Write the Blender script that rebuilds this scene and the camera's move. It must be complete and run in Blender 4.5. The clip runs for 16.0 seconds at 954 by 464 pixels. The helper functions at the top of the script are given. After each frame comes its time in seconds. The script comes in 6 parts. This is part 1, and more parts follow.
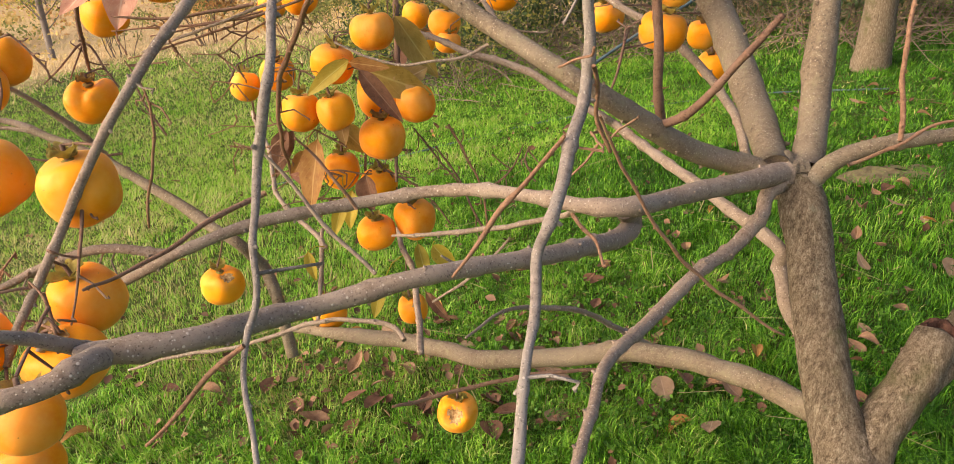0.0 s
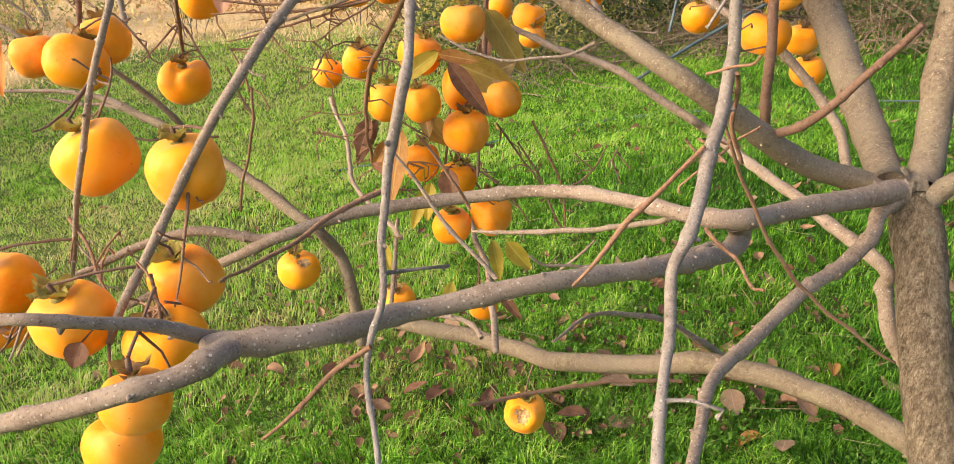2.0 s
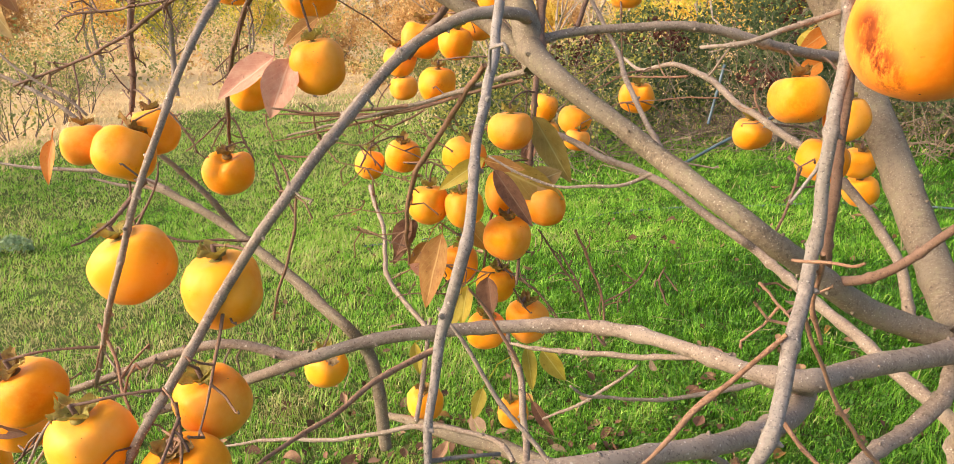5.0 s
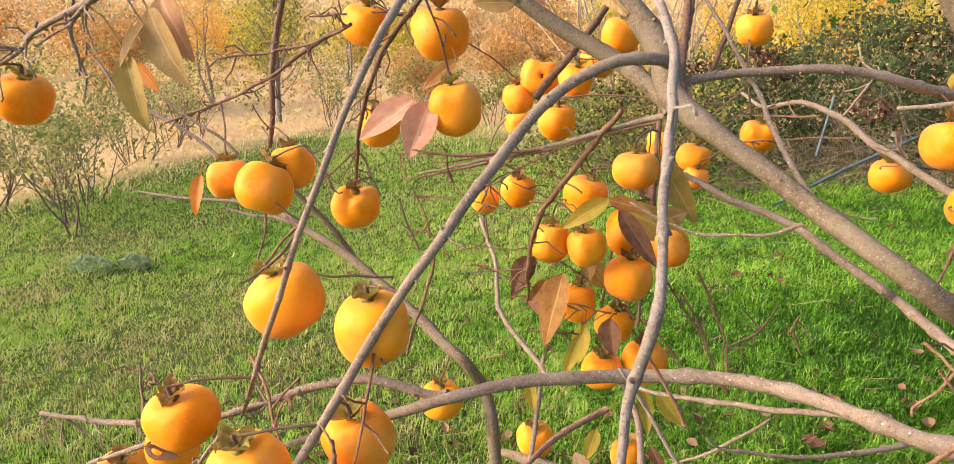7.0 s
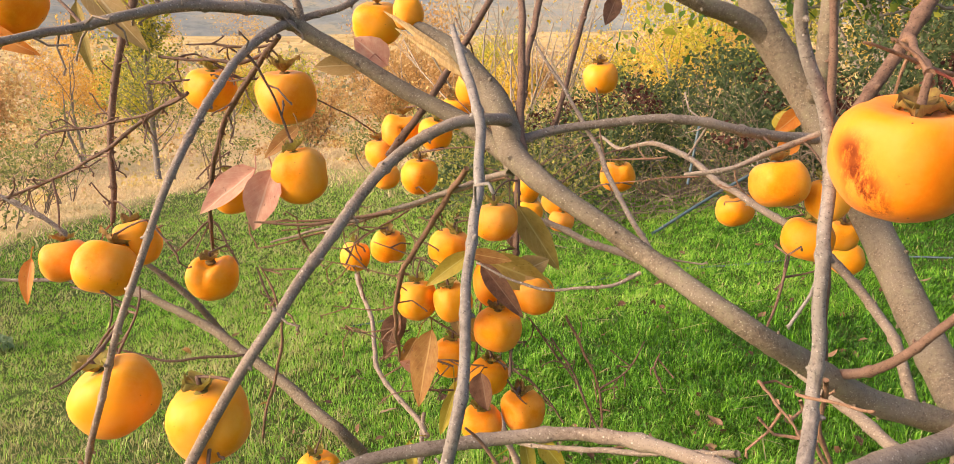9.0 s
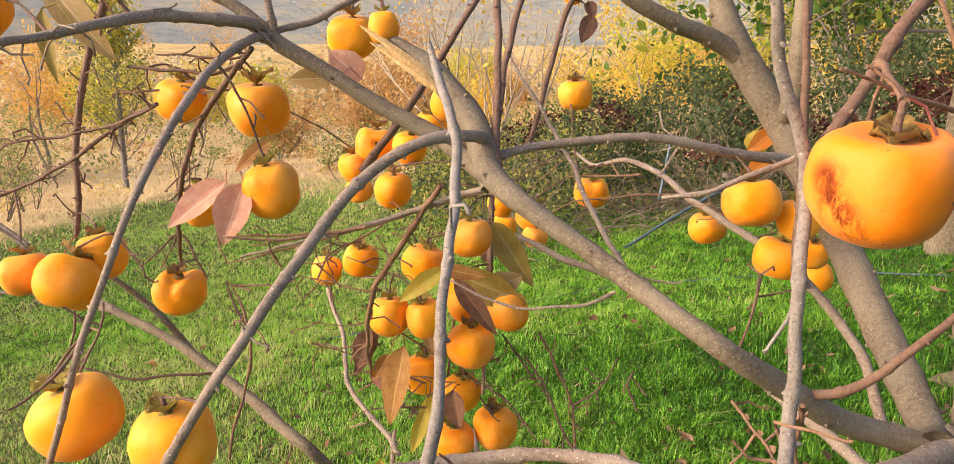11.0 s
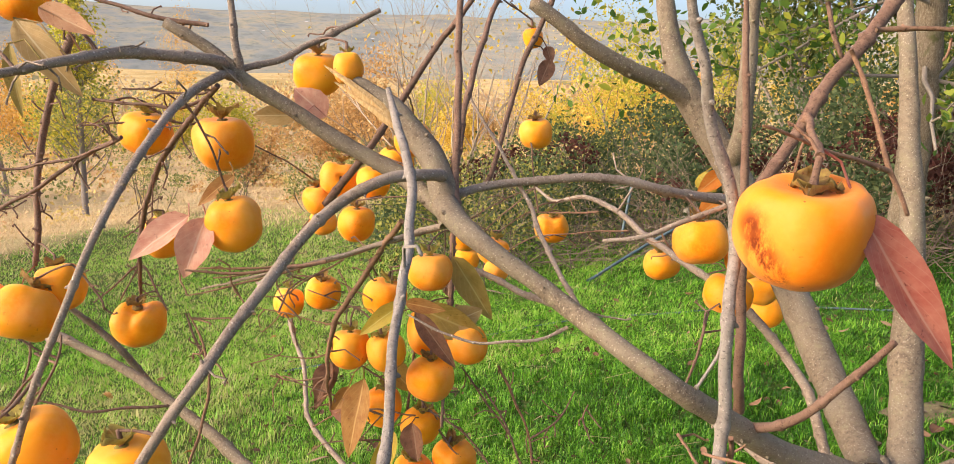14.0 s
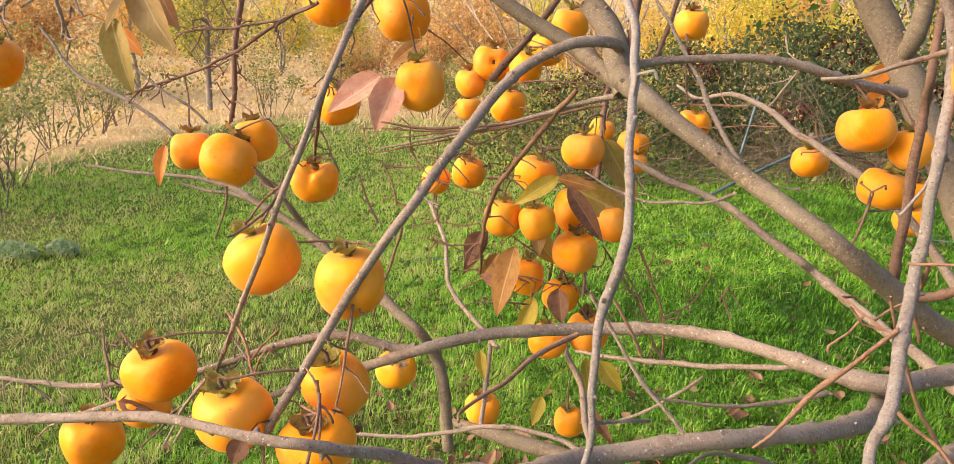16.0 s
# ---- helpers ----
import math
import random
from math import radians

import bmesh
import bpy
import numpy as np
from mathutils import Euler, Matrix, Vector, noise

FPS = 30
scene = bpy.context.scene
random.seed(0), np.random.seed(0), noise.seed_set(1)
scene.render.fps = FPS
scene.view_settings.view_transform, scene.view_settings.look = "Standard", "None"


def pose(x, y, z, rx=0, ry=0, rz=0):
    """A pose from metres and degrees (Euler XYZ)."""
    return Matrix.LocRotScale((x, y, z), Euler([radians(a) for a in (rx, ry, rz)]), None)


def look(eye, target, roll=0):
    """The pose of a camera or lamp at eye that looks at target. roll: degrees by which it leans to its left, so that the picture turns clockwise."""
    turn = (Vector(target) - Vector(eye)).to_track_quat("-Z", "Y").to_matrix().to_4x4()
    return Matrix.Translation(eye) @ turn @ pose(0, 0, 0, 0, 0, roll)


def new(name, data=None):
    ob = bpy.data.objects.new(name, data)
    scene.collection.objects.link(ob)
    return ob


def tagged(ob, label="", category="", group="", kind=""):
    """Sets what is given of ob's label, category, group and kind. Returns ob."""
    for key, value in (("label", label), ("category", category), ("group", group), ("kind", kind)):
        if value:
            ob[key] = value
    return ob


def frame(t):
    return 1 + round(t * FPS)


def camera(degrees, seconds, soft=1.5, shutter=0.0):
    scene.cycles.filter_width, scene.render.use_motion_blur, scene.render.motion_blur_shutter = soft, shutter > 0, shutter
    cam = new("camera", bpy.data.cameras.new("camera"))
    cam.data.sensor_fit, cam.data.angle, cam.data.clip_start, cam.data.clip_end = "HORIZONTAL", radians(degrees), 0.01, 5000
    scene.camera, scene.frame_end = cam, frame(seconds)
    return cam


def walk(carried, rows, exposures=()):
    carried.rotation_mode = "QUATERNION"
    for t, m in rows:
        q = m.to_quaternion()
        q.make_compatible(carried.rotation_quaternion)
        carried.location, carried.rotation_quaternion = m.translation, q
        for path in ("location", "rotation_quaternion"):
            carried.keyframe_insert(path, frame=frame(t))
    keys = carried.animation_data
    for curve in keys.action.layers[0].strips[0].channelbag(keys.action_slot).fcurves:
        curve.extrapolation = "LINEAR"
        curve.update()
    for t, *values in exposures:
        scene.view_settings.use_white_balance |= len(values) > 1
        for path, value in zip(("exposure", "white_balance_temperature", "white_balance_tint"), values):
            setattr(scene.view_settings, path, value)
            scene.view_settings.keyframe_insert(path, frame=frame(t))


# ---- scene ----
cam = camera(66.0, 16.0, soft=0.6)
PATH = [
    (0, (0.141, 0.236, 1.312), (-0.083, 2.049, 0.499), -2.4),
    (0.5, (0.156, 0.243, 1.308), (0.004, 2.05, 0.465), -2.5),
    (1, (0.156, 0.251, 1.31), (0.034, 2.051, 0.447), -2.6),
    (1.5, (0.133, 0.251, 1.31), (-0.059, 2.048, 0.454), -1.8),
    (2, (0.084, 0.248, 1.315), (-0.271, 2.034, 0.486), -0.9),
    (2.5, (0.058, 0.258, 1.326), (-0.4, 2.045, 0.554), -0.4),
    (3, (0.059, 0.273, 1.334), (-0.405, 2.078, 0.608), -0.2),
    (3.5, (0.056, 0.267, 1.348), (-0.396, 2.09, 0.663), -0.4),
    (3.7, (0.061, 0.271, 1.353), (-0.363, 2.107, 0.681), 1.0),
    (5.8, (0.03, 0.309, 1.377), (-0.434, 2.147, 0.741), 2.1),
    (6, (0.022, 0.301, 1.382), (-0.498, 2.13, 0.759), 2.0),
    (6.5, (0.001, 0.293, 1.382), (-0.632, 2.091, 0.778), 1.5),
    (7, (-0.011, 0.286, 1.383), (-0.682, 2.075, 0.792), 0.9),
    (7.5, (-0.014, 0.274, 1.389), (-0.7, 2.062, 0.811), 0.8),
    (8, (0.027, 0.289, 1.396), (-0.545, 2.125, 0.845), -0.3),
    (8.5, (0.038, 0.317, 1.405), (-0.444, 2.187, 0.886), -1.3),
    (9, (0.043, 0.325, 1.408), (-0.375, 2.219, 0.922), -1.1),
    (9.5, (0.038, 0.334, 1.41), (-0.344, 2.24, 0.941), -0.1),
    (10, (0.039, 0.334, 1.408), (-0.328, 2.244, 0.941), -0.6),
    (12.3, (0.039, 0.332, 1.419), (-0.28, 2.259, 0.989), 0.8),
    (12.5, (0.037, 0.328, 1.418), (-0.293, 2.253, 0.991), 0.7),
    (13, (0.042, 0.324, 1.42), (-0.286, 2.251, 0.999), 1.1),
    (13.5, (0.063, 0.325, 1.424), (-0.207, 2.268, 1.033), 0.9),
    (14, (0.054, 0.31, 1.425), (-0.207, 2.258, 1.053), 1.1),
    (14.5, (0.018, 0.28, 1.418), (-0.443, 2.187, 1.026), 2.7),
    (15, (-0.003, 0.258, 1.404), (-0.542, 2.133, 0.962), 2.9),
    (15.5, (-0.015, 0.22, 1.387), (-0.537, 2.084, 0.884), 3.2),
    (16, (-0.025, 0.2, 1.365), (-0.521, 2.043, 0.77), 3.2),
]
walk(cam, [(t, look(eye, target, roll)) for t, eye, target, roll in PATH],
     [(0, 0.25, 6900, 12), (1, 0.38, 6850, 9), (2, 0.48, 6750, 9), (3.5, 0.51, 6650, 9), (6, 0.52, 6600, 10), (7, 0.44, 6700, 13), (8.5, 0.36, 6850, 13), (10, 0.35, 6800, 13), (13, 0.36, 6400, 12), (15, 0.38, 6500, 11), (16, 0.37, 6700, 13)])

# ---- light ----
SUN_AT = Vector((-0.80, -0.40, 0.43)).normalized()
world = bpy.data.worlds.new("world")
scene.world = world
world.use_nodes = True
sky_nodes = world.node_tree
sky = sky_nodes.nodes.new("ShaderNodeTexSky")
sky.sky_type, sky.sun_disc = "NISHITA", False
sky.sun_elevation = math.asin(SUN_AT.z)
sky.sun_rotation = math.atan2(SUN_AT.x, SUN_AT.y)
sky.air_density, sky.dust_density, sky.ozone_density = 0.75, 5.0, 0.4
sky_nodes.links.new(sky.outputs[0], sky_nodes.nodes["Background"].inputs[0])
sky_nodes.nodes["Background"].inputs[1].default_value = 0.285
sun = new("sun", bpy.data.lights.new("sun", "SUN"))
sun.data.energy, sun.data.angle, sun.data.color = 1.55, radians(65), (1.0, 0.80, 0.55)
sun.matrix_world = look(SUN_AT * 20, (0, 0, 0))


# ---- materials ----
def shader(name, rough=0.7, spec=0.3):
    m = bpy.data.materials.new(name)
    m.use_nodes = True
    t = m.node_tree
    b = t.nodes["Principled BSDF"]
    b.inputs["Roughness"].default_value = rough
    b.inputs["Specular IOR Level"].default_value = spec
    return m, t, b


def node(t, kind, **values):
    n = t.nodes.new(kind)
    for key, value in values.items():
        key = key.replace("_", " ")
        if key in n.inputs:
            n.inputs[key].default_value = value
    return n


def coords(t, which="Object", scale=(1, 1, 1)):
    c, m = t.nodes.new("ShaderNodeTexCoord"), t.nodes.new("ShaderNodeMapping")
    m.inputs["Scale"].default_value = scale
    t.links.new(c.outputs[which], m.inputs["Vector"])
    return m.outputs["Vector"]


def grain(t, vec, scale, detail=4.0, rough=0.6):
    n = node(t, "ShaderNodeTexNoise", Scale=scale, Detail=detail, Roughness=rough)
    t.links.new(vec, n.inputs["Vector"])
    return n.outputs["Fac"]


def ramp(t, fac, *stops):
    r = t.nodes.new("ShaderNodeValToRGB")
    while len(r.color_ramp.elements) < len(stops):
        r.color_ramp.elements.new(0.5)
    for e, (at, c) in zip(r.color_ramp.elements, stops):
        e.position, e.color = at, (*c, 1) if len(c) == 3 else c
    t.links.new(fac, r.inputs["Fac"])
    return r.outputs["Color"]


def grey(a, b):
    return (a, (0, 0, 0)), (b, (1, 1, 1))


def mix(t, fac, a, b, blend="MIX"):
    n = t.nodes.new("ShaderNodeMix")
    n.data_type, n.blend_type = "RGBA", blend
    for socket, value in ((n.inputs["Factor"], fac), (n.inputs["A"], a), (n.inputs["B"], b)):
        if isinstance(value, (tuple, list)):
            socket.default_value = (*value, 1)
        elif isinstance(value, (int, float)):
            socket.default_value = value
        else:
            t.links.new(value, socket)
    return n.outputs["Result"]


def bump(t, b, height, strength, distance):
    n = node(t, "ShaderNodeBump", Strength=strength, Distance=distance)
    t.links.new(height, n.inputs["Height"])
    t.links.new(n.outputs["Normal"], b.inputs["Normal"])


def dots(t, vec, scale, size):
    v = node(t, "ShaderNodeTexVoronoi", Scale=scale, Randomness=1.0)
    t.links.new(vec, v.inputs["Vector"])
    return ramp(t, v.outputs["Distance"], (size * 0.7, (1, 1, 1)), (size, (0, 0, 0)))


def bark(name, dark, light, spot, spots=150, size=0.15, lichen=None):
    """Smooth young bark: fine streaks, grey bloom, pale lenticels, dark scars."""
    m, t, b = shader(name, 0.75, 0.25)
    v = coords(t)
    mid = tuple(0.5 * (x + y) for x, y in zip(dark, light))
    c = ramp(t, grain(t, v, 150, 8, 0.8), (0.36, dark), (0.64, light))
    c = mix(t, ramp(t, grain(t, v, 14, 5, 0.7), *grey(0.42, 0.66)), c, tuple(x * k for x, k in zip(mid, (1.25, 1.32, 1.38))))
    c = mix(t, ramp(t, grain(t, v, 420, 4, 0.75), *grey(0.56, 0.68)), c, tuple(x * 0.45 for x in dark))
    c = mix(t, ramp(t, grain(t, v, 34, 7, 0.85), *grey(0.63, 0.70)), c, tuple(x * 0.45 for x in dark))
    if lichen:
        c = mix(t, ramp(t, grain(t, v, 48, 6, 0.8), *grey(0.52, 0.66)), c, lichen)
    d = mix(t, 1.0, dots(t, v, spots, size), dots(t, v, spots * 2.3, size * 1.1), "LIGHTEN")
    few = ramp(t, grain(t, v, 30, 3), (0.32, (0.25, 0.25, 0.25)), (0.55, (1, 1, 1)))
    c = mix(t, mix(t, 1.0, d, few, "MULTIPLY"), c, spot)
    t.links.new(c, b.inputs["Base Color"])
    bump(t, b, mix(t, 0.3, grain(t, v, 230, 7, 0.75), d), 1.0, 0.0026)
    return m


BARK = bark("young_bark", (0.165, 0.115, 0.085), (0.345, 0.266, 0.208), (0.62, 0.54, 0.46), 130, 0.16)
GREY_BARK = bark("smooth_grey_bark", (0.155, 0.125, 0.107), (0.315, 0.268, 0.235), (0.52, 0.46, 0.41), 130, 0.14)
OLD_BARK = bark("mottled_olive_bark", (0.098, 0.070, 0.048), (0.262, 0.203, 0.142), (0.53, 0.47, 0.37), 210, 0.17, (0.23, 0.196, 0.124))
DARK_BARK = bark("brown_bark", (0.105, 0.056, 0.040), (0.235, 0.140, 0.098), (0.38, 0.27, 0.20), 300, 0.12)
RED_BARK = bark("reddish_shoot_bark", (0.165, 0.082, 0.050), (0.315, 0.180, 0.112), (0.44, 0.31, 0.21), 300, 0.12)


def trunk_bark():
    """Old bark: upright ridges and cracks, grey plates, lichen."""
    m, t, b = shader("fissured_bark", 0.92, 0.12)
    v = coords(t, scale=(1, 1, 0.34))
    ridge = grain(t, v, 150, 10, 0.85)
    plate = node(t, "ShaderNodeTexVoronoi", Scale=190.0)
    plate.feature = "DISTANCE_TO_EDGE"
    wob = t.nodes.new("ShaderNodeVectorMath")
    wob.operation = "MULTIPLY_ADD"
    n = node(t, "ShaderNodeTexNoise", Scale=90.0, Detail=4.0)
    t.links.new(v, n.inputs["Vector"])
    t.links.new(n.outputs["Color"], wob.inputs[0])
    wob.inputs[1].default_value = (0.055, 0.055, 0.055)
    t.links.new(v, wob.inputs[2])
    t.links.new(wob.outputs[0], plate.inputs["Vector"])
    crack = ramp(t, plate.outputs["Distance"], (0.0, (0.50, 0.46, 0.42)), (0.10, (1, 1, 1)))
    c = ramp(t, ridge, (0.36, (0.115, 0.085, 0.058)), (0.5, (0.27, 0.21, 0.148)), (0.64, (0.47, 0.40, 0.30)))
    c = mix(t, 1.0, c, crack, "MULTIPLY")
    c = mix(t, ramp(t, grain(t, coords(t), 30, 6, 0.75), *grey(0.60, 0.72)), c, (0.24, 0.22, 0.16))
    c = mix(t, ramp(t, grain(t, coords(t), 11, 4), *grey(0.58, 0.72)), c, (0.13, 0.125, 0.055))
    t.links.new(c, b.inputs["Base Color"])
    bump(t, b, mix(t, 0.5, ridge, crack), 1.0, 0.008)
    return m


TRUNK = trunk_bark()


def flesh(name, scar=False, tone=1.0):
    """Waxy orange skin: drifting tone, pale bloom, freckles, a few brown scuffs."""
    m, t, b = shader(name, 0.46, 0.16)
    info = t.nodes.new("ShaderNodeObjectInfo")
    v0 = coords(t)
    add = t.nodes.new("ShaderNodeVectorMath")
    add.operation = "ADD"
    t.links.new(v0, add.inputs[0])
    t.links.new(info.outputs["Random"], add.inputs[1])
    v = add.outputs[0]
    c = ramp(t, grain(t, v, 13, 3), (0.32, (0.84, 0.225, 0.003)), (0.5, (0.90, 0.342, 0.009)), (0.72, (0.94, 0.415, 0.022)))
    c = mix(t, ramp(t, info.outputs["Random"], (0, (0, 0, 0)), (1, (0.6, 0.6, 0.6))), c, (0.85, 0.225, 0.004))
    c = mix(t, ramp(t, grain(t, v, 260, 3), *grey(0.45, 1.0)), c, (0.92, 0.36, 0.02))
    c = mix(t, ramp(t, grain(t, v, 17, 4, 0.6), (0.44, (0, 0, 0)), (0.68, (0.6, 0.6, 0.6))), c, (0.92, 0.42, 0.095))
    blotch = ramp(t, grain(t, v, 30, 6, 0.75), *grey(0.64, 0.75))
    c = mix(t, blotch, c, (0.42, 0.085, 0.006))
    c = mix(t, mix(t, 1.0, dots(t, v, 90, 0.07), ramp(t, grain(t, v, 22, 2), *grey(0.50, 0.58)), "MULTIPLY"), c, (0.17, 0.05, 0.01))
    if scar:
        for at, r0, r1, low, high in (((-0.0390, -0.0185, 0.0080), 0.003, 0.015, 0.34, 0.52), ((-0.0365, -0.0250, -0.0040), 0.004, 0.016, 0.42, 0.56), ((-0.030, -0.0310, -0.0155), 0.005, 0.019, 0.42, 0.56), ((-0.0230, -0.0350, -0.0250), 0.003, 0.013, 0.46, 0.58)):
            s = t.nodes.new("ShaderNodeVectorMath")
            s.operation = "DISTANCE"
            t.links.new(v0, s.inputs[0])
            s.inputs[1].default_value = at
            near = ramp(t, s.outputs["Value"], (r0, (1, 1, 1)), (r1, (0, 0, 0)))
            c = mix(t, mix(t, 1.0, near, ramp(t, grain(t, coords(t, scale=(1, 1, 0.5)), 110, 7, 0.8), *grey(low, high)), "MULTIPLY"), c, (0.17, 0.035, 0.006))
    c = mix(t, 1.0, c, (1.0 - 0.35 * (1 - tone), tone, tone), "MULTIPLY")
    t.links.new(c, b.inputs["Base Color"])
    b.inputs["Subsurface Weight"].default_value = 0.08
    b.inputs["Subsurface Radius"].default_value = (0.014, 0.005, 0.001)
    b.inputs["Sheen Weight"].default_value = 0.10
    b.inputs["Sheen Roughness"].default_value = 0.45
    b.inputs["Sheen Tint"].default_value = (1.0, 0.78, 0.6, 1)
    bump(t, b, grain(t, v, 40, 3), 0.14, 0.004)
    return m


def pecked_flesh():
    """Dry exposed pulp inside a bird's peck."""
    m, t, b = shader("pecked_flesh", 0.75, 0.2)
    t.links.new(ramp(t, grain(t, coords(t), 150, 5, 0.7), (0.34, (0.16, 0.07, 0.025)), (0.48, (0.42, 0.25, 0.11)), (0.66, (0.60, 0.42, 0.22))), b.inputs["Base Color"])
    bump(t, b, grain(t, coords(t), 220, 4), 0.8, 0.002)
    return m


PECKED = pecked_flesh()
FLESH, SCARRED = flesh("persimmon_flesh"), flesh("persimmon_flesh_scarred", True, 0.70)


def blade_leaf(name, a, c2, vein, rough=0.55):
    """Leaf skin: midrib and side veins along the leaf's own u and v."""
    m, t, b = shader(name, rough, 0.3)
    v = coords(t)
    uv = t.nodes.new("ShaderNodeTexCoord").outputs["UV"]
    sep = t.nodes.new("ShaderNodeSeparateXYZ")
    t.links.new(uv, sep.inputs[0])
    c = ramp(t, grain(t, v, 55, 5, 0.7), (0.35, a), (0.65, c2))
    c = mix(t, ramp(t, grain(t, v, 190, 4, 0.7), *grey(0.62, 0.72)), c, tuple(x * 0.45 for x in a))
    mid = t.nodes.new("ShaderNodeMath")
    mid.operation = "SUBTRACT"
    t.links.new(sep.outputs["X"], mid.inputs[0])
    mid.inputs[1].default_value = 0.5
    ab = t.nodes.new("ShaderNodeMath")
    ab.operation = "ABSOLUTE"
    t.links.new(mid.outputs[0], ab.inputs[0])
    rib = ramp(t, ab.outputs[0], (0.015, (1, 1, 1)), (0.04, (0, 0, 0)))
    slant = t.nodes.new("ShaderNodeMath")
    slant.operation = "MULTIPLY_ADD"
    t.links.new(ab.outputs[0], slant.inputs[0])
    slant.inputs[1].default_value = -0.8
    t.links.new(sep.outputs["Y"], slant.inputs[2])
    wav = t.nodes.new("ShaderNodeMath")
    wav.operation = "PINGPONG"
    t.links.new(slant.outputs[0], wav.inputs[0])
    wav.inputs[1].default_value = 0.07
    side = ramp(t, wav.outputs[0], (0.0, (0.5, 0.5, 0.5)), (0.008, (0, 0, 0)))
    c = mix(t, mix(t, 1.0, rib, side, "LIGHTEN"), c, vein)
    t.links.new(c, b.inputs["Base Color"])
    tr = t.nodes.new("ShaderNodeBsdfTranslucent")
    t.links.new(c, tr.inputs["Color"])
    ms = t.nodes.new("ShaderNodeMixShader")
    ms.inputs[0].default_value = 0.3
    t.links.new(b.outputs[0], ms.inputs[1])
    t.links.new(tr.outputs[0], ms.inputs[2])
    t.links.new(ms.outputs[0], t.nodes["Material Output"].inputs["Surface"])
    return m


PINK_LEAF = blade_leaf("pink_leaf", (0.52, 0.23, 0.165), (0.62, 0.36, 0.25), (0.66, 0.44, 0.32))
PINKTAN_LEAF = blade_leaf("pinkish_tan_leaf", (0.42, 0.20, 0.10), (0.50, 0.28, 0.15), (0.55, 0.36, 0.2))
TAN_LEAF = blade_leaf("tan_leaf", (0.36, 0.23, 0.085), (0.46, 0.31, 0.13), (0.55, 0.42, 0.22))
OLIVE_LEAF = blade_leaf("olive_leaf", (0.28, 0.20, 0.045), (0.38, 0.27, 0.07), (0.45, 0.36, 0.12))
YELLOW_LEAF = blade_leaf("yellow_leaf", (0.36, 0.27, 0.03), (0.46, 0.36, 0.05), (0.5, 0.42, 0.1))
RUST_LEAF = blade_leaf("rust_leaf", (0.27, 0.115, 0.028), (0.38, 0.20, 0.055), (0.5, 0.3, 0.1))
ORANGE_LEAF = blade_leaf("orange_leaf", (0.55, 0.16, 0.02), (0.62, 0.24, 0.04), (0.6, 0.3, 0.1))
RED_LEAF = blade_leaf("red_leaf", (0.34, 0.085, 0.06), (0.44, 0.16, 0.11), (0.46, 0.22, 0.16))
BROWN_LEAF = blade_leaf("withered_leaf", (0.11, 0.05, 0.03), (0.22, 0.11, 0.065), (0.24, 0.14, 0.09), 0.7)
GREEN_CALYX = blade_leaf("olive_calyx_skin", (0.22, 0.16, 0.045), (0.36, 0.33, 0.07), (0.36, 0.30, 0.11), 0.75)
DRY_LEAF = blade_leaf("fallen_leaf_skin", (0.20, 0.10, 0.055), (0.35, 0.205, 0.125), (0.36, 0.24, 0.15), 0.7)
PALE_LEAF = blade_leaf("pale_fallen_leaf_skin", (0.26, 0.16, 0.095), (0.38, 0.25, 0.16), (0.44, 0.3, 0.2), 0.7)
CALYX = blade_leaf("calyx_skin", (0.19, 0.085, 0.045), (0.33, 0.25, 0.06), (0.30, 0.22, 0.09), 0.8)


def raw_wood():
    m, t, b = shader("raw_wood", 0.8, 0.2)
    v = coords(t, scale=(60, 60, 8))
    t.links.new(ramp(t, grain(t, v, 5, 5, 0.7), (0.3, (0.36, 0.20, 0.07)), (0.7, (0.66, 0.46, 0.22))), b.inputs["Base Color"])
    bump(t, b, grain(t, v, 9, 4), 0.8, 0.002)
    return m


WOOD = raw_wood()


def tinted(name, stops, rough=0.6, translucent=0.25, patch=None, scale=0.9):
    """Foliage and grass: each leaf takes its own tint, patches drift towards another colour."""
    m, t, b = shader(name, rough, 0.25)
    at = t.nodes.new("ShaderNodeAttribute")
    at.attribute_name = "tint"
    c = ramp(t, at.outputs["Fac"], *stops)
    if patch:
        v = coords(t)
        c = mix(t, ramp(t, grain(t, v, scale, 5, 0.65), *grey(patch[1], patch[2])), c, patch[0])
    t.links.new(c, b.inputs["Base Color"])
    if translucent:
        tr = t.nodes.new("ShaderNodeBsdfTranslucent")
        t.links.new(c, tr.inputs["Color"])
        ms = t.nodes.new("ShaderNodeMixShader")
        ms.inputs[0].default_value = translucent
        t.links.new(b.outputs[0], ms.inputs[1])
        t.links.new(tr.outputs[0], ms.inputs[2])
        t.links.new(ms.outputs[0], t.nodes["Material Output"].inputs["Surface"])
    return m


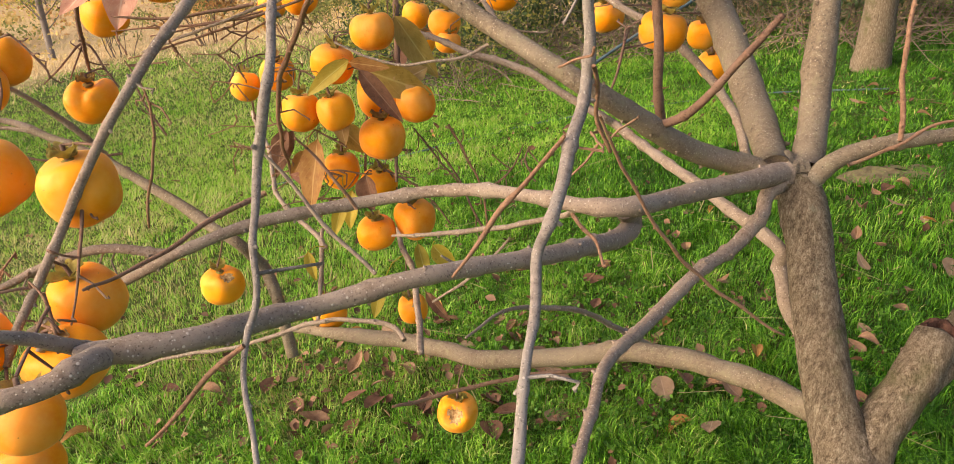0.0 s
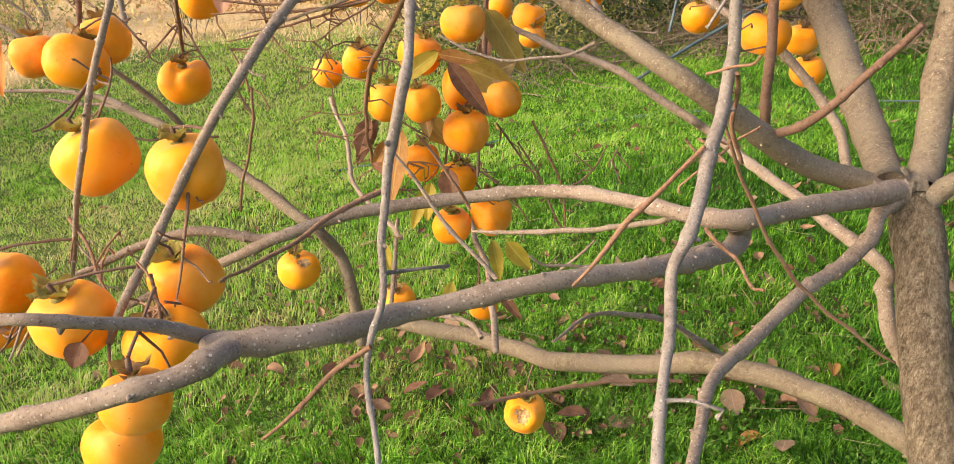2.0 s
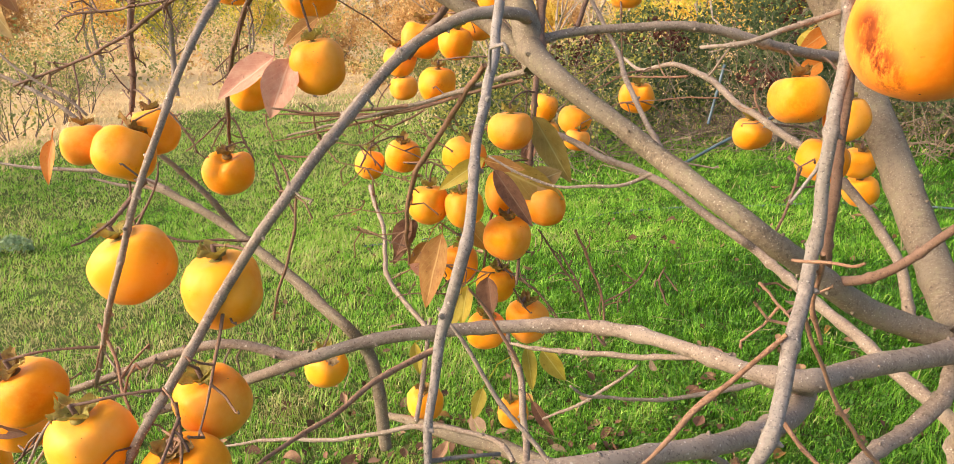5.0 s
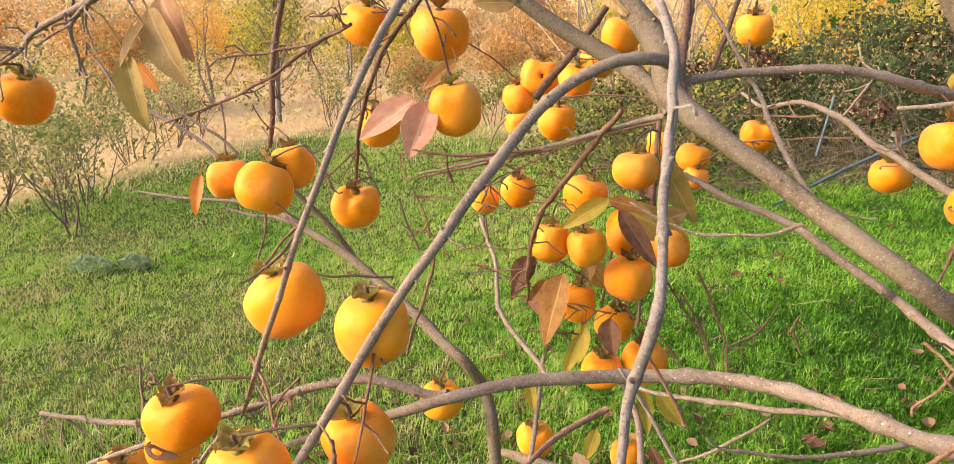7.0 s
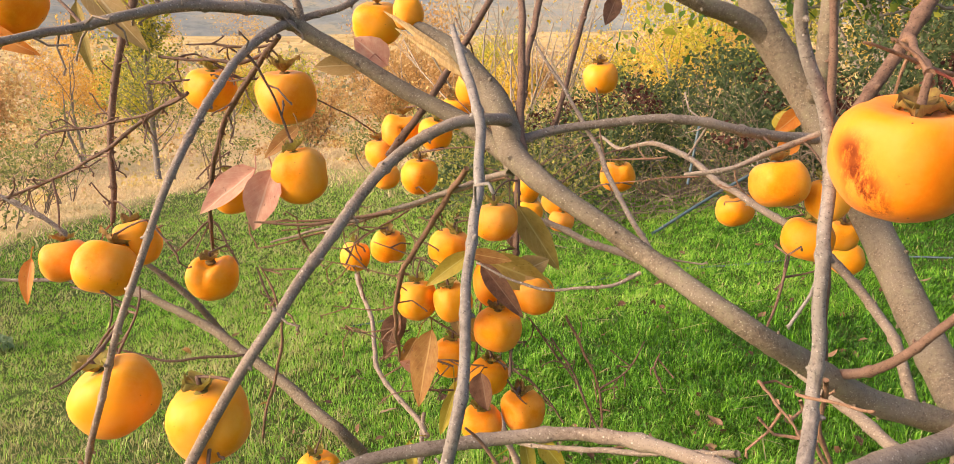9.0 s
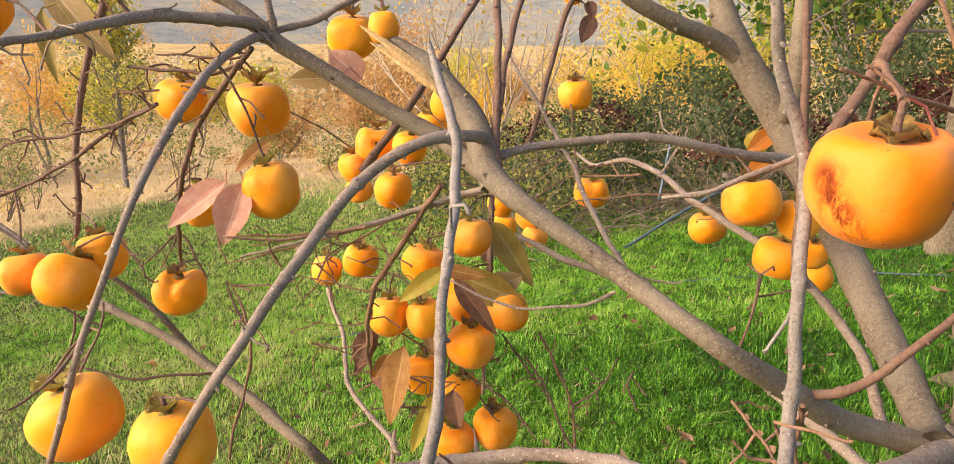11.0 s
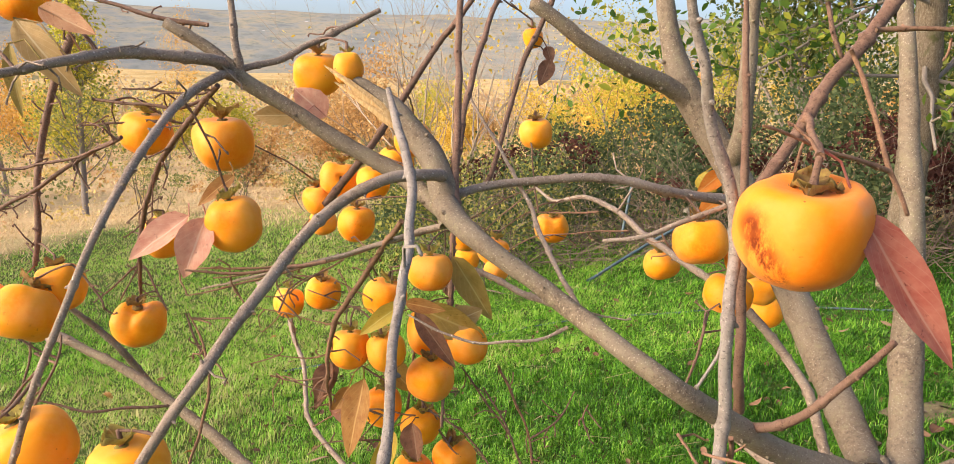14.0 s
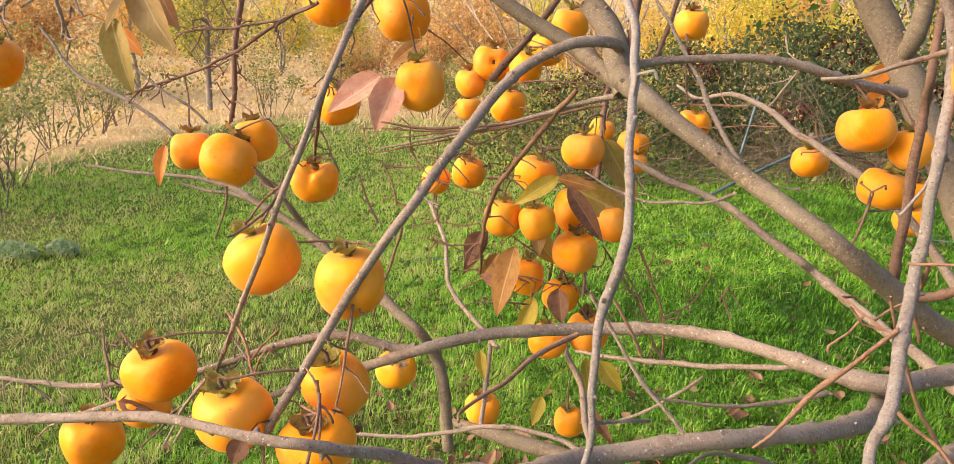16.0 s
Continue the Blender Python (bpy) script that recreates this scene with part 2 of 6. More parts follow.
GRASS = tinted("grass_blades", ((0.0, (0.024, 0.100, 0.006)), (0.36, (0.120, 0.325, 0.018)), (0.62, (0.26, 0.50, 0.05)), (0.85, (0.37, 0.50, 0.10)), (1.0, (0.46, 0.44, 0.19))), 0.45, 0.30)
DRYGRASS = tinted("dry_grass_blades", ((0.0, (0.20, 0.33, 0.05)), (0.45, (0.29, 0.33, 0.09)), (0.75, (0.34, 0.29, 0.125)), (1.0, (0.42, 0.335, 0.175))), 0.6, 0.3)
FIELDGRASS = tinted("straw_blades", ((0.0, (0.40, 0.32, 0.14)), (0.5, (0.56, 0.43, 0.23)), (1.0, (0.66, 0.52, 0.31))), 0.7, 0.3)
CLOVER = tinted("clover_leaves", ((0.0, (0.040, 0.120, 0.010)), (1.0, (0.100, 0.22, 0.022))), 0.55, 0.25)


def soil():
    m, t, b = shader("lawn_soil", 0.95, 0.1)
    v = coords(t)
    lawn = ramp(t, grain(t, v, 24, 7, 0.75), (0.3, (0.020, 0.030, 0.008)), (0.5, (0.062, 0.098, 0.020)), (0.68, (0.165, 0.130, 0.062)))
    field = ramp(t, grain(t, v, 1.2, 8, 0.7), (0.3, (0.42, 0.29, 0.14)), (0.5, (0.58, 0.42, 0.23)), (0.7, (0.40, 0.34, 0.15)))
    far = ramp(t, grain(t, v, 0.09, 8, 0.7), (0.35, (0.36, 0.20, 0.06)), (0.5, (0.40, 0.30, 0.10)), (0.65, (0.20, 0.17, 0.05)))
    sep = t.nodes.new("ShaderNodeSeparateXYZ")
    t.links.new(v, sep.inputs[0])
    wob = t.nodes.new("ShaderNodeMath")
    wob.operation = "MULTIPLY_ADD"
    t.links.new(grain(t, v, 0.7, 4), wob.inputs[0])
    wob.inputs[1].default_value = 3.0
    t.links.new(sep.outputs["Y"], wob.inputs[2])
    lean = t.nodes.new("ShaderNodeMath")
    lean.operation = "MULTIPLY_ADD"
    t.links.new(sep.outputs["X"], lean.inputs[0])
    lean.inputs[1].default_value = 0.45
    t.links.new(wob.outputs[0], lean.inputs[2])
    def past(y0, y1):
        r = t.nodes.new("ShaderNodeMapRange")
        r.inputs["From Min"].default_value, r.inputs["From Max"].default_value = y0, y1
        t.links.new(lean.outputs[0], r.inputs["Value"])
        return r.outputs["Result"]
    side = t.nodes.new("ShaderNodeMapRange")
    side.inputs["From Min"].default_value, side.inputs["From Max"].default_value = -6.1, -6.9
    t.links.new(sep.outputs["X"], side.inputs["Value"])
    edge = t.nodes.new("ShaderNodeMath")
    edge.operation = "MAXIMUM"
    t.links.new(past(8.2, 10.6), edge.inputs[0])
    t.links.new(side.outputs["Result"], edge.inputs[1])
    c = mix(t, edge.outputs[0], lawn, field)
    c = mix(t, past(40, 90), c, far)
    t.links.new(c, b.inputs["Base Color"])
    bump(t, b, grain(t, v, 40, 6), 0.8, 0.03)
    return m


SOIL = soil()


# ---- building helpers ----
def mesh_of(name, bm, material, smooth=True):
    me = bpy.data.meshes.new(name)
    bm.to_mesh(me)
    bm.free()
    me.materials.append(material)
    if smooth:
        me.polygons.foreach_set("use_smooth", [True] * len(me.polygons))
    return me


def part(name, bm, material, parent, label="", smooth=True):
    ob = new(name, mesh_of(name, bm, material, smooth))
    ob.parent = parent
    return tagged(ob, label)


def thing(name, place, label, category, group="", kind=""):
    ob = new(name)
    ob.location = place
    ob.empty_display_size = 0.05
    return tagged(ob, label, category, group, kind)


def spline(pts, step):
    """Points (x, y, z, r) smoothed by Catmull-Rom, about step apart."""
    p = [Vector(q) for q in pts]
    p = [p[0] * 2 - p[1], *p, p[-1] * 2 - p[-2]]
    got = []
    for i in range(1, len(p) - 2):
        a, b, c, d = p[i - 1:i + 3]
        n = max(2, min(24, int((c.xyz - b.xyz).length / step)))
        for k in range(n):
            u = k / n
            q = 0.5 * (2 * b + (c - a) * u + (2 * a - 5 * b + 4 * c - d) * u * u + (3 * b - a - 3 * c + d) * u ** 3)
            got.append((q.xyz, max(q.w, 0.0006)))
    got.append((p[-2].xyz, max(p[-2].w, 0.0006)))
    return got


def tube(bm, path, sides, wobble=0.0, seed=0.0, swell=0.0):
    """Sweeps an uneven round section along path [(point, radius)]; closes both ends."""
    rings, side = [], None
    for i, (p, r) in enumerate(path):
        d = (path[min(i + 1, len(path) - 1)][0] - path[max(i - 1, 0)][0]).normalized()
        if side is None:
            side = d.orthogonal().normalized()
        side = (side - d * side.dot(d)).normalized()
        up = d.cross(side)
        k = 1.0
        if swell:
            k += swell * max(0.0, noise.noise(p * 16 + Vector((seed, 0, 0)))) ** 2 * 3
        ring = []
        for s in range(sides):
            a = 2 * math.pi * s / sides
            v = side * math.cos(a) + up * math.sin(a)
            w = 1 + wobble * (noise.noise(p * 14 + v * 1.3 + Vector((seed, seed, 0))) + 0.5 * noise.noise(p * 45 + v * 2.5))
            ring.append(bm.verts.new(p + v * r * k * w))
        rings.append(ring)
    for a, b in zip(rings, rings[1:]):
        for s in range(sides):
            bm.faces.new((a[s], a[(s + 1) % sides], b[(s + 1) % sides], b[s]))
    for ring, (p, r), (q, _) in ((rings[0], path[0], path[1]), (rings[-1], path[-1], path[-2])):
        tip = bm.verts.new(p + (p - q).normalized() * r * 0.4)
        for s in range(sides):
            bm.faces.new((ring[s], ring[(s + 1) % sides], tip))
    return rings


def arrays(name, verts, faces_size, tint, material, per=1):
    """A mesh from numpy: verts (n, k, 3), each row one blade or leaf of k corners."""
    n, k = verts.shape[:2]
    me = bpy.data.meshes.new(name)
    me.vertices.add(n * k)
    me.vertices.foreach_set("co", verts.astype(np.float32).ravel())
    base = np.arange(n)[:, None] * k
    sizes = []
    loops = []
    for f in faces_size:
        loops.append(base + np.array(f)[None, :])
        sizes.append(np.full(n, len(f)))
    index = np.concatenate(loops, axis=1).ravel()
    count = np.stack(sizes, axis=1).ravel()
    me.loops.add(len(index))
    me.loops.foreach_set("vertex_index", index.astype(np.int32))
    me.polygons.add(len(count))
    me.polygons.foreach_set("loop_start", np.concatenate(([0], np.cumsum(count)[:-1])).astype(np.int32))
    me.polygons.foreach_set("loop_total", count.astype(np.int32))
    at = me.attributes.new("tint", "FLOAT", "POINT")
    at.data.foreach_set("value", np.repeat(tint, k).astype(np.float32))
    me.update(calc_edges=True)
    me.materials.append(material)
    return me


rng = np.random.default_rng(7)


def leaf_cards(centres, size, rng, flat=0.0, ratio=0.55, spread=0.35):
    """Small folded leaves, six corners each, at the given places."""
    n = len(centres)
    d = rng.normal(size=(n, 3))
    d[:, 2] -= 0.4
    d /= np.linalg.norm(d, axis=1)[:, None]
    u = rng.normal(size=(n, 3))
    u[:, 2] += flat * 3
    s = np.cross(d, u)
    s /= np.linalg.norm(s, axis=1)[:, None]
    nrm = np.cross(s, d)
    L = (size * (1 + spread * rng.normal(size=n)).clip(0.4, 1.8))[:, None]
    W = L * ratio * 0.5
    c = centres
    return np.stack([c - d * L * 0.5, c - d * L * 0.1 + s * W + nrm * W * 0.35, c + d * L * 0.25 + s * W * 0.75 + nrm * W * 0.3, c + d * L * 0.5, c + d * L * 0.25 - s * W * 0.75 + nrm * W * 0.3, c - d * L * 0.1 - s * W + nrm * W * 0.35], axis=1)


LEAF_FACES = [(0, 1, 2, 3), (0, 3, 4, 5)]
FAR_FACES = [(0, 1, 3, 5)]


def height(x, y):
    """The lie of the land: a lawn that falls to the left, then towards the valley."""
    z = 0.14 + 0.10 * max(-9.0, min(3.0, x)) + 0.02 * max(0.0, min(6.0, x - 3.0))
    z += 0.035 * noise.noise(Vector((x * 0.9, y * 0.9, 0))) + 0.10 * noise.noise(Vector((x * 0.22, y * 0.22, 3.0)))
    far = max(0.0, y - 9.0)
    z -= 0.035 * min(far, 20.0) + 0.05 * max(0.0, min(far - 20.0, 160.0))
    if far > 15:
        z += min(1.0, (far - 15) / 60) * 1.6 * noise.noise(Vector((x * 0.02, y * 0.02, 8.0)))
    return z


# ---- the ground ----
def ground_sheet():
    bm = bmesh.new()
    u = np.linspace(-1, 1, 150)
    xs = 2600 * np.sinh(u * 7.4) / math.sinh(7.4)
    v = np.linspace(-0.55, 1, 190)
    ys = 3 + 2600 * np.sinh(v * 7.4) / math.sinh(7.4)
    grid = [[bm.verts.new((x, y, height(x, y))) for x in xs] for y in ys]
    for a, b in zip(grid, grid[1:]):
        for i in range(len(a) - 1):
            bm.faces.new((a[i], a[i + 1], b[i + 1], b[i]))
    ob = new("ground", mesh_of("ground", bm, SOIL))
    return tagged(ob, "grassy lawn that turns into a dry straw-coloured field", "ground", kind="structure")


ground_sheet()


def hills():
    m, t, b = shader("hazed_hills", 1.0, 0.0)
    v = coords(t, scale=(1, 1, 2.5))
    # Distance haze is put into these greyed, low-contrast hill colours.
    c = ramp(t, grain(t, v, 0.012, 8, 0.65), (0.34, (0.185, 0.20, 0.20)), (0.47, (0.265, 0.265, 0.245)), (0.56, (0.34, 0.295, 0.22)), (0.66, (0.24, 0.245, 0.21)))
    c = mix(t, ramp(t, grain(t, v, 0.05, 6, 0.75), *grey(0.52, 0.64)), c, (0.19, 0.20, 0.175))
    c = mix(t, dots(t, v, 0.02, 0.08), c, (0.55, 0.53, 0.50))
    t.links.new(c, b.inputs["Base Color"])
    near, t2, b2 = shader("autumn_slope", 1.0, 0.0)
    v = coords(t2, scale=(1, 1, 2.0))
    c = ramp(t2, grain(t2, v, 0.02, 8, 0.7), (0.34, (0.27, 0.22, 0.10)), (0.46, (0.50, 0.34, 0.15)), (0.56, (0.58, 0.43, 0.21)), (0.68, (0.42, 0.26, 0.13)))
    c = mix(t2, ramp(t2, grain(t2, v, 0.16, 6, 0.8), *grey(0.54, 0.64)), c, (0.25, 0.20, 0.10))
    t2.links.new(c, b2.inputs["Base Color"])
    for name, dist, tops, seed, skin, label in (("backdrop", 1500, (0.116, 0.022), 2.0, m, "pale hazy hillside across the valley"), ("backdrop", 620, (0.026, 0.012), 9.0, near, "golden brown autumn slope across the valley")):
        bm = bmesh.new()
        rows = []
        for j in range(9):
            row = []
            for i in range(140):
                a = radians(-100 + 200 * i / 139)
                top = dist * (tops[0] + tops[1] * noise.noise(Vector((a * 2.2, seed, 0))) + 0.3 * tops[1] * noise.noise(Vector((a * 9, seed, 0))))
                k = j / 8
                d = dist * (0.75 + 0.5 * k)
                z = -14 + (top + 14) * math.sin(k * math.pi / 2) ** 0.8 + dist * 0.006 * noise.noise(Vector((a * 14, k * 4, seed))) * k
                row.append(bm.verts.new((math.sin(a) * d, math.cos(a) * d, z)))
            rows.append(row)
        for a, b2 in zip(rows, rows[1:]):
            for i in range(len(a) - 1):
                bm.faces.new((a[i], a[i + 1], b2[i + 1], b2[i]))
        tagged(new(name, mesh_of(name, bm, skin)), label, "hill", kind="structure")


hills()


# ---- the persimmon tree ----
AXES_OF_WOOD = []
tree = thing("persimmon_tree", (0.60, 1.02, height(0.60, 1.02)), "leafless persimmon tree with grey spotted limbs on the lawn", "tree")
tree_inverse = Matrix.Translation(-tree.location)


def tree_part(name, bm, material, label="", smooth=True):
    ob = part(name, bm, material, tree, label, smooth)
    ob.matrix_parent_inverse = tree_inverse
    return ob


def limb(name, material, pts, spurs=0, rough=0.035, keep=True):
    r0 = max(q[3] for q in pts)
    path = spline(pts, max(0.006, r0 * 0.8))
    bm = bmesh.new()
    sides = 8 if r0 < 0.0045 else 10 if r0 < 0.010 else 16 if r0 < 0.025 else 28
    seed = random.uniform(0, 50)
    if r0 < 0.006:
        path = [(p + Vector((noise.noise(p * 24 + Vector((seed, 0, 0))), noise.noise(p * 24 + Vector((0, seed, 0))), noise.noise(p * 24 + Vector((0, 0, seed))))) * 0.0026, r) for p, r in path]
    elif r0 < 0.022:
        path = [(p + Vector((noise.noise(p * 13 + Vector((seed, 0, 0))), noise.noise(p * 13 + Vector((0, seed, 0))), noise.noise(p * 13 + Vector((0, 0, seed))))) * (0.0015 + 0.13 * r), r) for p, r in path]
    if r0 < 0.032:
        left, buds = random.uniform(0.01, 0.05), []
        for i in range(1, len(path) - 1):
            left -= (path[i][0] - path[i - 1][0]).length
            if left < 0:
                left = random.uniform(0.03, 0.075)
                p, r = path[i]
                path[i] = (p, r * (random.uniform(1.1, 1.3) if r < 0.01 else random.uniform(1.02, 1.09)))
                buds.append((p, r, (path[i + 1][0] - path[i - 1][0]).normalized()))
        for p, r, d in buds:
            s = d.orthogonal().normalized()
            s = (Matrix.Rotation(random.uniform(0, 6.3), 3, d) @ s + d * random.uniform(-0.3, 0.6)).normalized()
            n = min(r, 0.0036) if r < 0.01 else min(r * 0.45, 0.007) * random.uniform(0.5, 1.0)
            tube(bm, [(p, n * 0.8), (p + s * (r + n * 0.5), n * 0.55), (p + s * (r + n * 1.1), n * 0.25)], 6)
    tube(bm, path, sides, rough, seed, 0.10 if r0 < 0.03 else 0.06)
    for _ in range(spurs * 2):
        p, r = random.choice(path[1:-1])
        d = Vector((random.uniform(-1, 1), random.uniform(-0.6, 0.6), random.uniform(-1, 0.7))).normalized()
        n = random.uniform(0.014, 0.055)
        mid = p + d * n * 0.5 + Vector((0, 0, random.uniform(-0.004, 0.004)))
        end = mid + (d + Vector((random.uniform(-0.8, 0.8), 0, random.uniform(-0.8, 0.6)))).normalized() * n * 0.5
        hook = end + Vector((random.uniform(-0.005, 0.005), 0, random.uniform(-0.006, 0.003)))
        tube(bm, [(p, 0.0016), (mid, 0.0013), (end, 0.0012), (hook, 0.0017), (hook + Vector((0.001, 0, -0.002)), 0.0009)], 5)
    if keep:
        AXES_OF_WOOD.extend(path)
    return tree_part(name, bm, material)


limb("trunk", TRUNK, [(0.446, 1.176, 0.978, 0.0190), (0.453, 1.163, 0.944, 0.0316), (0.462, 1.137, 0.896, 0.0283), (0.467, 1.107, 0.840, 0.0294), (0.478, 1.066, 0.757, 0.0311), (0.495, 1.035, 0.685, 0.0327), (0.515, 1.012, 0.628, 0.0459), (0.539, 0.984, 0.534, 0.0480), (0.561, 0.952, 0.407, 0.0502), (0.583, 0.907, 0.227, 0.0580), (0.597, 0.862, 0.074, 0.0760)], rough=0.10)
limb("limb", TRUNK, [(0.519, 1.009, 0.621, 0.0311), (0.541, 1.029, 0.683, 0.0277), (0.574, 1.046, 0.737, 0.0267), (0.595, 1.057, 0.780, 0.0264), (0.609, 1.069, 0.802, 0.0264)], rough=0.10)
limb("limb", TRUNK, [(0.582, 1.047, 0.737, 0.0229), (0.621, 1.075, 0.764, 0.0231), (0.666, 1.116, 0.794, 0.0220), (0.730, 1.179, 0.843, 0.0203), (0.783, 1.240, 0.915, 0.0182)], rough=0.10)
limb("limb", OLD_BARK, [(0.558, 1.132, 0.607, 0.0216), (0.480, 1.192, 0.620, 0.0182), (0.409, 1.250, 0.617, 0.0176), (0.339, 1.305, 0.604, 0.0178), (0.250, 1.352, 0.583, 0.0174), (0.151, 1.388, 0.543, 0.0173), (0.007, 1.419, 0.516, 0.0171), (-0.081, 1.465, 0.502, 0.0168), (-0.171, 1.511, 0.488, 0.0164), (-0.290, 1.551, 0.473, 0.0159), (-0.386, 1.594, 0.456, 0.0110), (-0.474, 1.637, 0.435, 0.0063)], rough=0.10)
limb("limb", OLD_BARK, [(0.446, 1.177, 0.975, 0.0145), (0.385, 1.175, 0.987, 0.0146), (0.314, 1.148, 1.014, 0.0142), (0.237, 1.103, 1.071, 0.0132), (0.169, 1.064, 1.122, 0.0117), (0.111, 1.082, 1.156, 0.0112), (0.055, 1.130, 1.180, 0.0116), (-0.000, 1.150, 1.216, 0.0110), (-0.072, 1.175, 1.258, 0.0132), (-0.113, 1.250, 1.279, 0.0165)])
limb("limb", OLD_BARK, [(-0.110, 1.259, 1.263, 0.0121), (-0.158, 1.296, 1.293, 0.0118), (-0.189, 1.318, 1.308, 0.0121), (-0.240, 1.324, 1.332, 0.0114), (-0.294, 1.323, 1.363, 0.0111), (-0.354, 1.322, 1.399, 0.0107), (-0.418, 1.318, 1.435, 0.0115), (-0.440, 1.318, 1.454, 0.0099), (-0.477, 1.317, 1.485, 0.0084), (-0.530, 1.313, 1.514, 0.0076)])
limb("limb", BARK, [(0.428, 1.166, 0.981, 0.0148), (0.344, 1.090, 0.993, 0.0119), (0.262, 1.020, 1.004, 0.0105), (0.211, 0.963, 1.015, 0.0099), (0.166, 0.964, 1.017, 0.0080), (0.127, 0.982, 1.019, 0.0077), (0.057, 1.023, 1.010, 0.0072), (-0.020, 1.051, 0.998, 0.0072), (-0.095, 1.048, 0.988, 0.0076), (-0.163, 1.021, 0.983, 0.0075), (-0.230, 0.995, 0.974, 0.0071), (-0.300, 0.975, 0.953, 0.0065), (-0.375, 0.970, 0.916, 0.0060), (-0.446, 0.967, 0.882, 0.0051), (-0.519, 0.962, 0.844, 0.0039)])
limb("limb", BARK, [(0.212, 0.976, 1.008, 0.0112), (0.221, 0.996, 0.981, 0.0116), (0.201, 0.945, 0.988, 0.0104), (0.164, 0.874, 1.012, 0.0089), (0.120, 0.814, 1.029, 0.0080), (0.072, 0.766, 1.042, 0.0075), (0.033, 0.737, 1.047, 0.0072), (-0.012, 0.720, 1.042, 0.0077), (-0.049, 0.699, 1.041, 0.0075), (-0.071, 0.672, 1.047, 0.0079), (-0.095, 0.630, 1.058, 0.0080), (-0.127, 0.612, 1.060, 0.0081), (-0.151, 0.603, 1.060, 0.0083), (-0.159, 0.595, 1.060, 0.0079)])
limb("limb", BARK, [(-0.166, 0.650, 1.031, 0.0074), (-0.170, 0.622, 1.051, 0.0059), (-0.165, 0.596, 1.071, 0.0049), (-0.174, 0.571, 1.091, 0.0041), (-0.191, 0.546, 1.105, 0.0037), (-0.210, 0.531, 1.115, 0.0035), (-0.231, 0.529, 1.115, 0.0035), (-0.270, 0.533, 1.111, 0.0031), (-0.321, 0.541, 1.104, 0.0033), (-0.377, 0.547, 1.088, 0.0035), (-0.452, 0.543, 1.071, 0.0036), (-0.528, 0.539, 1.054, 0.0032)])
limb("limb", BARK, [(-0.140, 0.591, 1.067, 0.0081), (-0.141, 0.576, 1.071, 0.0075), (-0.151, 0.562, 1.067, 0.0070), (-0.163, 0.552, 1.065, 0.0066), (-0.175, 0.546, 1.064, 0.0065), (-0.206, 0.543, 1.053, 0.0063), (-0.248, 0.540, 1.039, 0.0061), (-0.299, 0.536, 1.023, 0.0056)])
limb("limb", BARK, [(0.437, 1.166, 0.979, 0.0096), (0.403, 1.143, 0.961, 0.0095), (0.393, 1.120, 0.940, 0.0091), (0.354, 1.081, 0.916, 0.0086), (0.309, 1.035, 0.906, 0.0083), (0.261, 0.978, 0.891, 0.0077), (0.227, 0.925, 0.887, 0.0073), (0.198, 0.874, 0.892, 0.0066), (0.180, 0.827, 0.897, 0.0060), (0.171, 0.781, 0.894, 0.0054), (0.162, 0.740, 0.895, 0.0051), (0.152, 0.695, 0.888, 0.0044)])
limb("limb", OLD_BARK, [(0.462, 1.161, 0.972, 0.0126), (0.484, 1.161, 0.999, 0.0111), (0.526, 1.166, 1.017, 0.0099), (0.578, 1.172, 1.023, 0.0092), (0.629, 1.180, 1.027, 0.0085), (0.700, 1.195, 1.035, 0.0075)])
limb("limb", OLD_BARK, [(0.417, 1.172, 0.986, 0.0195), (0.424, 1.296, 1.013, 0.0221), (0.417, 1.411, 1.063, 0.0236), (0.395, 1.506, 1.137, 0.0245), (0.357, 1.568, 1.220, 0.0247), (0.308, 1.599, 1.314, 0.0251), (0.260, 1.610, 1.391, 0.0251), (0.228, 1.618, 1.444, 0.0243), (0.206, 1.630, 1.508, 0.0180), (0.193, 1.645, 1.576, 0.0153), (0.177, 1.670, 1.694, 0.0126)])
limb("limb", OLD_BARK, [(0.262, 1.612, 1.388, 0.0165), (0.228, 1.602, 1.425, 0.0158), (0.176, 1.572, 1.452, 0.0145), (0.128, 1.542, 1.469, 0.0135), (0.070, 1.512, 1.500, 0.0125), (0.033, 1.501, 1.525, 0.0116), (-0.023, 1.491, 1.564, 0.0107)])
limb("limb", OLD_BARK, [(0.306, 1.600, 1.305, 0.0144), (0.315, 1.563, 1.351, 0.0147), (0.319, 1.556, 1.393, 0.0136), (0.318, 1.555, 1.449, 0.0130), (0.318, 1.566, 1.530, 0.0125), (0.319, 1.579, 1.602, 0.0117), (0.317, 1.607, 1.729, 0.0100)])
limb("limb", OLD_BARK, [(0.461, 1.186, 0.980, 0.0201), (0.478, 1.242, 1.028, 0.0192), (0.491, 1.295, 1.099, 0.0188), (0.507, 1.340, 1.173, 0.0174), (0.514, 1.372, 1.242, 0.0159), (0.516, 1.406, 1.326, 0.0144), (0.519, 1.439, 1.402, 0.0128), (0.521, 1.478, 1.501, 0.0113), (0.522, 1.522, 1.613, 0.0090)])
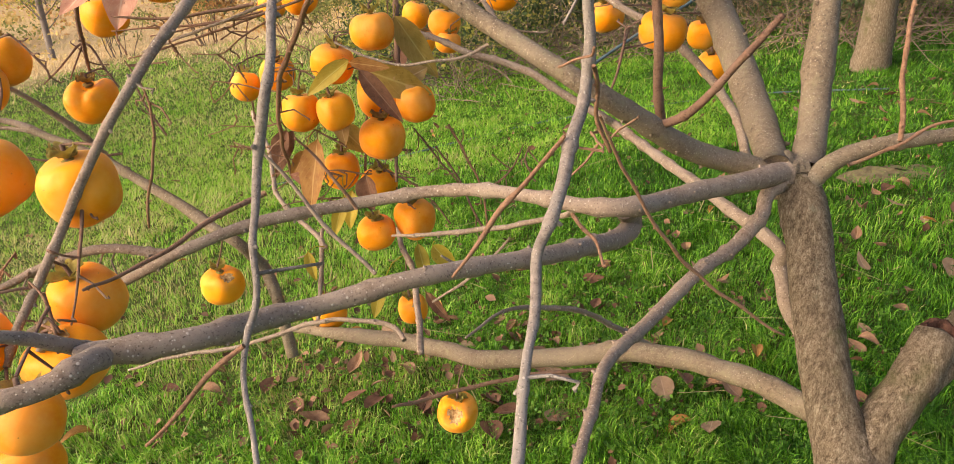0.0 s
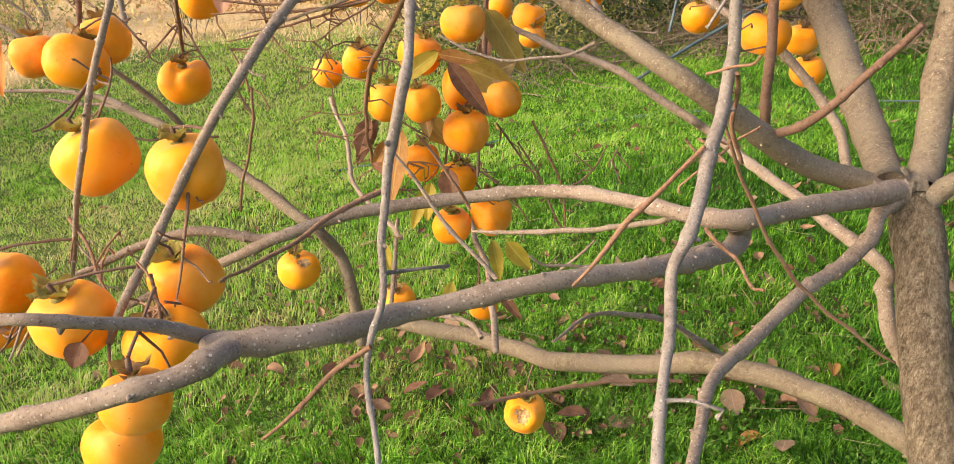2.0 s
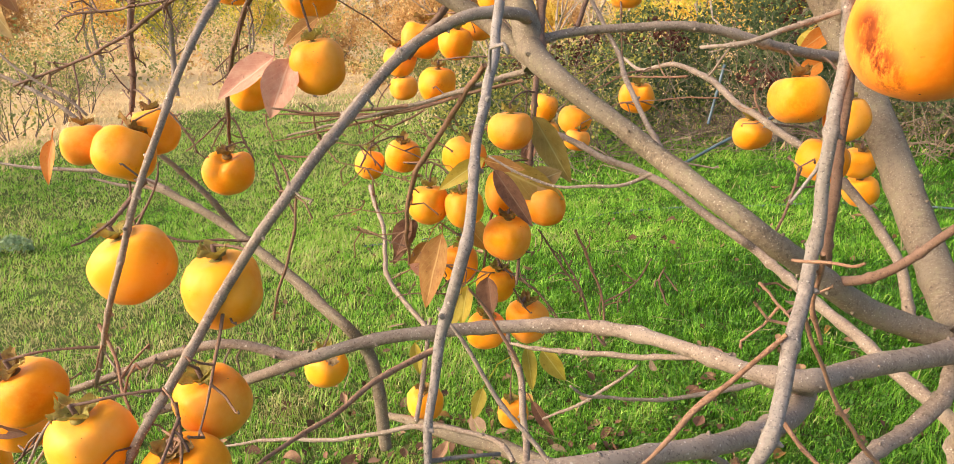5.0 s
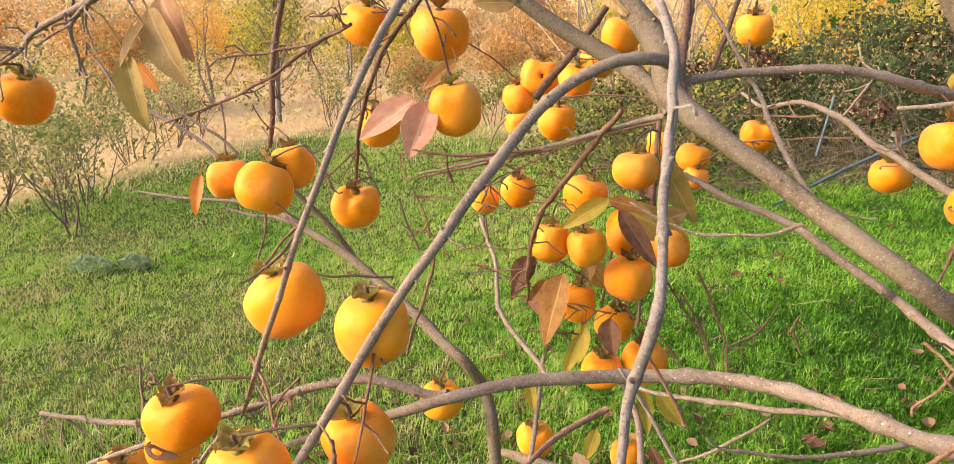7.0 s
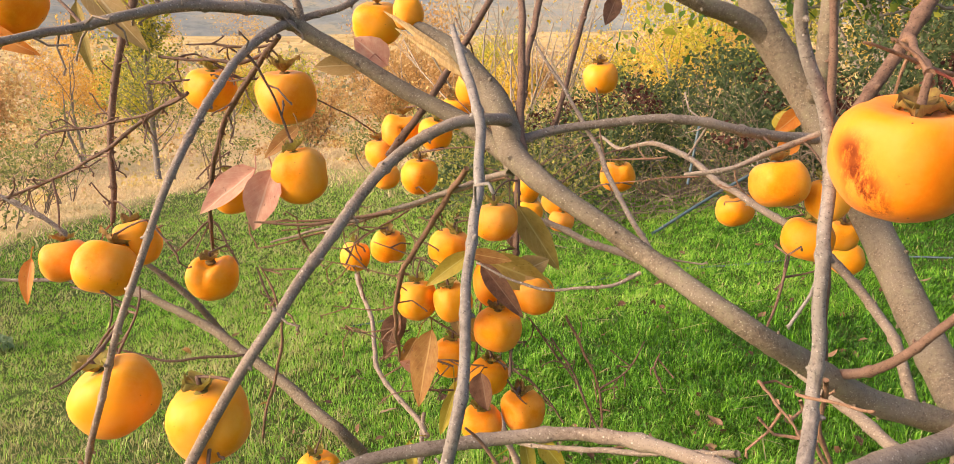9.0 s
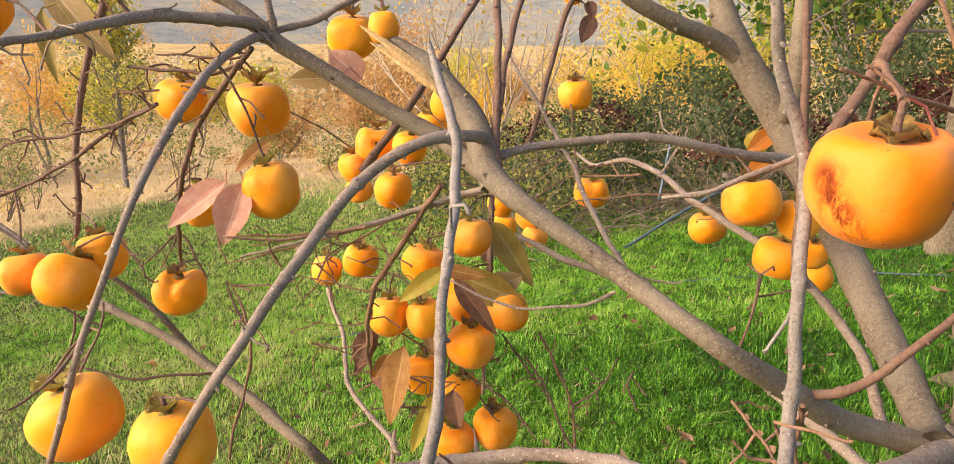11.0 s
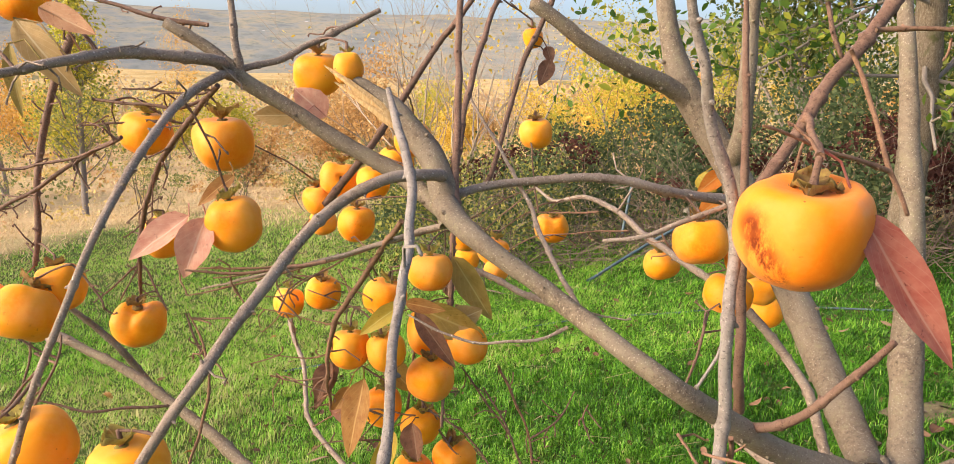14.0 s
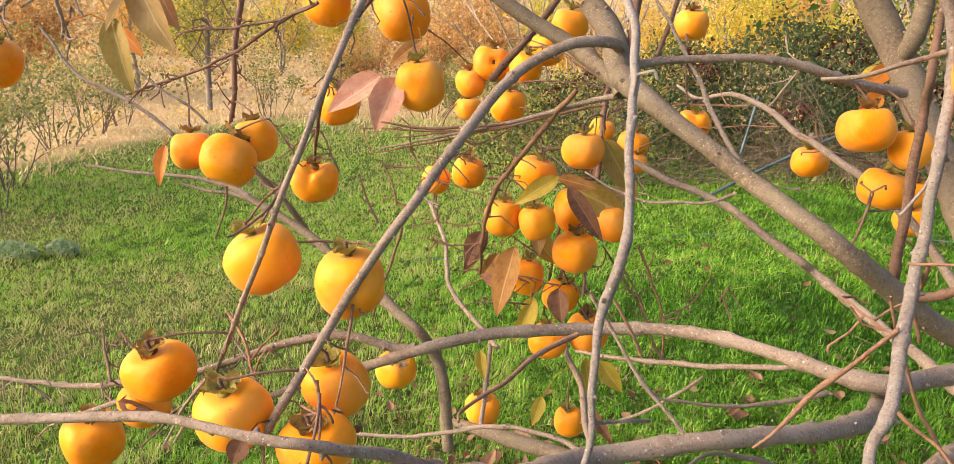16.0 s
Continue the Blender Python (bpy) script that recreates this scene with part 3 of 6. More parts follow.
limb("limb", BARK, [(-0.444, 1.316, 1.453, 0.0087), (-0.441, 1.267, 1.462, 0.0083), (-0.493, 1.208, 1.466, 0.0072), (-0.524, 1.153, 1.461, 0.0069), (-0.542, 1.101, 1.452, 0.0059), (-0.568, 1.049, 1.437, 0.0051), (-0.575, 1.005, 1.432, 0.0043), (-0.604, 0.956, 1.418, 0.0043), (-0.640, 0.915, 1.402, 0.0042), (-0.676, 0.910, 1.387, 0.0041), (-0.718, 0.912, 1.372, 0.0039), (-0.800, 0.925, 1.345, 0.0034), (-0.871, 0.960, 1.321, 0.0031), (-0.978, 0.981, 1.286, 0.0028), (-1.035, 0.983, 1.262, 0.0024)], spurs=14)
limb("twig", BARK, [(-0.690, 0.908, 1.381, 0.0028), (-0.720, 0.905, 1.352, 0.0024), (-0.722, 0.912, 1.318, 0.0020), (-0.728, 0.915, 1.300, 0.0016)], spurs=5)
limb("twig", BARK, [(-0.871, 0.960, 1.321, 0.0026), (-0.905, 0.935, 1.328, 0.0020), (-0.950, 0.930, 1.331, 0.0014)], spurs=3)
limb("limb", OLD_BARK, [(-0.928, 1.559, 0.940, 0.0070), (-0.809, 1.548, 0.897, 0.0085), (-0.705, 1.527, 0.852, 0.0094), (-0.614, 1.496, 0.812, 0.0102), (-0.539, 1.463, 0.782, 0.0104), (-0.461, 1.432, 0.748, 0.0106), (-0.440, 1.473, 0.681, 0.0118), (-0.418, 1.464, 0.617, 0.0119), (-0.405, 1.455, 0.555, 0.0120), (-0.394, 1.445, 0.492, 0.0120)])
limb("limb", OLD_BARK, [(-0.937, 1.515, 1.048, 0.0041), (-0.892, 1.552, 0.998, 0.0053), (-0.832, 1.586, 0.921, 0.0065), (-0.778, 1.614, 0.825, 0.0078)])
limb("broken_stub", OLD_BARK, [(-0.104, 1.245, 1.255, 0.0175), (-0.132, 1.283, 1.325, 0.0180), (-0.165, 1.303, 1.368, 0.0170), (-0.205, 1.315, 1.405, 0.0140), (-0.245, 1.321, 1.432, 0.0085), (-0.275, 1.324, 1.450, 0.0030)], rough=0.09)
limb("branch", BARK, [(-0.422, 1.318, 1.435, 0.0073), (-0.434, 1.303, 1.442, 0.0068), (-0.434, 1.275, 1.440, 0.0063), (-0.443, 1.217, 1.419, 0.0060), (-0.433, 1.137, 1.390, 0.0052), (-0.415, 1.035, 1.342, 0.0047), (-0.403, 0.963, 1.298, 0.0040), (-0.413, 0.923, 1.235, 0.0037), (-0.421, 0.902, 1.193, 0.0034), (-0.444, 0.889, 1.125, 0.0034), (-0.478, 0.891, 1.044, 0.0033), (-0.521, 0.914, 0.966, 0.0032), (-0.562, 0.938, 0.893, 0.0024)], spurs=1)
limb("branch", BARK, [(-0.121, 1.264, 1.315, 0.0080), (-0.125, 1.200, 1.324, 0.0075), (-0.170, 1.153, 1.323, 0.0072), (-0.217, 1.118, 1.297, 0.0069), (-0.250, 1.063, 1.253, 0.0064), (-0.273, 0.992, 1.204, 0.0061), (-0.293, 0.927, 1.154, 0.0055), (-0.326, 0.896, 1.095, 0.0052), (-0.356, 0.872, 1.039, 0.0053), (-0.375, 0.841, 0.990, 0.0050), (-0.394, 0.812, 0.946, 0.0047), (-0.412, 0.802, 0.906, 0.0045)], spurs=1)
limb("twig", DARK_BARK, [(0.260, 1.118, 1.059, 0.0059), (0.285, 1.081, 1.084, 0.0050), (0.306, 1.053, 1.118, 0.0045), (0.335, 1.035, 1.160, 0.0040), (0.361, 1.026, 1.201, 0.0034)])
limb("twig", DARK_BARK, [(0.281, 1.269, 1.015, 0.0070), (0.273, 1.241, 1.069, 0.0067), (0.265, 1.228, 1.165, 0.0064), (0.257, 1.220, 1.273, 0.0054), (0.249, 1.192, 1.308, 0.0052), (0.243, 1.187, 1.382, 0.0045), (0.238, 1.188, 1.458, 0.0038), (0.232, 1.196, 1.552, 0.0025), (0.227, 1.197, 1.624, 0.0015)])
limb("twig", BARK, [(-0.152, 1.695, 1.088, 0.0055), (-0.090, 1.680, 1.073, 0.0058), (-0.040, 1.660, 1.054, 0.0062), (0.013, 1.646, 1.042, 0.0065), (0.072, 1.633, 1.024, 0.0069), (0.097, 1.608, 1.015, 0.0072), (0.153, 1.587, 0.981, 0.0074), (0.212, 1.566, 0.950, 0.0077), (0.263, 1.543, 0.921, 0.0079), (0.424, 1.209, 0.875, 0.0092), (0.444, 1.187, 0.835, 0.0098), (0.455, 1.159, 0.788, 0.0101), (0.475, 1.152, 0.754, 0.0102), (0.480, 1.087, 0.743, 0.0089)])
limb("branch", BARK, [(0.457, 1.412, 0.870, 0.0086), (0.441, 1.476, 0.952, 0.0081), (0.425, 1.529, 0.986, 0.0080), (0.380, 1.584, 1.042, 0.0075), (0.306, 1.639, 1.098, 0.0069), (0.227, 1.702, 1.141, 0.0063), (0.192, 1.778, 1.154, 0.0061), (0.147, 1.873, 1.183, 0.0060), (0.077, 1.972, 1.199, 0.0052), (0.009, 2.069, 1.173, 0.0043), (-0.048, 2.182, 1.189, 0.0033)], spurs=1)
limb("branch", BARK, [(0.309, 1.518, 1.265, 0.0089), (0.241, 1.463, 1.276, 0.0078), (0.181, 1.417, 1.290, 0.0071), (0.114, 1.384, 1.305, 0.0066), (0.051, 1.358, 1.309, 0.0061), (-0.046, 1.324, 1.302, 0.0058), (-0.104, 1.290, 1.289, 0.0062), (-0.112, 1.262, 1.275, 0.0075)], spurs=1)
limb("twig", DARK_BARK, [(0.206, 0.950, 1.353, 0.0050), (0.240, 0.976, 1.397, 0.0051), (0.269, 1.001, 1.440, 0.0056), (0.303, 1.025, 1.475, 0.0061), (0.339, 1.051, 1.518, 0.0067)])
limb("twig", RED_BARK, [(0.258, 0.920, 1.463, 0.0017), (0.271, 0.916, 1.432, 0.0019), (0.282, 0.912, 1.400, 0.0019), (0.291, 0.907, 1.372, 0.0021), (0.305, 0.903, 1.339, 0.0017)])
limb("twig", RED_BARK, [(0.290, 0.906, 1.372, 0.0021), (0.255, 0.881, 1.382, 0.0018), (0.215, 0.857, 1.395, 0.0014), (0.177, 0.833, 1.406, 0.0009)])
limb("branch", GREY_BARK, [(-0.118, 0.970, 1.426, 0.0024), (-0.099, 0.927, 1.393, 0.0039), (-0.077, 0.884, 1.357, 0.0040), (-0.069, 0.836, 1.314, 0.0038), (-0.063, 0.787, 1.281, 0.0035), (-0.058, 0.745, 1.254, 0.0034), (-0.054, 0.716, 1.226, 0.0034), (-0.053, 0.695, 1.202, 0.0039), (-0.062, 0.687, 1.156, 0.0034), (-0.061, 0.665, 1.124, 0.0026), (-0.057, 0.645, 1.096, 0.0024), (-0.058, 0.637, 1.075, 0.0024), (-0.061, 0.626, 1.059, 0.0022), (-0.057, 0.604, 1.033, 0.0019), (-0.030, 0.548, 0.981, 0.0020)], spurs=1)
limb("branch", GREY_BARK, [(0.123, 0.821, 1.491, 0.0031), (0.129, 0.826, 1.468, 0.0035), (0.136, 0.831, 1.444, 0.0039), (0.141, 0.840, 1.426, 0.0041), (0.151, 0.849, 1.392, 0.0044), (0.165, 0.856, 1.356, 0.0045), (0.169, 0.846, 1.316, 0.0045), (0.160, 0.808, 1.276, 0.0043), (0.162, 0.806, 1.228, 0.0044), (0.159, 0.793, 1.178, 0.0046), (0.147, 0.748, 1.146, 0.0049), (0.138, 0.706, 1.118, 0.0046), (0.128, 0.691, 1.095, 0.0039), (0.126, 0.679, 1.080, 0.0039), (0.124, 0.658, 1.067, 0.0037), (0.122, 0.628, 1.053, 0.0033), (0.117, 0.567, 1.018, 0.0038), (0.116, 0.539, 1.001, 0.0033)], spurs=1)
limb("twig", DARK_BARK, [(-0.433, 1.266, 1.428, 0.0038), (-0.486, 1.302, 1.391, 0.0040), (-0.545, 1.336, 1.341, 0.0042), (-0.602, 1.373, 1.279, 0.0041), (-0.653, 1.417, 1.197, 0.0039), (-0.695, 1.470, 1.118, 0.0037), (-0.732, 1.525, 1.039, 0.0025)], spurs=9)
limb("twig", DARK_BARK, [(-0.769, 1.440, 1.504, 0.0068), (-0.798, 1.423, 1.415, 0.0059), (-0.815, 1.408, 1.330, 0.0056), (-0.822, 1.397, 1.256, 0.0052), (-0.820, 1.389, 1.181, 0.0048), (-0.826, 1.382, 1.131, 0.0039)], spurs=9)
limb("twig", BARK, [(-0.424, 1.320, 1.452, 0.0051), (-0.381, 1.353, 1.467, 0.0048), (-0.346, 1.384, 1.490, 0.0046), (-0.310, 1.415, 1.513, 0.0046), (-0.256, 1.449, 1.548, 0.0039)])
limb("twig", BARK, [(-0.423, 1.318, 1.447, 0.0058), (-0.426, 1.316, 1.478, 0.0054), (-0.429, 1.315, 1.510, 0.0050), (-0.433, 1.317, 1.558, 0.0043)])
limb("twig", DARK_BARK, [(-0.092, 1.232, 1.262, 0.0058), (-0.107, 1.276, 1.311, 0.0055), (-0.108, 1.296, 1.361, 0.0052), (-0.110, 1.318, 1.412, 0.0049), (-0.116, 1.350, 1.512, 0.0046), (-0.119, 1.377, 1.586, 0.0043)])
limb("twig", DARK_BARK, [(-0.098, 1.240, 1.258, 0.0055), (-0.115, 1.284, 1.298, 0.0050), (-0.109, 1.321, 1.352, 0.0046), (-0.107, 1.359, 1.407, 0.0047), (-0.096, 1.402, 1.475, 0.0045), (-0.088, 1.441, 1.520, 0.0042), (-0.070, 1.490, 1.594, 0.0039)])
limb("twig", DARK_BARK, [(-0.086, 1.422, 1.287, 0.0039), (-0.078, 1.428, 1.300, 0.0039), (-0.059, 1.448, 1.373, 0.0039), (-0.036, 1.473, 1.469, 0.0043), (-0.012, 1.488, 1.524, 0.0043), (0.008, 1.501, 1.578, 0.0039)])
limb("twig", BARK, [(0.071, 1.153, 1.167, 0.0036), (0.021, 1.246, 1.226, 0.0033), (-0.014, 1.327, 1.282, 0.0032), (-0.064, 1.387, 1.354, 0.0026), (-0.106, 1.426, 1.412, 0.0023), (-0.131, 1.454, 1.451, 0.0017)], spurs=1)
limb("twig", DARK_BARK, [(-0.355, 1.467, 1.238, 0.0064), (-0.325, 1.471, 1.278, 0.0064), (-0.300, 1.472, 1.308, 0.0059), (-0.231, 1.499, 1.415, 0.0054), (-0.175, 1.520, 1.505, 0.0050), (-0.156, 1.520, 1.528, 0.0049), (-0.112, 1.535, 1.593, 0.0041)])
limb("twig", BARK, [(0.052, 1.149, 1.156, 0.0023), (0.024, 1.138, 1.145, 0.0021), (-0.017, 1.131, 1.138, 0.0018), (-0.052, 1.128, 1.136, 0.0018), (-0.088, 1.129, 1.144, 0.0016), (-0.135, 1.129, 1.165, 0.0013)])
limb("twig", DARK_BARK, [(-0.175, 1.736, 1.219, 0.0061), (-0.177, 1.702, 1.186, 0.0056), (-0.174, 1.654, 1.106, 0.0055), (-0.166, 1.600, 1.015, 0.0049), (-0.164, 1.547, 0.936, 0.0039), (-0.161, 1.491, 0.849, 0.0025)], spurs=9)
limb("twig", RED_BARK, [(-0.171, 1.241, 1.258, 0.0037), (-0.217, 1.293, 1.200, 0.0040), (-0.265, 1.345, 1.134, 0.0043), (-0.322, 1.396, 1.049, 0.0042), (-0.351, 1.448, 0.942, 0.0035), (-0.366, 1.508, 0.856, 0.0024)], spurs=9)
limb("twig", BARK, [(-0.308, 0.992, 0.947, 0.0069), (-0.334, 0.989, 0.943, 0.0063), (-0.409, 0.980, 0.951, 0.0057), (-0.472, 0.969, 0.934, 0.0055), (-0.532, 0.957, 0.909, 0.0049), (-0.601, 0.945, 0.877, 0.0046), (-0.668, 0.935, 0.843, 0.0040), (-0.753, 0.919, 0.801, 0.0034), (-0.814, 0.913, 0.771, 0.0024)], spurs=9)
limb("twig", BARK, [(-0.666, 1.000, 0.830, 0.0049), (-0.719, 1.006, 0.805, 0.0050), (-0.777, 1.011, 0.793, 0.0047), (-0.849, 1.004, 0.775, 0.0044), (-0.929, 0.995, 0.770, 0.0036), (-0.993, 0.988, 0.767, 0.0033)], spurs=9)
limb("twig", RED_BARK, [(0.144, 0.750, 1.158, 0.0015), (0.114, 0.743, 1.122, 0.0018), (0.094, 0.739, 1.100, 0.0023), (0.071, 0.729, 1.067, 0.0014), (0.059, 0.730, 1.052, 0.0009)])
limb("twig", RED_BARK, [(0.176, 0.899, 1.133, 0.0015), (0.200, 0.922, 1.075, 0.0018), (0.234, 0.945, 1.012, 0.0019), (0.273, 0.962, 0.954, 0.0022), (0.317, 0.975, 0.910, 0.0020), (0.365, 0.984, 0.871, 0.0018), (0.400, 0.992, 0.845, 0.0014)])
limb("twig", RED_BARK, [(0.150, 0.740, 1.100, 0.0017), (0.164, 0.697, 1.100, 0.0013), (0.168, 0.654, 1.104, 0.0010), (0.168, 0.615, 1.120, 0.0009)])
limb("twig", RED_BARK, [(-0.082, 0.739, 1.118, 0.0023), (-0.106, 0.700, 1.113, 0.0020), (-0.125, 0.658, 1.106, 0.0016), (-0.140, 0.617, 1.106, 0.0012), (-0.135, 0.584, 1.117, 0.0009)])
limb("twig", RED_BARK, [(-0.056, 0.611, 1.065, 0.0017), (-0.084, 0.608, 1.041, 0.0019), (-0.109, 0.604, 1.014, 0.0015), (-0.135, 0.602, 0.987, 0.0012)])
limb("twig", RED_BARK, [(0.212, 1.255, 0.610, 0.0026), (0.123, 1.218, 0.627, 0.0033), (0.031, 1.173, 0.635, 0.0032), (-0.056, 1.120, 0.642, 0.0031), (-0.094, 1.071, 0.664, 0.0019)])
limb("twig", BARK, [(0.162, 0.856, 1.348, 0.0020), (0.131, 0.844, 1.336, 0.0020), (0.103, 0.834, 1.326, 0.0017), (0.075, 0.833, 1.323, 0.0012)])
limb("twig", DARK_BARK, [(-0.608, 1.312, 1.352, 0.0030), (-0.662, 1.316, 1.327, 0.0031), (-0.745, 1.311, 1.276, 0.0032), (-0.817, 1.313, 1.238, 0.0024), (-0.891, 1.317, 1.210, 0.0025), (-0.994, 1.315, 1.173, 0.0022)], spurs=9)
limb("twig", DARK_BARK, [(-0.607, 1.309, 1.350, 0.0020), (-0.668, 1.302, 1.324, 0.0020), (-0.753, 1.294, 1.305, 0.0020), (-0.849, 1.284, 1.292, 0.0017)], spurs=9)
limb("twig", BARK, [(-0.668, 2.063, 0.833, 0.0049), (-0.617, 1.959, 0.833, 0.0053), (-0.548, 1.849, 0.788, 0.0050), (-0.493, 1.727, 0.727, 0.0053), (-0.383, 1.629, 0.682, 0.0055), (-0.327, 1.531, 0.695, 0.0051)])
limb("twig", RED_BARK, [(-0.363, 1.080, 1.106, 0.0016), (-0.374, 1.087, 1.050, 0.0019), (-0.398, 1.085, 0.974, 0.0019), (-0.413, 1.094, 0.930, 0.0017)])
limb("twig", BARK, [(0.167, 1.122, 0.953, 0.0041), (0.146, 1.186, 0.914, 0.0041), (0.081, 1.237, 0.876, 0.0041), (0.004, 1.287, 0.843, 0.0040), (-0.092, 1.333, 0.813, 0.0034), (-0.152, 1.389, 0.786, 0.0023)])
limb("twig", BARK, [(0.235, 1.279, 0.840, 0.0041), (0.224, 1.259, 0.849, 0.0041), (0.146, 1.216, 0.840, 0.0033), (0.084, 1.183, 0.843, 0.0025), (0.009, 1.150, 0.854, 0.0021), (-0.020, 1.132, 0.874, 0.0015)])
limb("twig", BARK, [(0.062, 1.307, 0.823, 0.0021), (0.023, 1.322, 0.770, 0.0025), (-0.030, 1.333, 0.719, 0.0026), (-0.081, 1.348, 0.678, 0.0019)])
limb("twig", BARK, [(0.006, 0.704, 1.067, 0.0017), (-0.017, 0.711, 1.089, 0.0016), (-0.048, 0.720, 1.123, 0.0014), (-0.057, 0.722, 1.134, 0.0013), (-0.074, 0.722, 1.158, 0.0009)])
limb("twig", RED_BARK, [(-0.033, 0.807, 1.075, 0.0017), (-0.041, 0.800, 1.098, 0.0015), (-0.062, 0.793, 1.133, 0.0012), (-0.068, 0.780, 1.149, 0.0009)])
limb("twig", BARK, [(0.319, 1.513, 0.491, 0.0066), (0.297, 1.441, 0.549, 0.0062), (0.237, 1.369, 0.624, 0.0054), (0.183, 1.295, 0.694, 0.0046), (0.109, 1.211, 0.751, 0.0039), (0.061, 1.124, 0.791, 0.0025), (0.024, 1.027, 0.809, 0.0017)])
limb("twig", BARK, [(-0.102, 1.207, 0.687, 0.0041), (-0.120, 1.229, 0.693, 0.0042), (-0.149, 1.247, 0.694, 0.0043), (-0.218, 1.260, 0.691, 0.0039), (-0.288, 1.269, 0.673, 0.0040), (-0.401, 1.264, 0.632, 0.0036), (-0.519, 1.268, 0.606, 0.0032), (-0.629, 1.268, 0.569, 0.0020)])
limb("twig", BARK, [(-1.264, 1.479, 0.985, 0.0015), (-1.175, 1.500, 0.974, 0.0034), (-1.078, 1.525, 0.971, 0.0040), (-1.002, 1.544, 0.965, 0.0046), (-0.928, 1.557, 0.945, 0.0068), (-0.866, 1.562, 0.910, 0.0080)])
limb("twig", BARK, [(-1.059, 1.525, 0.957, 0.0020), (-1.003, 1.537, 0.944, 0.0034), (-0.954, 1.549, 0.942, 0.0040), (-0.914, 1.557, 0.934, 0.0051)])
limb("twig", BARK, [(-1.488, 1.617, 1.262, 0.0021), (-1.465, 1.617, 1.242, 0.0030), (-1.386, 1.612, 1.161, 0.0036), (-1.304, 1.622, 1.124, 0.0042), (-1.223, 1.632, 1.086, 0.0042), (-1.151, 1.635, 1.035, 0.0048)])
limb("twig", BARK, [(-0.844, 1.140, 1.264, 0.0013), (-0.794, 1.141, 1.224, 0.0017), (-0.735, 1.147, 1.194, 0.0020), (-0.707, 1.147, 1.171, 0.0020)])
limb("twig", BARK, [(-0.218, 1.705, 0.660, 0.0052), (-0.189, 1.609, 0.659, 0.0059), (-0.149, 1.515, 0.653, 0.0061), (-0.124, 1.418, 0.629, 0.0062), (-0.105, 1.339, 0.639, 0.0058), (-0.087, 1.256, 0.632, 0.0059)])
limb("twig", BARK, [(-0.358, 1.607, 0.704, 0.0038), (-0.345, 1.534, 0.629, 0.0048), (-0.335, 1.479, 0.606, 0.0046), (-0.326, 1.423, 0.579, 0.0045)])
limb("twig", DARK_BARK, [(-0.464, 0.945, 1.150, 0.0020), (-0.445, 0.917, 1.157, 0.0019), (-0.448, 0.883, 1.136, 0.0017), (-0.467, 0.857, 1.117, 0.0012), (-0.471, 0.840, 1.116, 0.0009)])
limb("twig", DARK_BARK, [(-0.597, 1.073, 1.047, 0.0011), (-0.538, 1.096, 1.026, 0.0017), (-0.500, 1.119, 1.023, 0.0017), (-0.457, 1.142, 1.018, 0.0020)])
limb("twig", DARK_BARK, [(-0.812, 1.340, 1.019, 0.0022), (-0.812, 1.331, 0.978, 0.0018), (-0.825, 1.317, 0.923, 0.0015)])
limb("twig", DARK_BARK, [(-0.704, 1.484, 1.114, 0.0020), (-0.716, 1.480, 1.108, 0.0020), (-0.748, 1.467, 1.074, 0.0016), (-0.780, 1.456, 1.048, 0.0012)])
limb("twig", DARK_BARK, [(-0.704, 1.484, 1.114, 0.0020), (-0.710, 1.480, 1.101, 0.0016), (-0.734, 1.465, 1.055, 0.0012)])
limb("twig", DARK_BARK, [(-0.704, 1.484, 1.114, 0.0024), (-0.693, 1.484, 1.108, 0.0020), (-0.675, 1.480, 1.075, 0.0020), (-0.653, 1.475, 1.036, 0.0016)])
limb("twig", BARK, [(-0.096, 1.231, 1.259, 0.0043), (-0.138, 1.264, 1.244, 0.0041), (-0.221, 1.281, 1.213, 0.0035), (-0.328, 1.292, 1.178, 0.0024), (-0.417, 1.309, 1.151, 0.0022), (-0.503, 1.326, 1.123, 0.0015)])
limb("twig", RED_BARK, [(-0.267, 1.219, 1.203, 0.0026), (-0.315, 1.197, 1.196, 0.0022), (-0.365, 1.175, 1.192, 0.0019), (-0.430, 1.152, 1.199, 0.0013)])
limb("twig", DARK_BARK, [(-0.514, 1.033, 1.148, 0.0010), (-0.514, 1.027, 1.127, 0.0013), (-0.529, 1.014, 1.087, 0.0016), (-0.550, 0.995, 1.033, 0.0016)], spurs=2)
limb("twig", DARK_BARK, [(-0.510, 1.399, 1.518, 0.0035), (-0.596, 1.387, 1.530, 0.0035), (-0.642, 1.382, 1.543, 0.0031), (-0.697, 1.376, 1.560, 0.0020)], spurs=2)
limb("twig", RED_BARK, [(-0.144, 1.376, 1.224, 0.0023), (-0.233, 1.354, 1.198, 0.0020), (-0.326, 1.333, 1.170, 0.0020), (-0.426, 1.314, 1.164, 0.0017), (-0.526, 1.296, 1.161, 0.0010)], spurs=2)
limb("twig", RED_BARK, [(-0.178, 1.388, 1.213, 0.0024), (-0.265, 1.367, 1.187, 0.0020), (-0.347, 1.348, 1.162, 0.0020), (-0.433, 1.328, 1.138, 0.0017), (-0.518, 1.309, 1.117, 0.0010)], spurs=2)
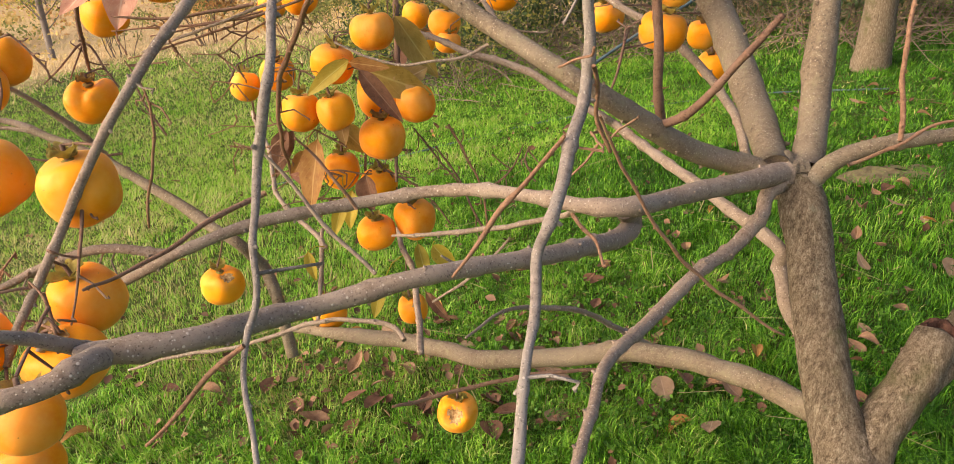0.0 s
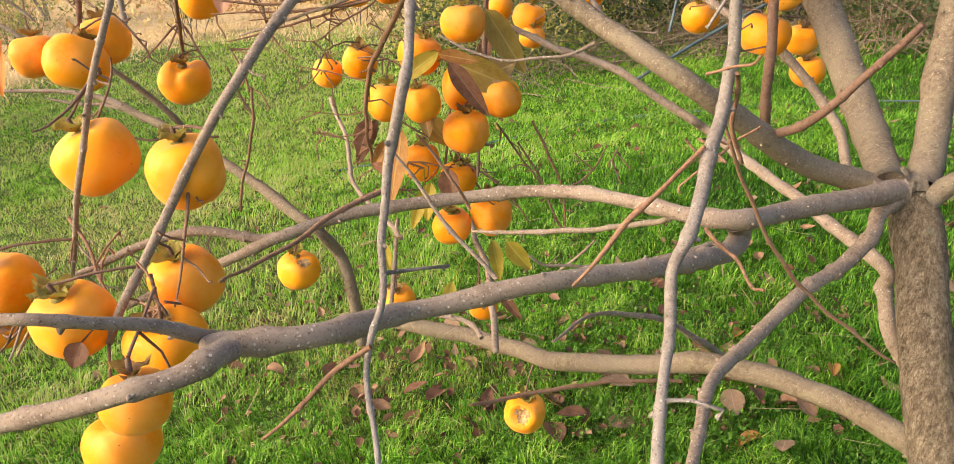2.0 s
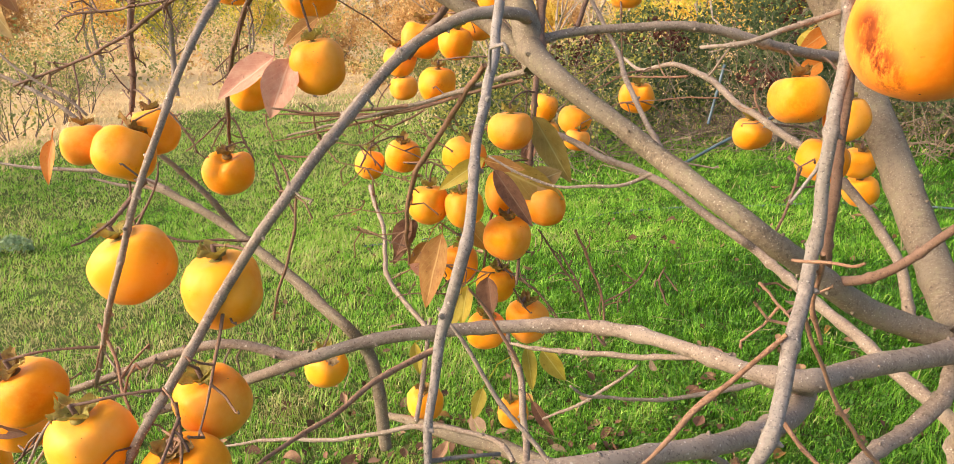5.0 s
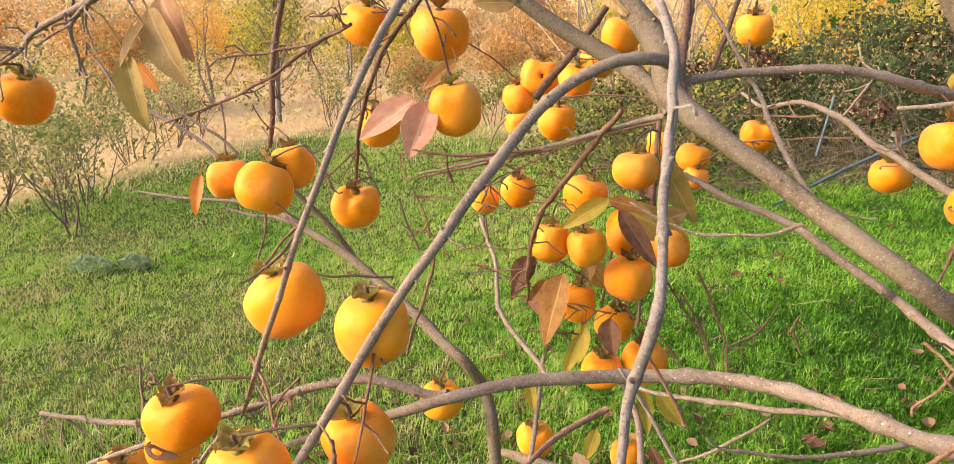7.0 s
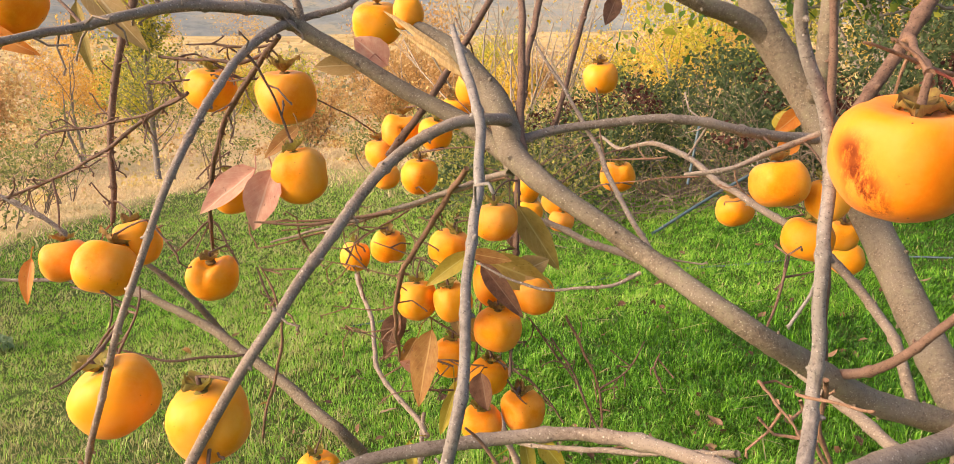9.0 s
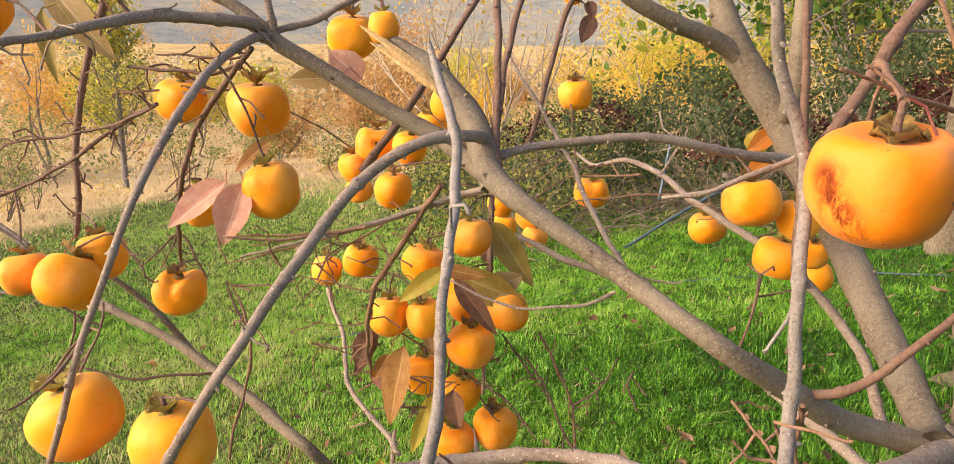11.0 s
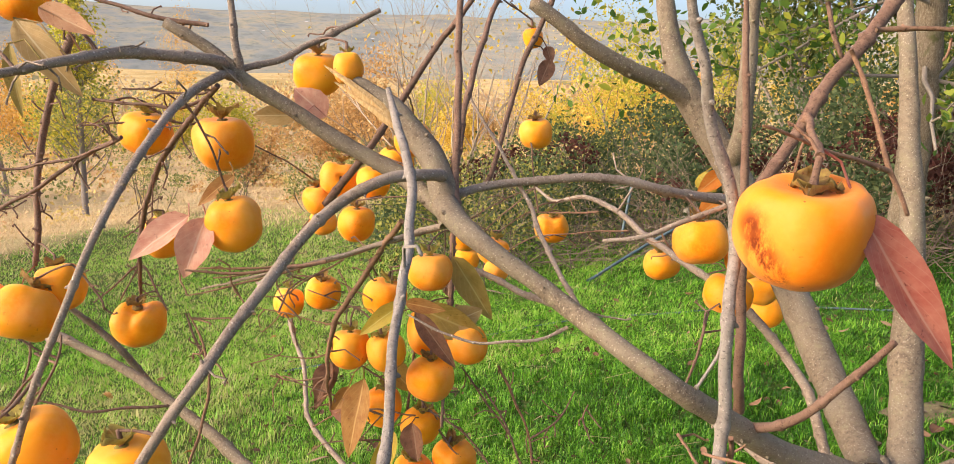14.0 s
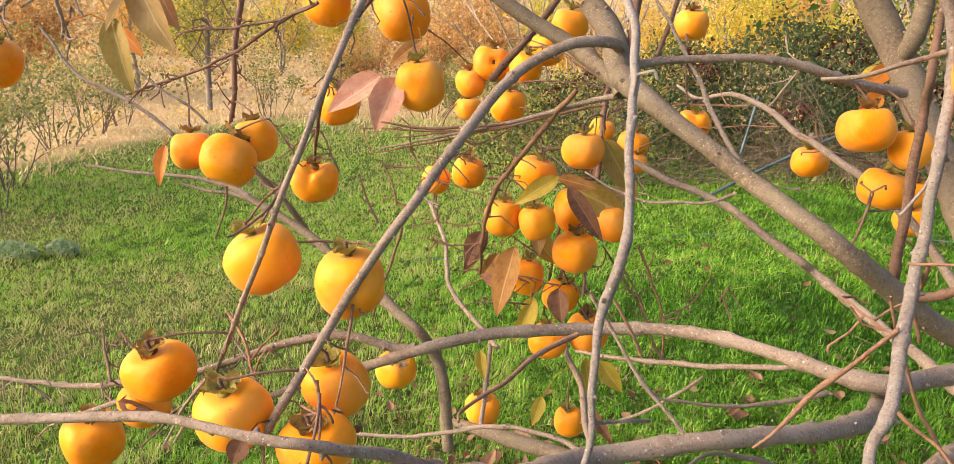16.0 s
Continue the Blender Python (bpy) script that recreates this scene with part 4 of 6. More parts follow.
limb("twig", RED_BARK, [(-0.297, 1.319, 1.180, 0.0016), (-0.382, 1.301, 1.165, 0.0013), (-0.461, 1.285, 1.153, 0.0010)], spurs=2)
limb("twig", RED_BARK, [(-0.291, 1.360, 1.173, 0.0017), (-0.344, 1.344, 1.141, 0.0013), (-0.379, 1.333, 1.119, 0.0010), (-0.423, 1.325, 1.120, 0.0010)], spurs=2)
limb("twig", RED_BARK, [(-0.424, 1.144, 1.144, 0.0009), (-0.406, 1.140, 1.114, 0.0014), (-0.397, 1.135, 1.085, 0.0017)], spurs=2)
limb("twig", DARK_BARK, [(-0.706, 1.392, 1.404, 0.0025), (-0.618, 1.405, 1.396, 0.0025), (-0.576, 1.411, 1.392, 0.0033), (-0.525, 1.424, 1.411, 0.0025)], spurs=2)
limb("twig", DARK_BARK, [(-0.631, 1.357, 1.423, 0.0013), (-0.564, 1.368, 1.419, 0.0020), (-0.519, 1.375, 1.415, 0.0020), (-0.492, 1.381, 1.425, 0.0020)], spurs=2)
limb("twig", DARK_BARK, [(-0.786, 1.472, 1.357, 0.0015), (-0.735, 1.482, 1.363, 0.0019), (-0.674, 1.493, 1.367, 0.0019), (-0.643, 1.499, 1.369, 0.0019)], spurs=2)
limb("twig", DARK_BARK, [(-0.694, 1.297, 1.158, 0.0015), (-0.651, 1.298, 1.111, 0.0018), (-0.644, 1.294, 1.092, 0.0015)], spurs=2)
limb("twig", DARK_BARK, [(-0.584, 1.416, 1.054, 0.0016), (-0.563, 1.408, 1.008, 0.0020), (-0.538, 1.404, 0.968, 0.0020)], spurs=2)
limb("twig", RED_BARK, [(-0.074, 1.601, 0.926, 0.0025), (-0.039, 1.592, 0.860, 0.0025), (-0.010, 1.581, 0.795, 0.0021), (-0.002, 1.564, 0.719, 0.0021)], spurs=2)
limb("twig", DARK_BARK, [(-0.100, 1.585, 0.889, 0.0021), (-0.060, 1.579, 0.828, 0.0021), (-0.019, 1.565, 0.741, 0.0025), (0.001, 1.563, 0.717, 0.0034)], spurs=2)
limb("twig", DARK_BARK, [(0.069, 1.621, 0.880, 0.0012), (0.038, 1.600, 0.826, 0.0017), (-0.010, 1.581, 0.795, 0.0021)], spurs=2)
limb("twig", RED_BARK, [(0.175, 1.082, 1.063, 0.0019), (0.179, 1.021, 1.076, 0.0015), (0.183, 0.955, 1.085, 0.0012), (0.178, 0.886, 1.101, 0.0011)], spurs=2)
limb("twig", DARK_BARK, [(0.224, 1.234, 1.143, 0.0017), (0.215, 1.223, 1.103, 0.0017), (0.202, 1.214, 1.070, 0.0017)], spurs=2)
limb("twig", RED_BARK, [(-0.373, 1.537, 1.007, 0.0016), (-0.416, 1.532, 1.017, 0.0012), (-0.460, 1.527, 1.029, 0.0012), (-0.504, 1.522, 1.037, 0.0009)], spurs=2)
limb("twig", RED_BARK, [(-0.489, 1.506, 0.957, 0.0009), (-0.429, 1.515, 0.950, 0.0012), (-0.381, 1.525, 0.955, 0.0016), (-0.365, 1.532, 0.975, 0.0016)], spurs=2)
limb("twig", RED_BARK, [(-0.476, 1.500, 0.918, 0.0009), (-0.433, 1.506, 0.910, 0.0012), (-0.379, 1.516, 0.916, 0.0016)], spurs=2)
limb("twig", RED_BARK, [(-0.390, 1.476, 0.839, 0.0012), (-0.338, 1.491, 0.866, 0.0016), (-0.274, 1.502, 0.867, 0.0016), (-0.210, 1.511, 0.857, 0.0016)], spurs=2)
limb("twig", RED_BARK, [(-0.413, 1.527, 0.849, 0.0012), (-0.364, 1.538, 0.861, 0.0017), (-0.322, 1.551, 0.889, 0.0017)], spurs=2)
limb("twig", DARK_BARK, [(0.090, 1.436, 0.936, 0.0011), (0.082, 1.427, 0.917, 0.0015), (0.088, 1.422, 0.898, 0.0015)], spurs=2)
limb("twig", DARK_BARK, [(-0.875, 1.079, 0.834, 0.0018), (-0.828, 1.032, 0.811, 0.0021), (-0.785, 0.990, 0.805, 0.0023)], spurs=2)
limb("twig", DARK_BARK, [(-0.735, 0.967, 0.904, 0.0019), (-0.675, 0.936, 0.887, 0.0018), (-0.621, 0.909, 0.880, 0.0017)], spurs=2)
limb("twig", RED_BARK, [(-0.534, 0.928, 0.983, 0.0024), (-0.496, 0.900, 0.965, 0.0020), (-0.452, 0.864, 0.922, 0.0015)], spurs=2)
limb("twig", RED_BARK, [(-0.345, 0.801, 0.991, 0.0019), (-0.337, 0.791, 0.958, 0.0017), (-0.335, 0.783, 0.936, 0.0013)], spurs=2)
limb("twig", RED_BARK, [(-0.347, 0.899, 1.058, 0.0021), (-0.339, 0.860, 1.014, 0.0018), (-0.332, 0.830, 0.983, 0.0013), (-0.326, 0.801, 0.956, 0.0009)], spurs=2)
limb("twig", DARK_BARK, [(-0.515, 0.847, 0.934, 0.0020), (-0.532, 0.831, 0.903, 0.0017), (-0.555, 0.816, 0.878, 0.0012), (-0.573, 0.804, 0.857, 0.0010)], spurs=2)
limb("twig", BARK, [(-0.498, 0.836, 0.950, 0.0022), (-0.523, 0.814, 0.908, 0.0017), (-0.536, 0.797, 0.872, 0.0012)])
limb("twig", BARK, [(-0.480, 0.820, 0.955, 0.0021), (-0.493, 0.805, 0.925, 0.0019), (-0.512, 0.787, 0.887, 0.0014)])
limb("twig", RED_BARK, [(0.165, 0.790, 1.200, 0.0018), (0.170, 0.806, 1.176, 0.0017), (0.170, 0.811, 1.151, 0.0018), (0.180, 0.816, 1.124, 0.0015)])
limb("twig", RED_BARK, [(0.139, 0.748, 1.207, 0.0011), (0.148, 0.724, 1.216, 0.0009), (0.160, 0.701, 1.224, 0.0009), (0.161, 0.685, 1.232, 0.0009)])
limb("twig", RED_BARK, [(0.546, 1.132, 1.035, 0.0031), (0.547, 1.153, 1.082, 0.0031), (0.553, 1.184, 1.148, 0.0031), (0.562, 1.203, 1.188, 0.0024)])
limb("twig", RED_BARK, [(0.477, 1.094, 1.018, 0.0024), (0.529, 1.108, 1.035, 0.0021), (0.579, 1.124, 1.056, 0.0018), (0.607, 1.130, 1.062, 0.0016)])
limb("twig", RED_BARK, [(0.276, 0.925, 1.477, 0.0021), (0.303, 0.929, 1.480, 0.0019), (0.334, 0.933, 1.479, 0.0017), (0.368, 0.937, 1.477, 0.0015)])
limb("twig", RED_BARK, [(0.353, 0.976, 1.477, 0.0013), (0.351, 0.974, 1.465, 0.0011), (0.347, 0.972, 1.458, 0.0009)])
limb("twig", DARK_BARK, [(0.258, 0.990, 1.507, 0.0021), (0.264, 0.986, 1.482, 0.0021), (0.272, 0.983, 1.460, 0.0019)])
limb("twig", DARK_BARK, [(-0.255, 1.515, 0.909, 0.0020), (-0.321, 1.513, 0.950, 0.0016), (-0.365, 1.510, 0.971, 0.0009)], spurs=2)
limb("twig", DARK_BARK, [(-0.263, 1.502, 0.856, 0.0020), (-0.339, 1.496, 0.887, 0.0016), (-0.404, 1.489, 0.907, 0.0012), (-0.447, 1.485, 0.922, 0.0009)], spurs=2)
limb("twig", DARK_BARK, [(-0.193, 1.535, 0.859, 0.0020), (-0.126, 1.538, 0.817, 0.0020), (-0.069, 1.532, 0.748, 0.0016)], spurs=2)
limb("twig", DARK_BARK, [(-0.226, 1.558, 0.894, 0.0021), (-0.185, 1.551, 0.829, 0.0021), (-0.149, 1.546, 0.781, 0.0016)], spurs=2)
limb("twig", DARK_BARK, [(-0.257, 1.475, 0.823, 0.0020), (-0.351, 1.459, 0.822, 0.0012), (-0.391, 1.447, 0.799, 0.0009)], spurs=2)
limb("twig", DARK_BARK, [(-0.143, 1.599, 0.920, 0.0017), (-0.101, 1.594, 0.865, 0.0021), (-0.042, 1.587, 0.789, 0.0017)], spurs=2)
limb("twig", DARK_BARK, [(-0.312, 1.487, 1.059, 0.0015), (-0.353, 1.483, 1.074, 0.0011), (-0.395, 1.479, 1.089, 0.0009)], spurs=2)
limb("twig", DARK_BARK, [(-0.241, 1.550, 0.776, 0.0025), (-0.238, 1.565, 0.842, 0.0025), (-0.232, 1.586, 0.930, 0.0025), (-0.225, 1.607, 1.018, 0.0025)], spurs=2)

limb("twig", BARK, [(0.137, 1.780, 1.197, 0.0024), (0.154, 1.770, 1.229, 0.0021), (0.174, 1.760, 1.265, 0.0018), (0.181, 1.750, 1.288, 0.0013)], spurs=1)
limb("twig", RED_BARK, [(0.215, 1.700, 1.191, 0.0015), (0.221, 1.700, 1.163, 0.0018), (0.246, 1.710, 1.129, 0.0022)], spurs=1)
limb("twig", RED_BARK, [(-0.046, 1.800, 1.186, 0.0012), (0.005, 1.790, 1.189, 0.0016), (0.053, 1.780, 1.192, 0.0019), (0.101, 1.770, 1.200, 0.0022)], spurs=1)
limb("twig", RED_BARK, [(0.011, 1.820, 1.138, 0.0010), (0.086, 1.800, 1.152, 0.0014), (0.162, 1.780, 1.160, 0.0017)], spurs=1)


def crown_of_trunk():
    """The knobbly old head where the limbs meet, and the pruning cut on the low limb."""
    bm = bmesh.new()
    bmesh.ops.create_icosphere(bm, subdivisions=5, radius=1.0)
    for v in bm.verts:
        d = v.co.normalized()
        k = 1 + 0.24 * noise.noise(d * 2.1) + 0.16 * noise.noise(d * 6.0) + 0.08 * noise.noise(d * 15)
        v.co = Vector((d.x * 0.036, d.y * 0.036, d.z * 0.030)) * k + Vector((0.436, 1.190, 0.972))
    tree_part("trunk_head", bm, OLD_BARK, "knobbly flaking bark where the limbs meet")


crown_of_trunk()


def pruning_cut(at, way, r):
    way = Vector(way).normalized()
    side = way.orthogonal().normalized()
    up = way.cross(side)
    bm = bmesh.new()
    rings = []
    for k, z in ((1.04, -0.012), (1.12, 0.0), (1.0, 0.007), (0.78, 0.004), (0.62, -0.005), (0.3, -0.007)):
        ring = []
        for s in range(24):
            a = 2 * math.pi * s / 24
            v = side * math.cos(a) + up * math.sin(a)
            n = 1 + 0.16 * noise.noise(v * 2.5 + Vector((k, 0, 0))) + 0.06 * noise.noise(v * 9)
            ring.append(bm.verts.new(Vector(at) + v * r * k * n + way * (z + 0.004 * noise.noise(v * 5 + Vector((0, k * 3, 0))))))
        rings.append(ring)
    for a, b in zip(rings, rings[1:]):
        for s in range(24):
            bm.faces.new((a[s], a[(s + 1) % 24], b[(s + 1) % 24], b[s]))
    bm.faces.new(rings[-1])
    tree_part("pruning_cut", bm, CUT, "dark weathered pruning cut with a raised rim")


def cut_wood():
    m, t, b = shader("weathered_cut", 0.9, 0.15)
    v = coords(t)
    t.links.new(ramp(t, grain(t, v, 90, 6, 0.7), (0.35, (0.035, 0.017, 0.012)), (0.6, (0.13, 0.065, 0.045)), (0.8, (0.30, 0.22, 0.16))), b.inputs["Base Color"])
    bump(t, b, grain(t, v, 140, 5), 1.0, 0.004)
    return m


CUT = cut_wood()
pruning_cut((0.609, 1.069, 0.802), (0.18, -0.55, 0.74), 0.0216)


def splinters(at, tip):
    """Long pale shards on the torn end of the broken limb."""
    at, tip = Vector(at), Vector(tip)
    d = (tip - at)
    for k, (off, f, w) in enumerate(((0.000, 1.0, 0.0075), (0.006, 0.82, 0.006), (-0.007, 0.66, 0.006), (0.003, 0.5, 0.007), (-0.004, 0.9, 0.0045))):
        bm = bmesh.new()
        s = d.normalized().orthogonal()
        u = d.normalized().cross(s)
        rings = []
        for i in range(9):
            q = i / 8
            c = at + d * f * q + s * off + u * (0.004 * math.sin(q * 3 + k))
            r = w * (1 - q) ** 0.7 * min(1.0, 0.45 + 3 * q) + 0.0006
            rings.append([bm.verts.new(c + (s * math.cos(a) * r + u * math.sin(a) * r * 0.5) * (1 + 0.3 * noise.noise(c * 60 + Vector((a, 0, k))))) for a in (0, 1.2, 2.4, 3.6, 5.0)])
        for a, b in zip(rings, rings[1:]):
            for j in range(5):
                bm.faces.new((a[j], a[(j + 1) % 5], b[(j + 1) % 5], b[j]))
        bm.faces.new(rings[-1])
        tree_part("splinter", bm, WOOD, "pale splintered wood of a snapped limb", False)


splinters((-0.180, 1.299, 1.376), (-0.298, 1.312, 1.458))


# ---- fruit ----
def nearest_limb(p, above=0.0):
    best, cost = None, 9e9
    for q, r in AXES_OF_WOOD:
        c = (q - p).length + (0.10 if q.z < p.z + above else 0.0)
        if c < cost:
            best, cost = (q, r), c
    return best


def fruit_mesh(r, tall, seed, cleft=0.0, pit=0.0, peck=None):
    """A squarish round fruit, lobed and dented; peck: (direction, reach, depth) of a hollow."""
    bm = bmesh.new()
    eaten = []
    nu, nv = 40, 26
    rings = []
    for j in range(1, nv):
        f = math.pi * j / nv
        ring = []
        for i in range(nu):
            a = 2 * math.pi * i / nu
            w = math.sin(f) ** (0.80 - 0.12 * pit) * (1.0 + 0.045 * math.cos(f))
            z = math.copysign(abs(math.cos(f)) ** 0.91, math.cos(f)) * tall
            z -= (0.15 + 0.13 * pit) * math.exp(-(f / (0.40 + 0.10 * pit)) ** 2)
            z += 0.07 * tall * math.exp(-((math.pi - f) / 0.3) ** 2)
            lobe = 1 - 0.055 * math.exp(-(math.sin(2 * a + seed) / 0.16) ** 2) * math.exp(-((f - 0.55) / 0.42) ** 2) * (0.3 + abs(math.sin(seed * 3 + a))) + 0.030 * math.cos(4 * a + seed) * math.sin(f) ** 2 * (1 + math.cos(f)) + 0.022 * math.cos(2 * a + seed * 2)
            if cleft:
                notch = cleft * math.exp(-((math.cos(a - 0.1) * w) / 0.30) ** 2)
                z -= 1.1 * notch * max(0.0, math.cos(f)) ** 0.8
                lobe -= 0.9 * notch * max(0.0, math.cos(f) + 0.35) * math.sin(f)
            v = Vector((math.cos(a) * w * lobe, math.sin(a) * w * lobe, z))
            v *= 1 + 0.075 * noise.noise(v * 1.2 + Vector((seed * 3, 0, 0))) + 0.020 * noise.noise(v * 3.2 + Vector((0, seed, 0)))
            inside = False
            if peck:
                away = (v.normalized() - Vector(peck[0]).normalized()).length + 0.10 * noise.noise(v * 5)
                inside = away < peck[1]
                v *= 1 - peck[2] * max(0.0, 1 - (away / peck[1]) ** 4) if inside else 1
            ring.append(bm.verts.new(v * r))
            if inside:
                eaten.append(ring[-1])
        rings.append(ring)
    top, low = bm.verts.new((0, 0, (tall - 0.15 - 0.13 * pit) * r)), bm.verts.new((0, 0, -tall * 0.94 * r))
    for a, b in zip(rings, rings[1:]):
        for s in range(nu):
            bm.faces.new((a[s], b[s], b[(s + 1) % nu], a[(s + 1) % nu]))
    for s in range(nu):
        bm.faces.new((rings[0][s], rings[0][(s + 1) % nu], top))
        bm.faces.new((rings[-1][(s + 1) % nu], rings[-1][s], low))
    hollow = set(eaten)
    for f in bm.faces:
        f.material_index = 1 if all(v in hollow for v in f.verts) else 0
    return bm


def calyx_lobe(r, tall, seed, k, big=1.0, pit=0.0):
    """One curled dry lobe of the calyx."""
    bm = bmesh.new()
    uv = bm.loops.layers.uv.new("uv")
    z0 = (tall - 0.14 - 0.13 * pit) * r
    a0 = k * math.pi / 2 + seed + random.uniform(-0.2, 0.2)
    lift = random.uniform(0.08, 0.50) * big
    far = random.uniform(0.36, 0.56) - 0.08 * pit
    curl = random.uniform(0.0, 0.5)
    grid = []
    for i in range(10):
        u = i / 9
        row = []
        for j in range(7):
            s = (j - 3) / 3
            wide = 0.40 * math.sin(math.pi * (0.22 + 0.72 * u)) * (1 - 0.5 * u * u)
            rad = 0.06 + far * (u - curl * 0.35 * u ** 3)
            a = a0 + s * wide / max(rad, 0.15) * (0.75 if rad < 0.3 else 1)
            z = 0.05 - 0.05 * u + lift * u * (1.3 - 0.45 * u) + 0.16 * s * s * u + 0.24 * u * noise.noise(Vector((k * 3 + u * 4, s * 2.2, seed)))
            rad += 0.12 * u * noise.noise(Vector((s * 2.2, k * 5 + seed, u * 2.5)))
            row.append(bm.verts.new((math.cos(a) * rad * r, math.sin(a) * rad * r, z0 + z * r)))
        grid.append(row)
    for i in range(9):
        for j in range(6):
            f = bm.faces.new((grid[i][j], grid[i + 1][j], grid[i + 1][j + 1], grid[i][j + 1]))
            for loop, (ii, jj) in zip(f.loops, ((i, j), (i + 1, j), (i + 1, j + 1), (i, j + 1))):
                loop[uv].uv = (jj / 6, ii / 9)
    return bm


def calyx_button(r, tall, seed, pit=0.0):
    """The woody ring in the fruit's dip from which the lobes spread."""
    bm = bmesh.new()
    z0 = (tall - 0.18 - 0.14 * pit) * r
    rings = []
    for rad, z in ((0.19, -0.03), (0.20, 0.03), (0.13, 0.065), (0.05, 0.06)):
        rings.append([bm.verts.new((math.cos(b) * rad * r, math.sin(b) * rad * r, z0 + (z + 0.015 * math.sin(3 * b + seed)) * r)) for b in [2 * math.pi * q / 12 for q in range(12)]])
    for a, b in zip(rings, rings[1:]):
        for q in range(12):
            bm.faces.new((a[q], a[(q + 1) % 12], b[(q + 1) % 12], b[q]))
    bm.faces.new(rings[-1])
    return bm


FRUITS = "persimmons on the tree"


def fruit(place, r, tall, label="ripe orange persimmon hanging from a thin twig", skin=None, cleft=0.0, tilt=None, hold=None, peck=None):
    place = Vector(place)
    seed = random.uniform(0, 6)
    tall = min(1.04, max(0.84, tall))
    top = place + Vector((0, 0, tall * r))
    q, lr = nearest_limb(top, 0.01)
    lean = (q - top)
    lean.z = 0
    if lean.length > 0.02:
        lean = lean.normalized() * 0.02
    ax = Vector((lean.x * 8 + random.uniform(-0.12, 0.12), lean.y * 8 + random.uniform(-0.16, 0.06), 1)).normalized()
    if tilt:
        ax = Vector(tilt).normalized()
    turn = Vector((0, 0, 1)).rotation_difference(ax)
    ob = thing("persimmon", place, label, "persimmon", FRUITS)
    ob.rotation_mode = "QUATERNION"
    ob.rotation_quaternion = turn
    body = part("flesh", fruit_mesh(r, tall, seed, cleft, 1.0 if skin else 0.0, peck), skin or FLESH, ob)
    if peck:
        body.data.materials.append(PECKED if peck[1] > 0.3 else CUT)
    dip = 1.0 if skin else 0.0
    dry = CALYX if skin else random.choice((CALYX, GREEN_CALYX, GREEN_CALYX))
    calyx = part("calyx", calyx_button(r, tall, seed, dip), dry, ob, "withered brown-green four-lobed calyx")
    for k in range(4):
        part("lobe", calyx_lobe(r, tall, seed, k, 0.35 if skin else 1.0, dip), dry, calyx)
    stem_top = Vector((0, 0, (tall - 0.05) * r + 0.014))
    bm = bmesh.new()
    tube(bm, [(Vector((0, 0, (tall - 0.26) * r)), 0.0036), (Vector((0, 0, (tall - 0.05) * r)), 0.0026), (stem_top, 0.0024)], 8)
    part("stalk", bm, DARK_BARK, ob)
    end = place + turn @ stem_top
    q, lr = nearest_limb(end, 0.0)
    if hold:
        q = Vector(hold)
    thick = 1.9 if hold else 1.0
    gap = (q - end).length
    if gap > 0.004:
        sag = Vector((random.uniform(-0.1, 0.1), random.uniform(-0.1, 0.1), 0.09)) * gap
        if hold:
            sag = sag * 0.0
        a = end.lerp(q, 0.33) + sag * (0.5 if q.z > end.z else 1.0)
        b = end.lerp(q, 0.72) + sag * 0.6
        limb("twig", RED_BARK if hold else DARK_BARK, [(*end, 0.0017 * thick), (*a, 0.0015 * thick), (*b, 0.0016 * thick), (*q, 0.0021 * thick)], spurs=1 if gap > 0.10 else 0, keep=False)
    return ob


fruit((-0.497, 0.951, 1.051), 0.0454, 0.88, tilt=(-0.35, -0.25, 1))
fruit((-0.363, 0.915, 1.054), 0.0393, 1.00, tilt=(-0.05, -0.15, 1))
fruit((-0.831, 1.275, 1.095), 0.0382, 0.89)
fruit((-0.758, 1.272, 1.087), 0.0465, 0.93, tilt=(0.1, 0.5, 1))
fruit((-0.744, 1.334, 1.111), 0.0377, 1.08)
fruit((-0.693, 1.454, 1.019), 0.0458, 0.82, "orange persimmon deeply cleft into two lobes", cleft=0.18, tilt=(0.12, -0.25, 1))
fruit((-0.512, 1.437, 1.338), 0.0486, 0.91)
fruit((-0.405, 1.242, 1.244), 0.0366, 1.10)
fruit((-0.692, 1.552, 1.154), 0.0426, 0.92)
fruit((-0.697, 1.519, 1.345), 0.0434, 0.92)
fruit((-0.458, 1.851, 1.235), 0.0434, 0.94, "orange persimmon with a small dark peck hole", cleft=0.08, tilt=(0.1, 0.1, 1), peck=((0.35, -1.0, 0.12), 0.21, 0.28))
fruit((-0.500, 1.836, 1.190), 0.0355, 0.93)
fruit((-0.369, 1.809, 1.236), 0.0355, 0.96)
fruit((-0.389, 1.750, 1.156), 0.0384, 0.97)
fruit((-0.550, 2.002, 1.108), 0.0323, 0.91)
fruit((-0.270, 1.747, 1.332), 0.0384, 0.90)
fruit((-0.338, 1.882, 1.273), 0.0384, 0.93)
fruit((-0.402, 1.575, 1.453), 0.0430, 0.88)
fruit((-0.269, 1.329, 1.456), 0.0217, 1.19)
fruit((-0.032, 1.835, 1.346), 0.0343, 0.93)
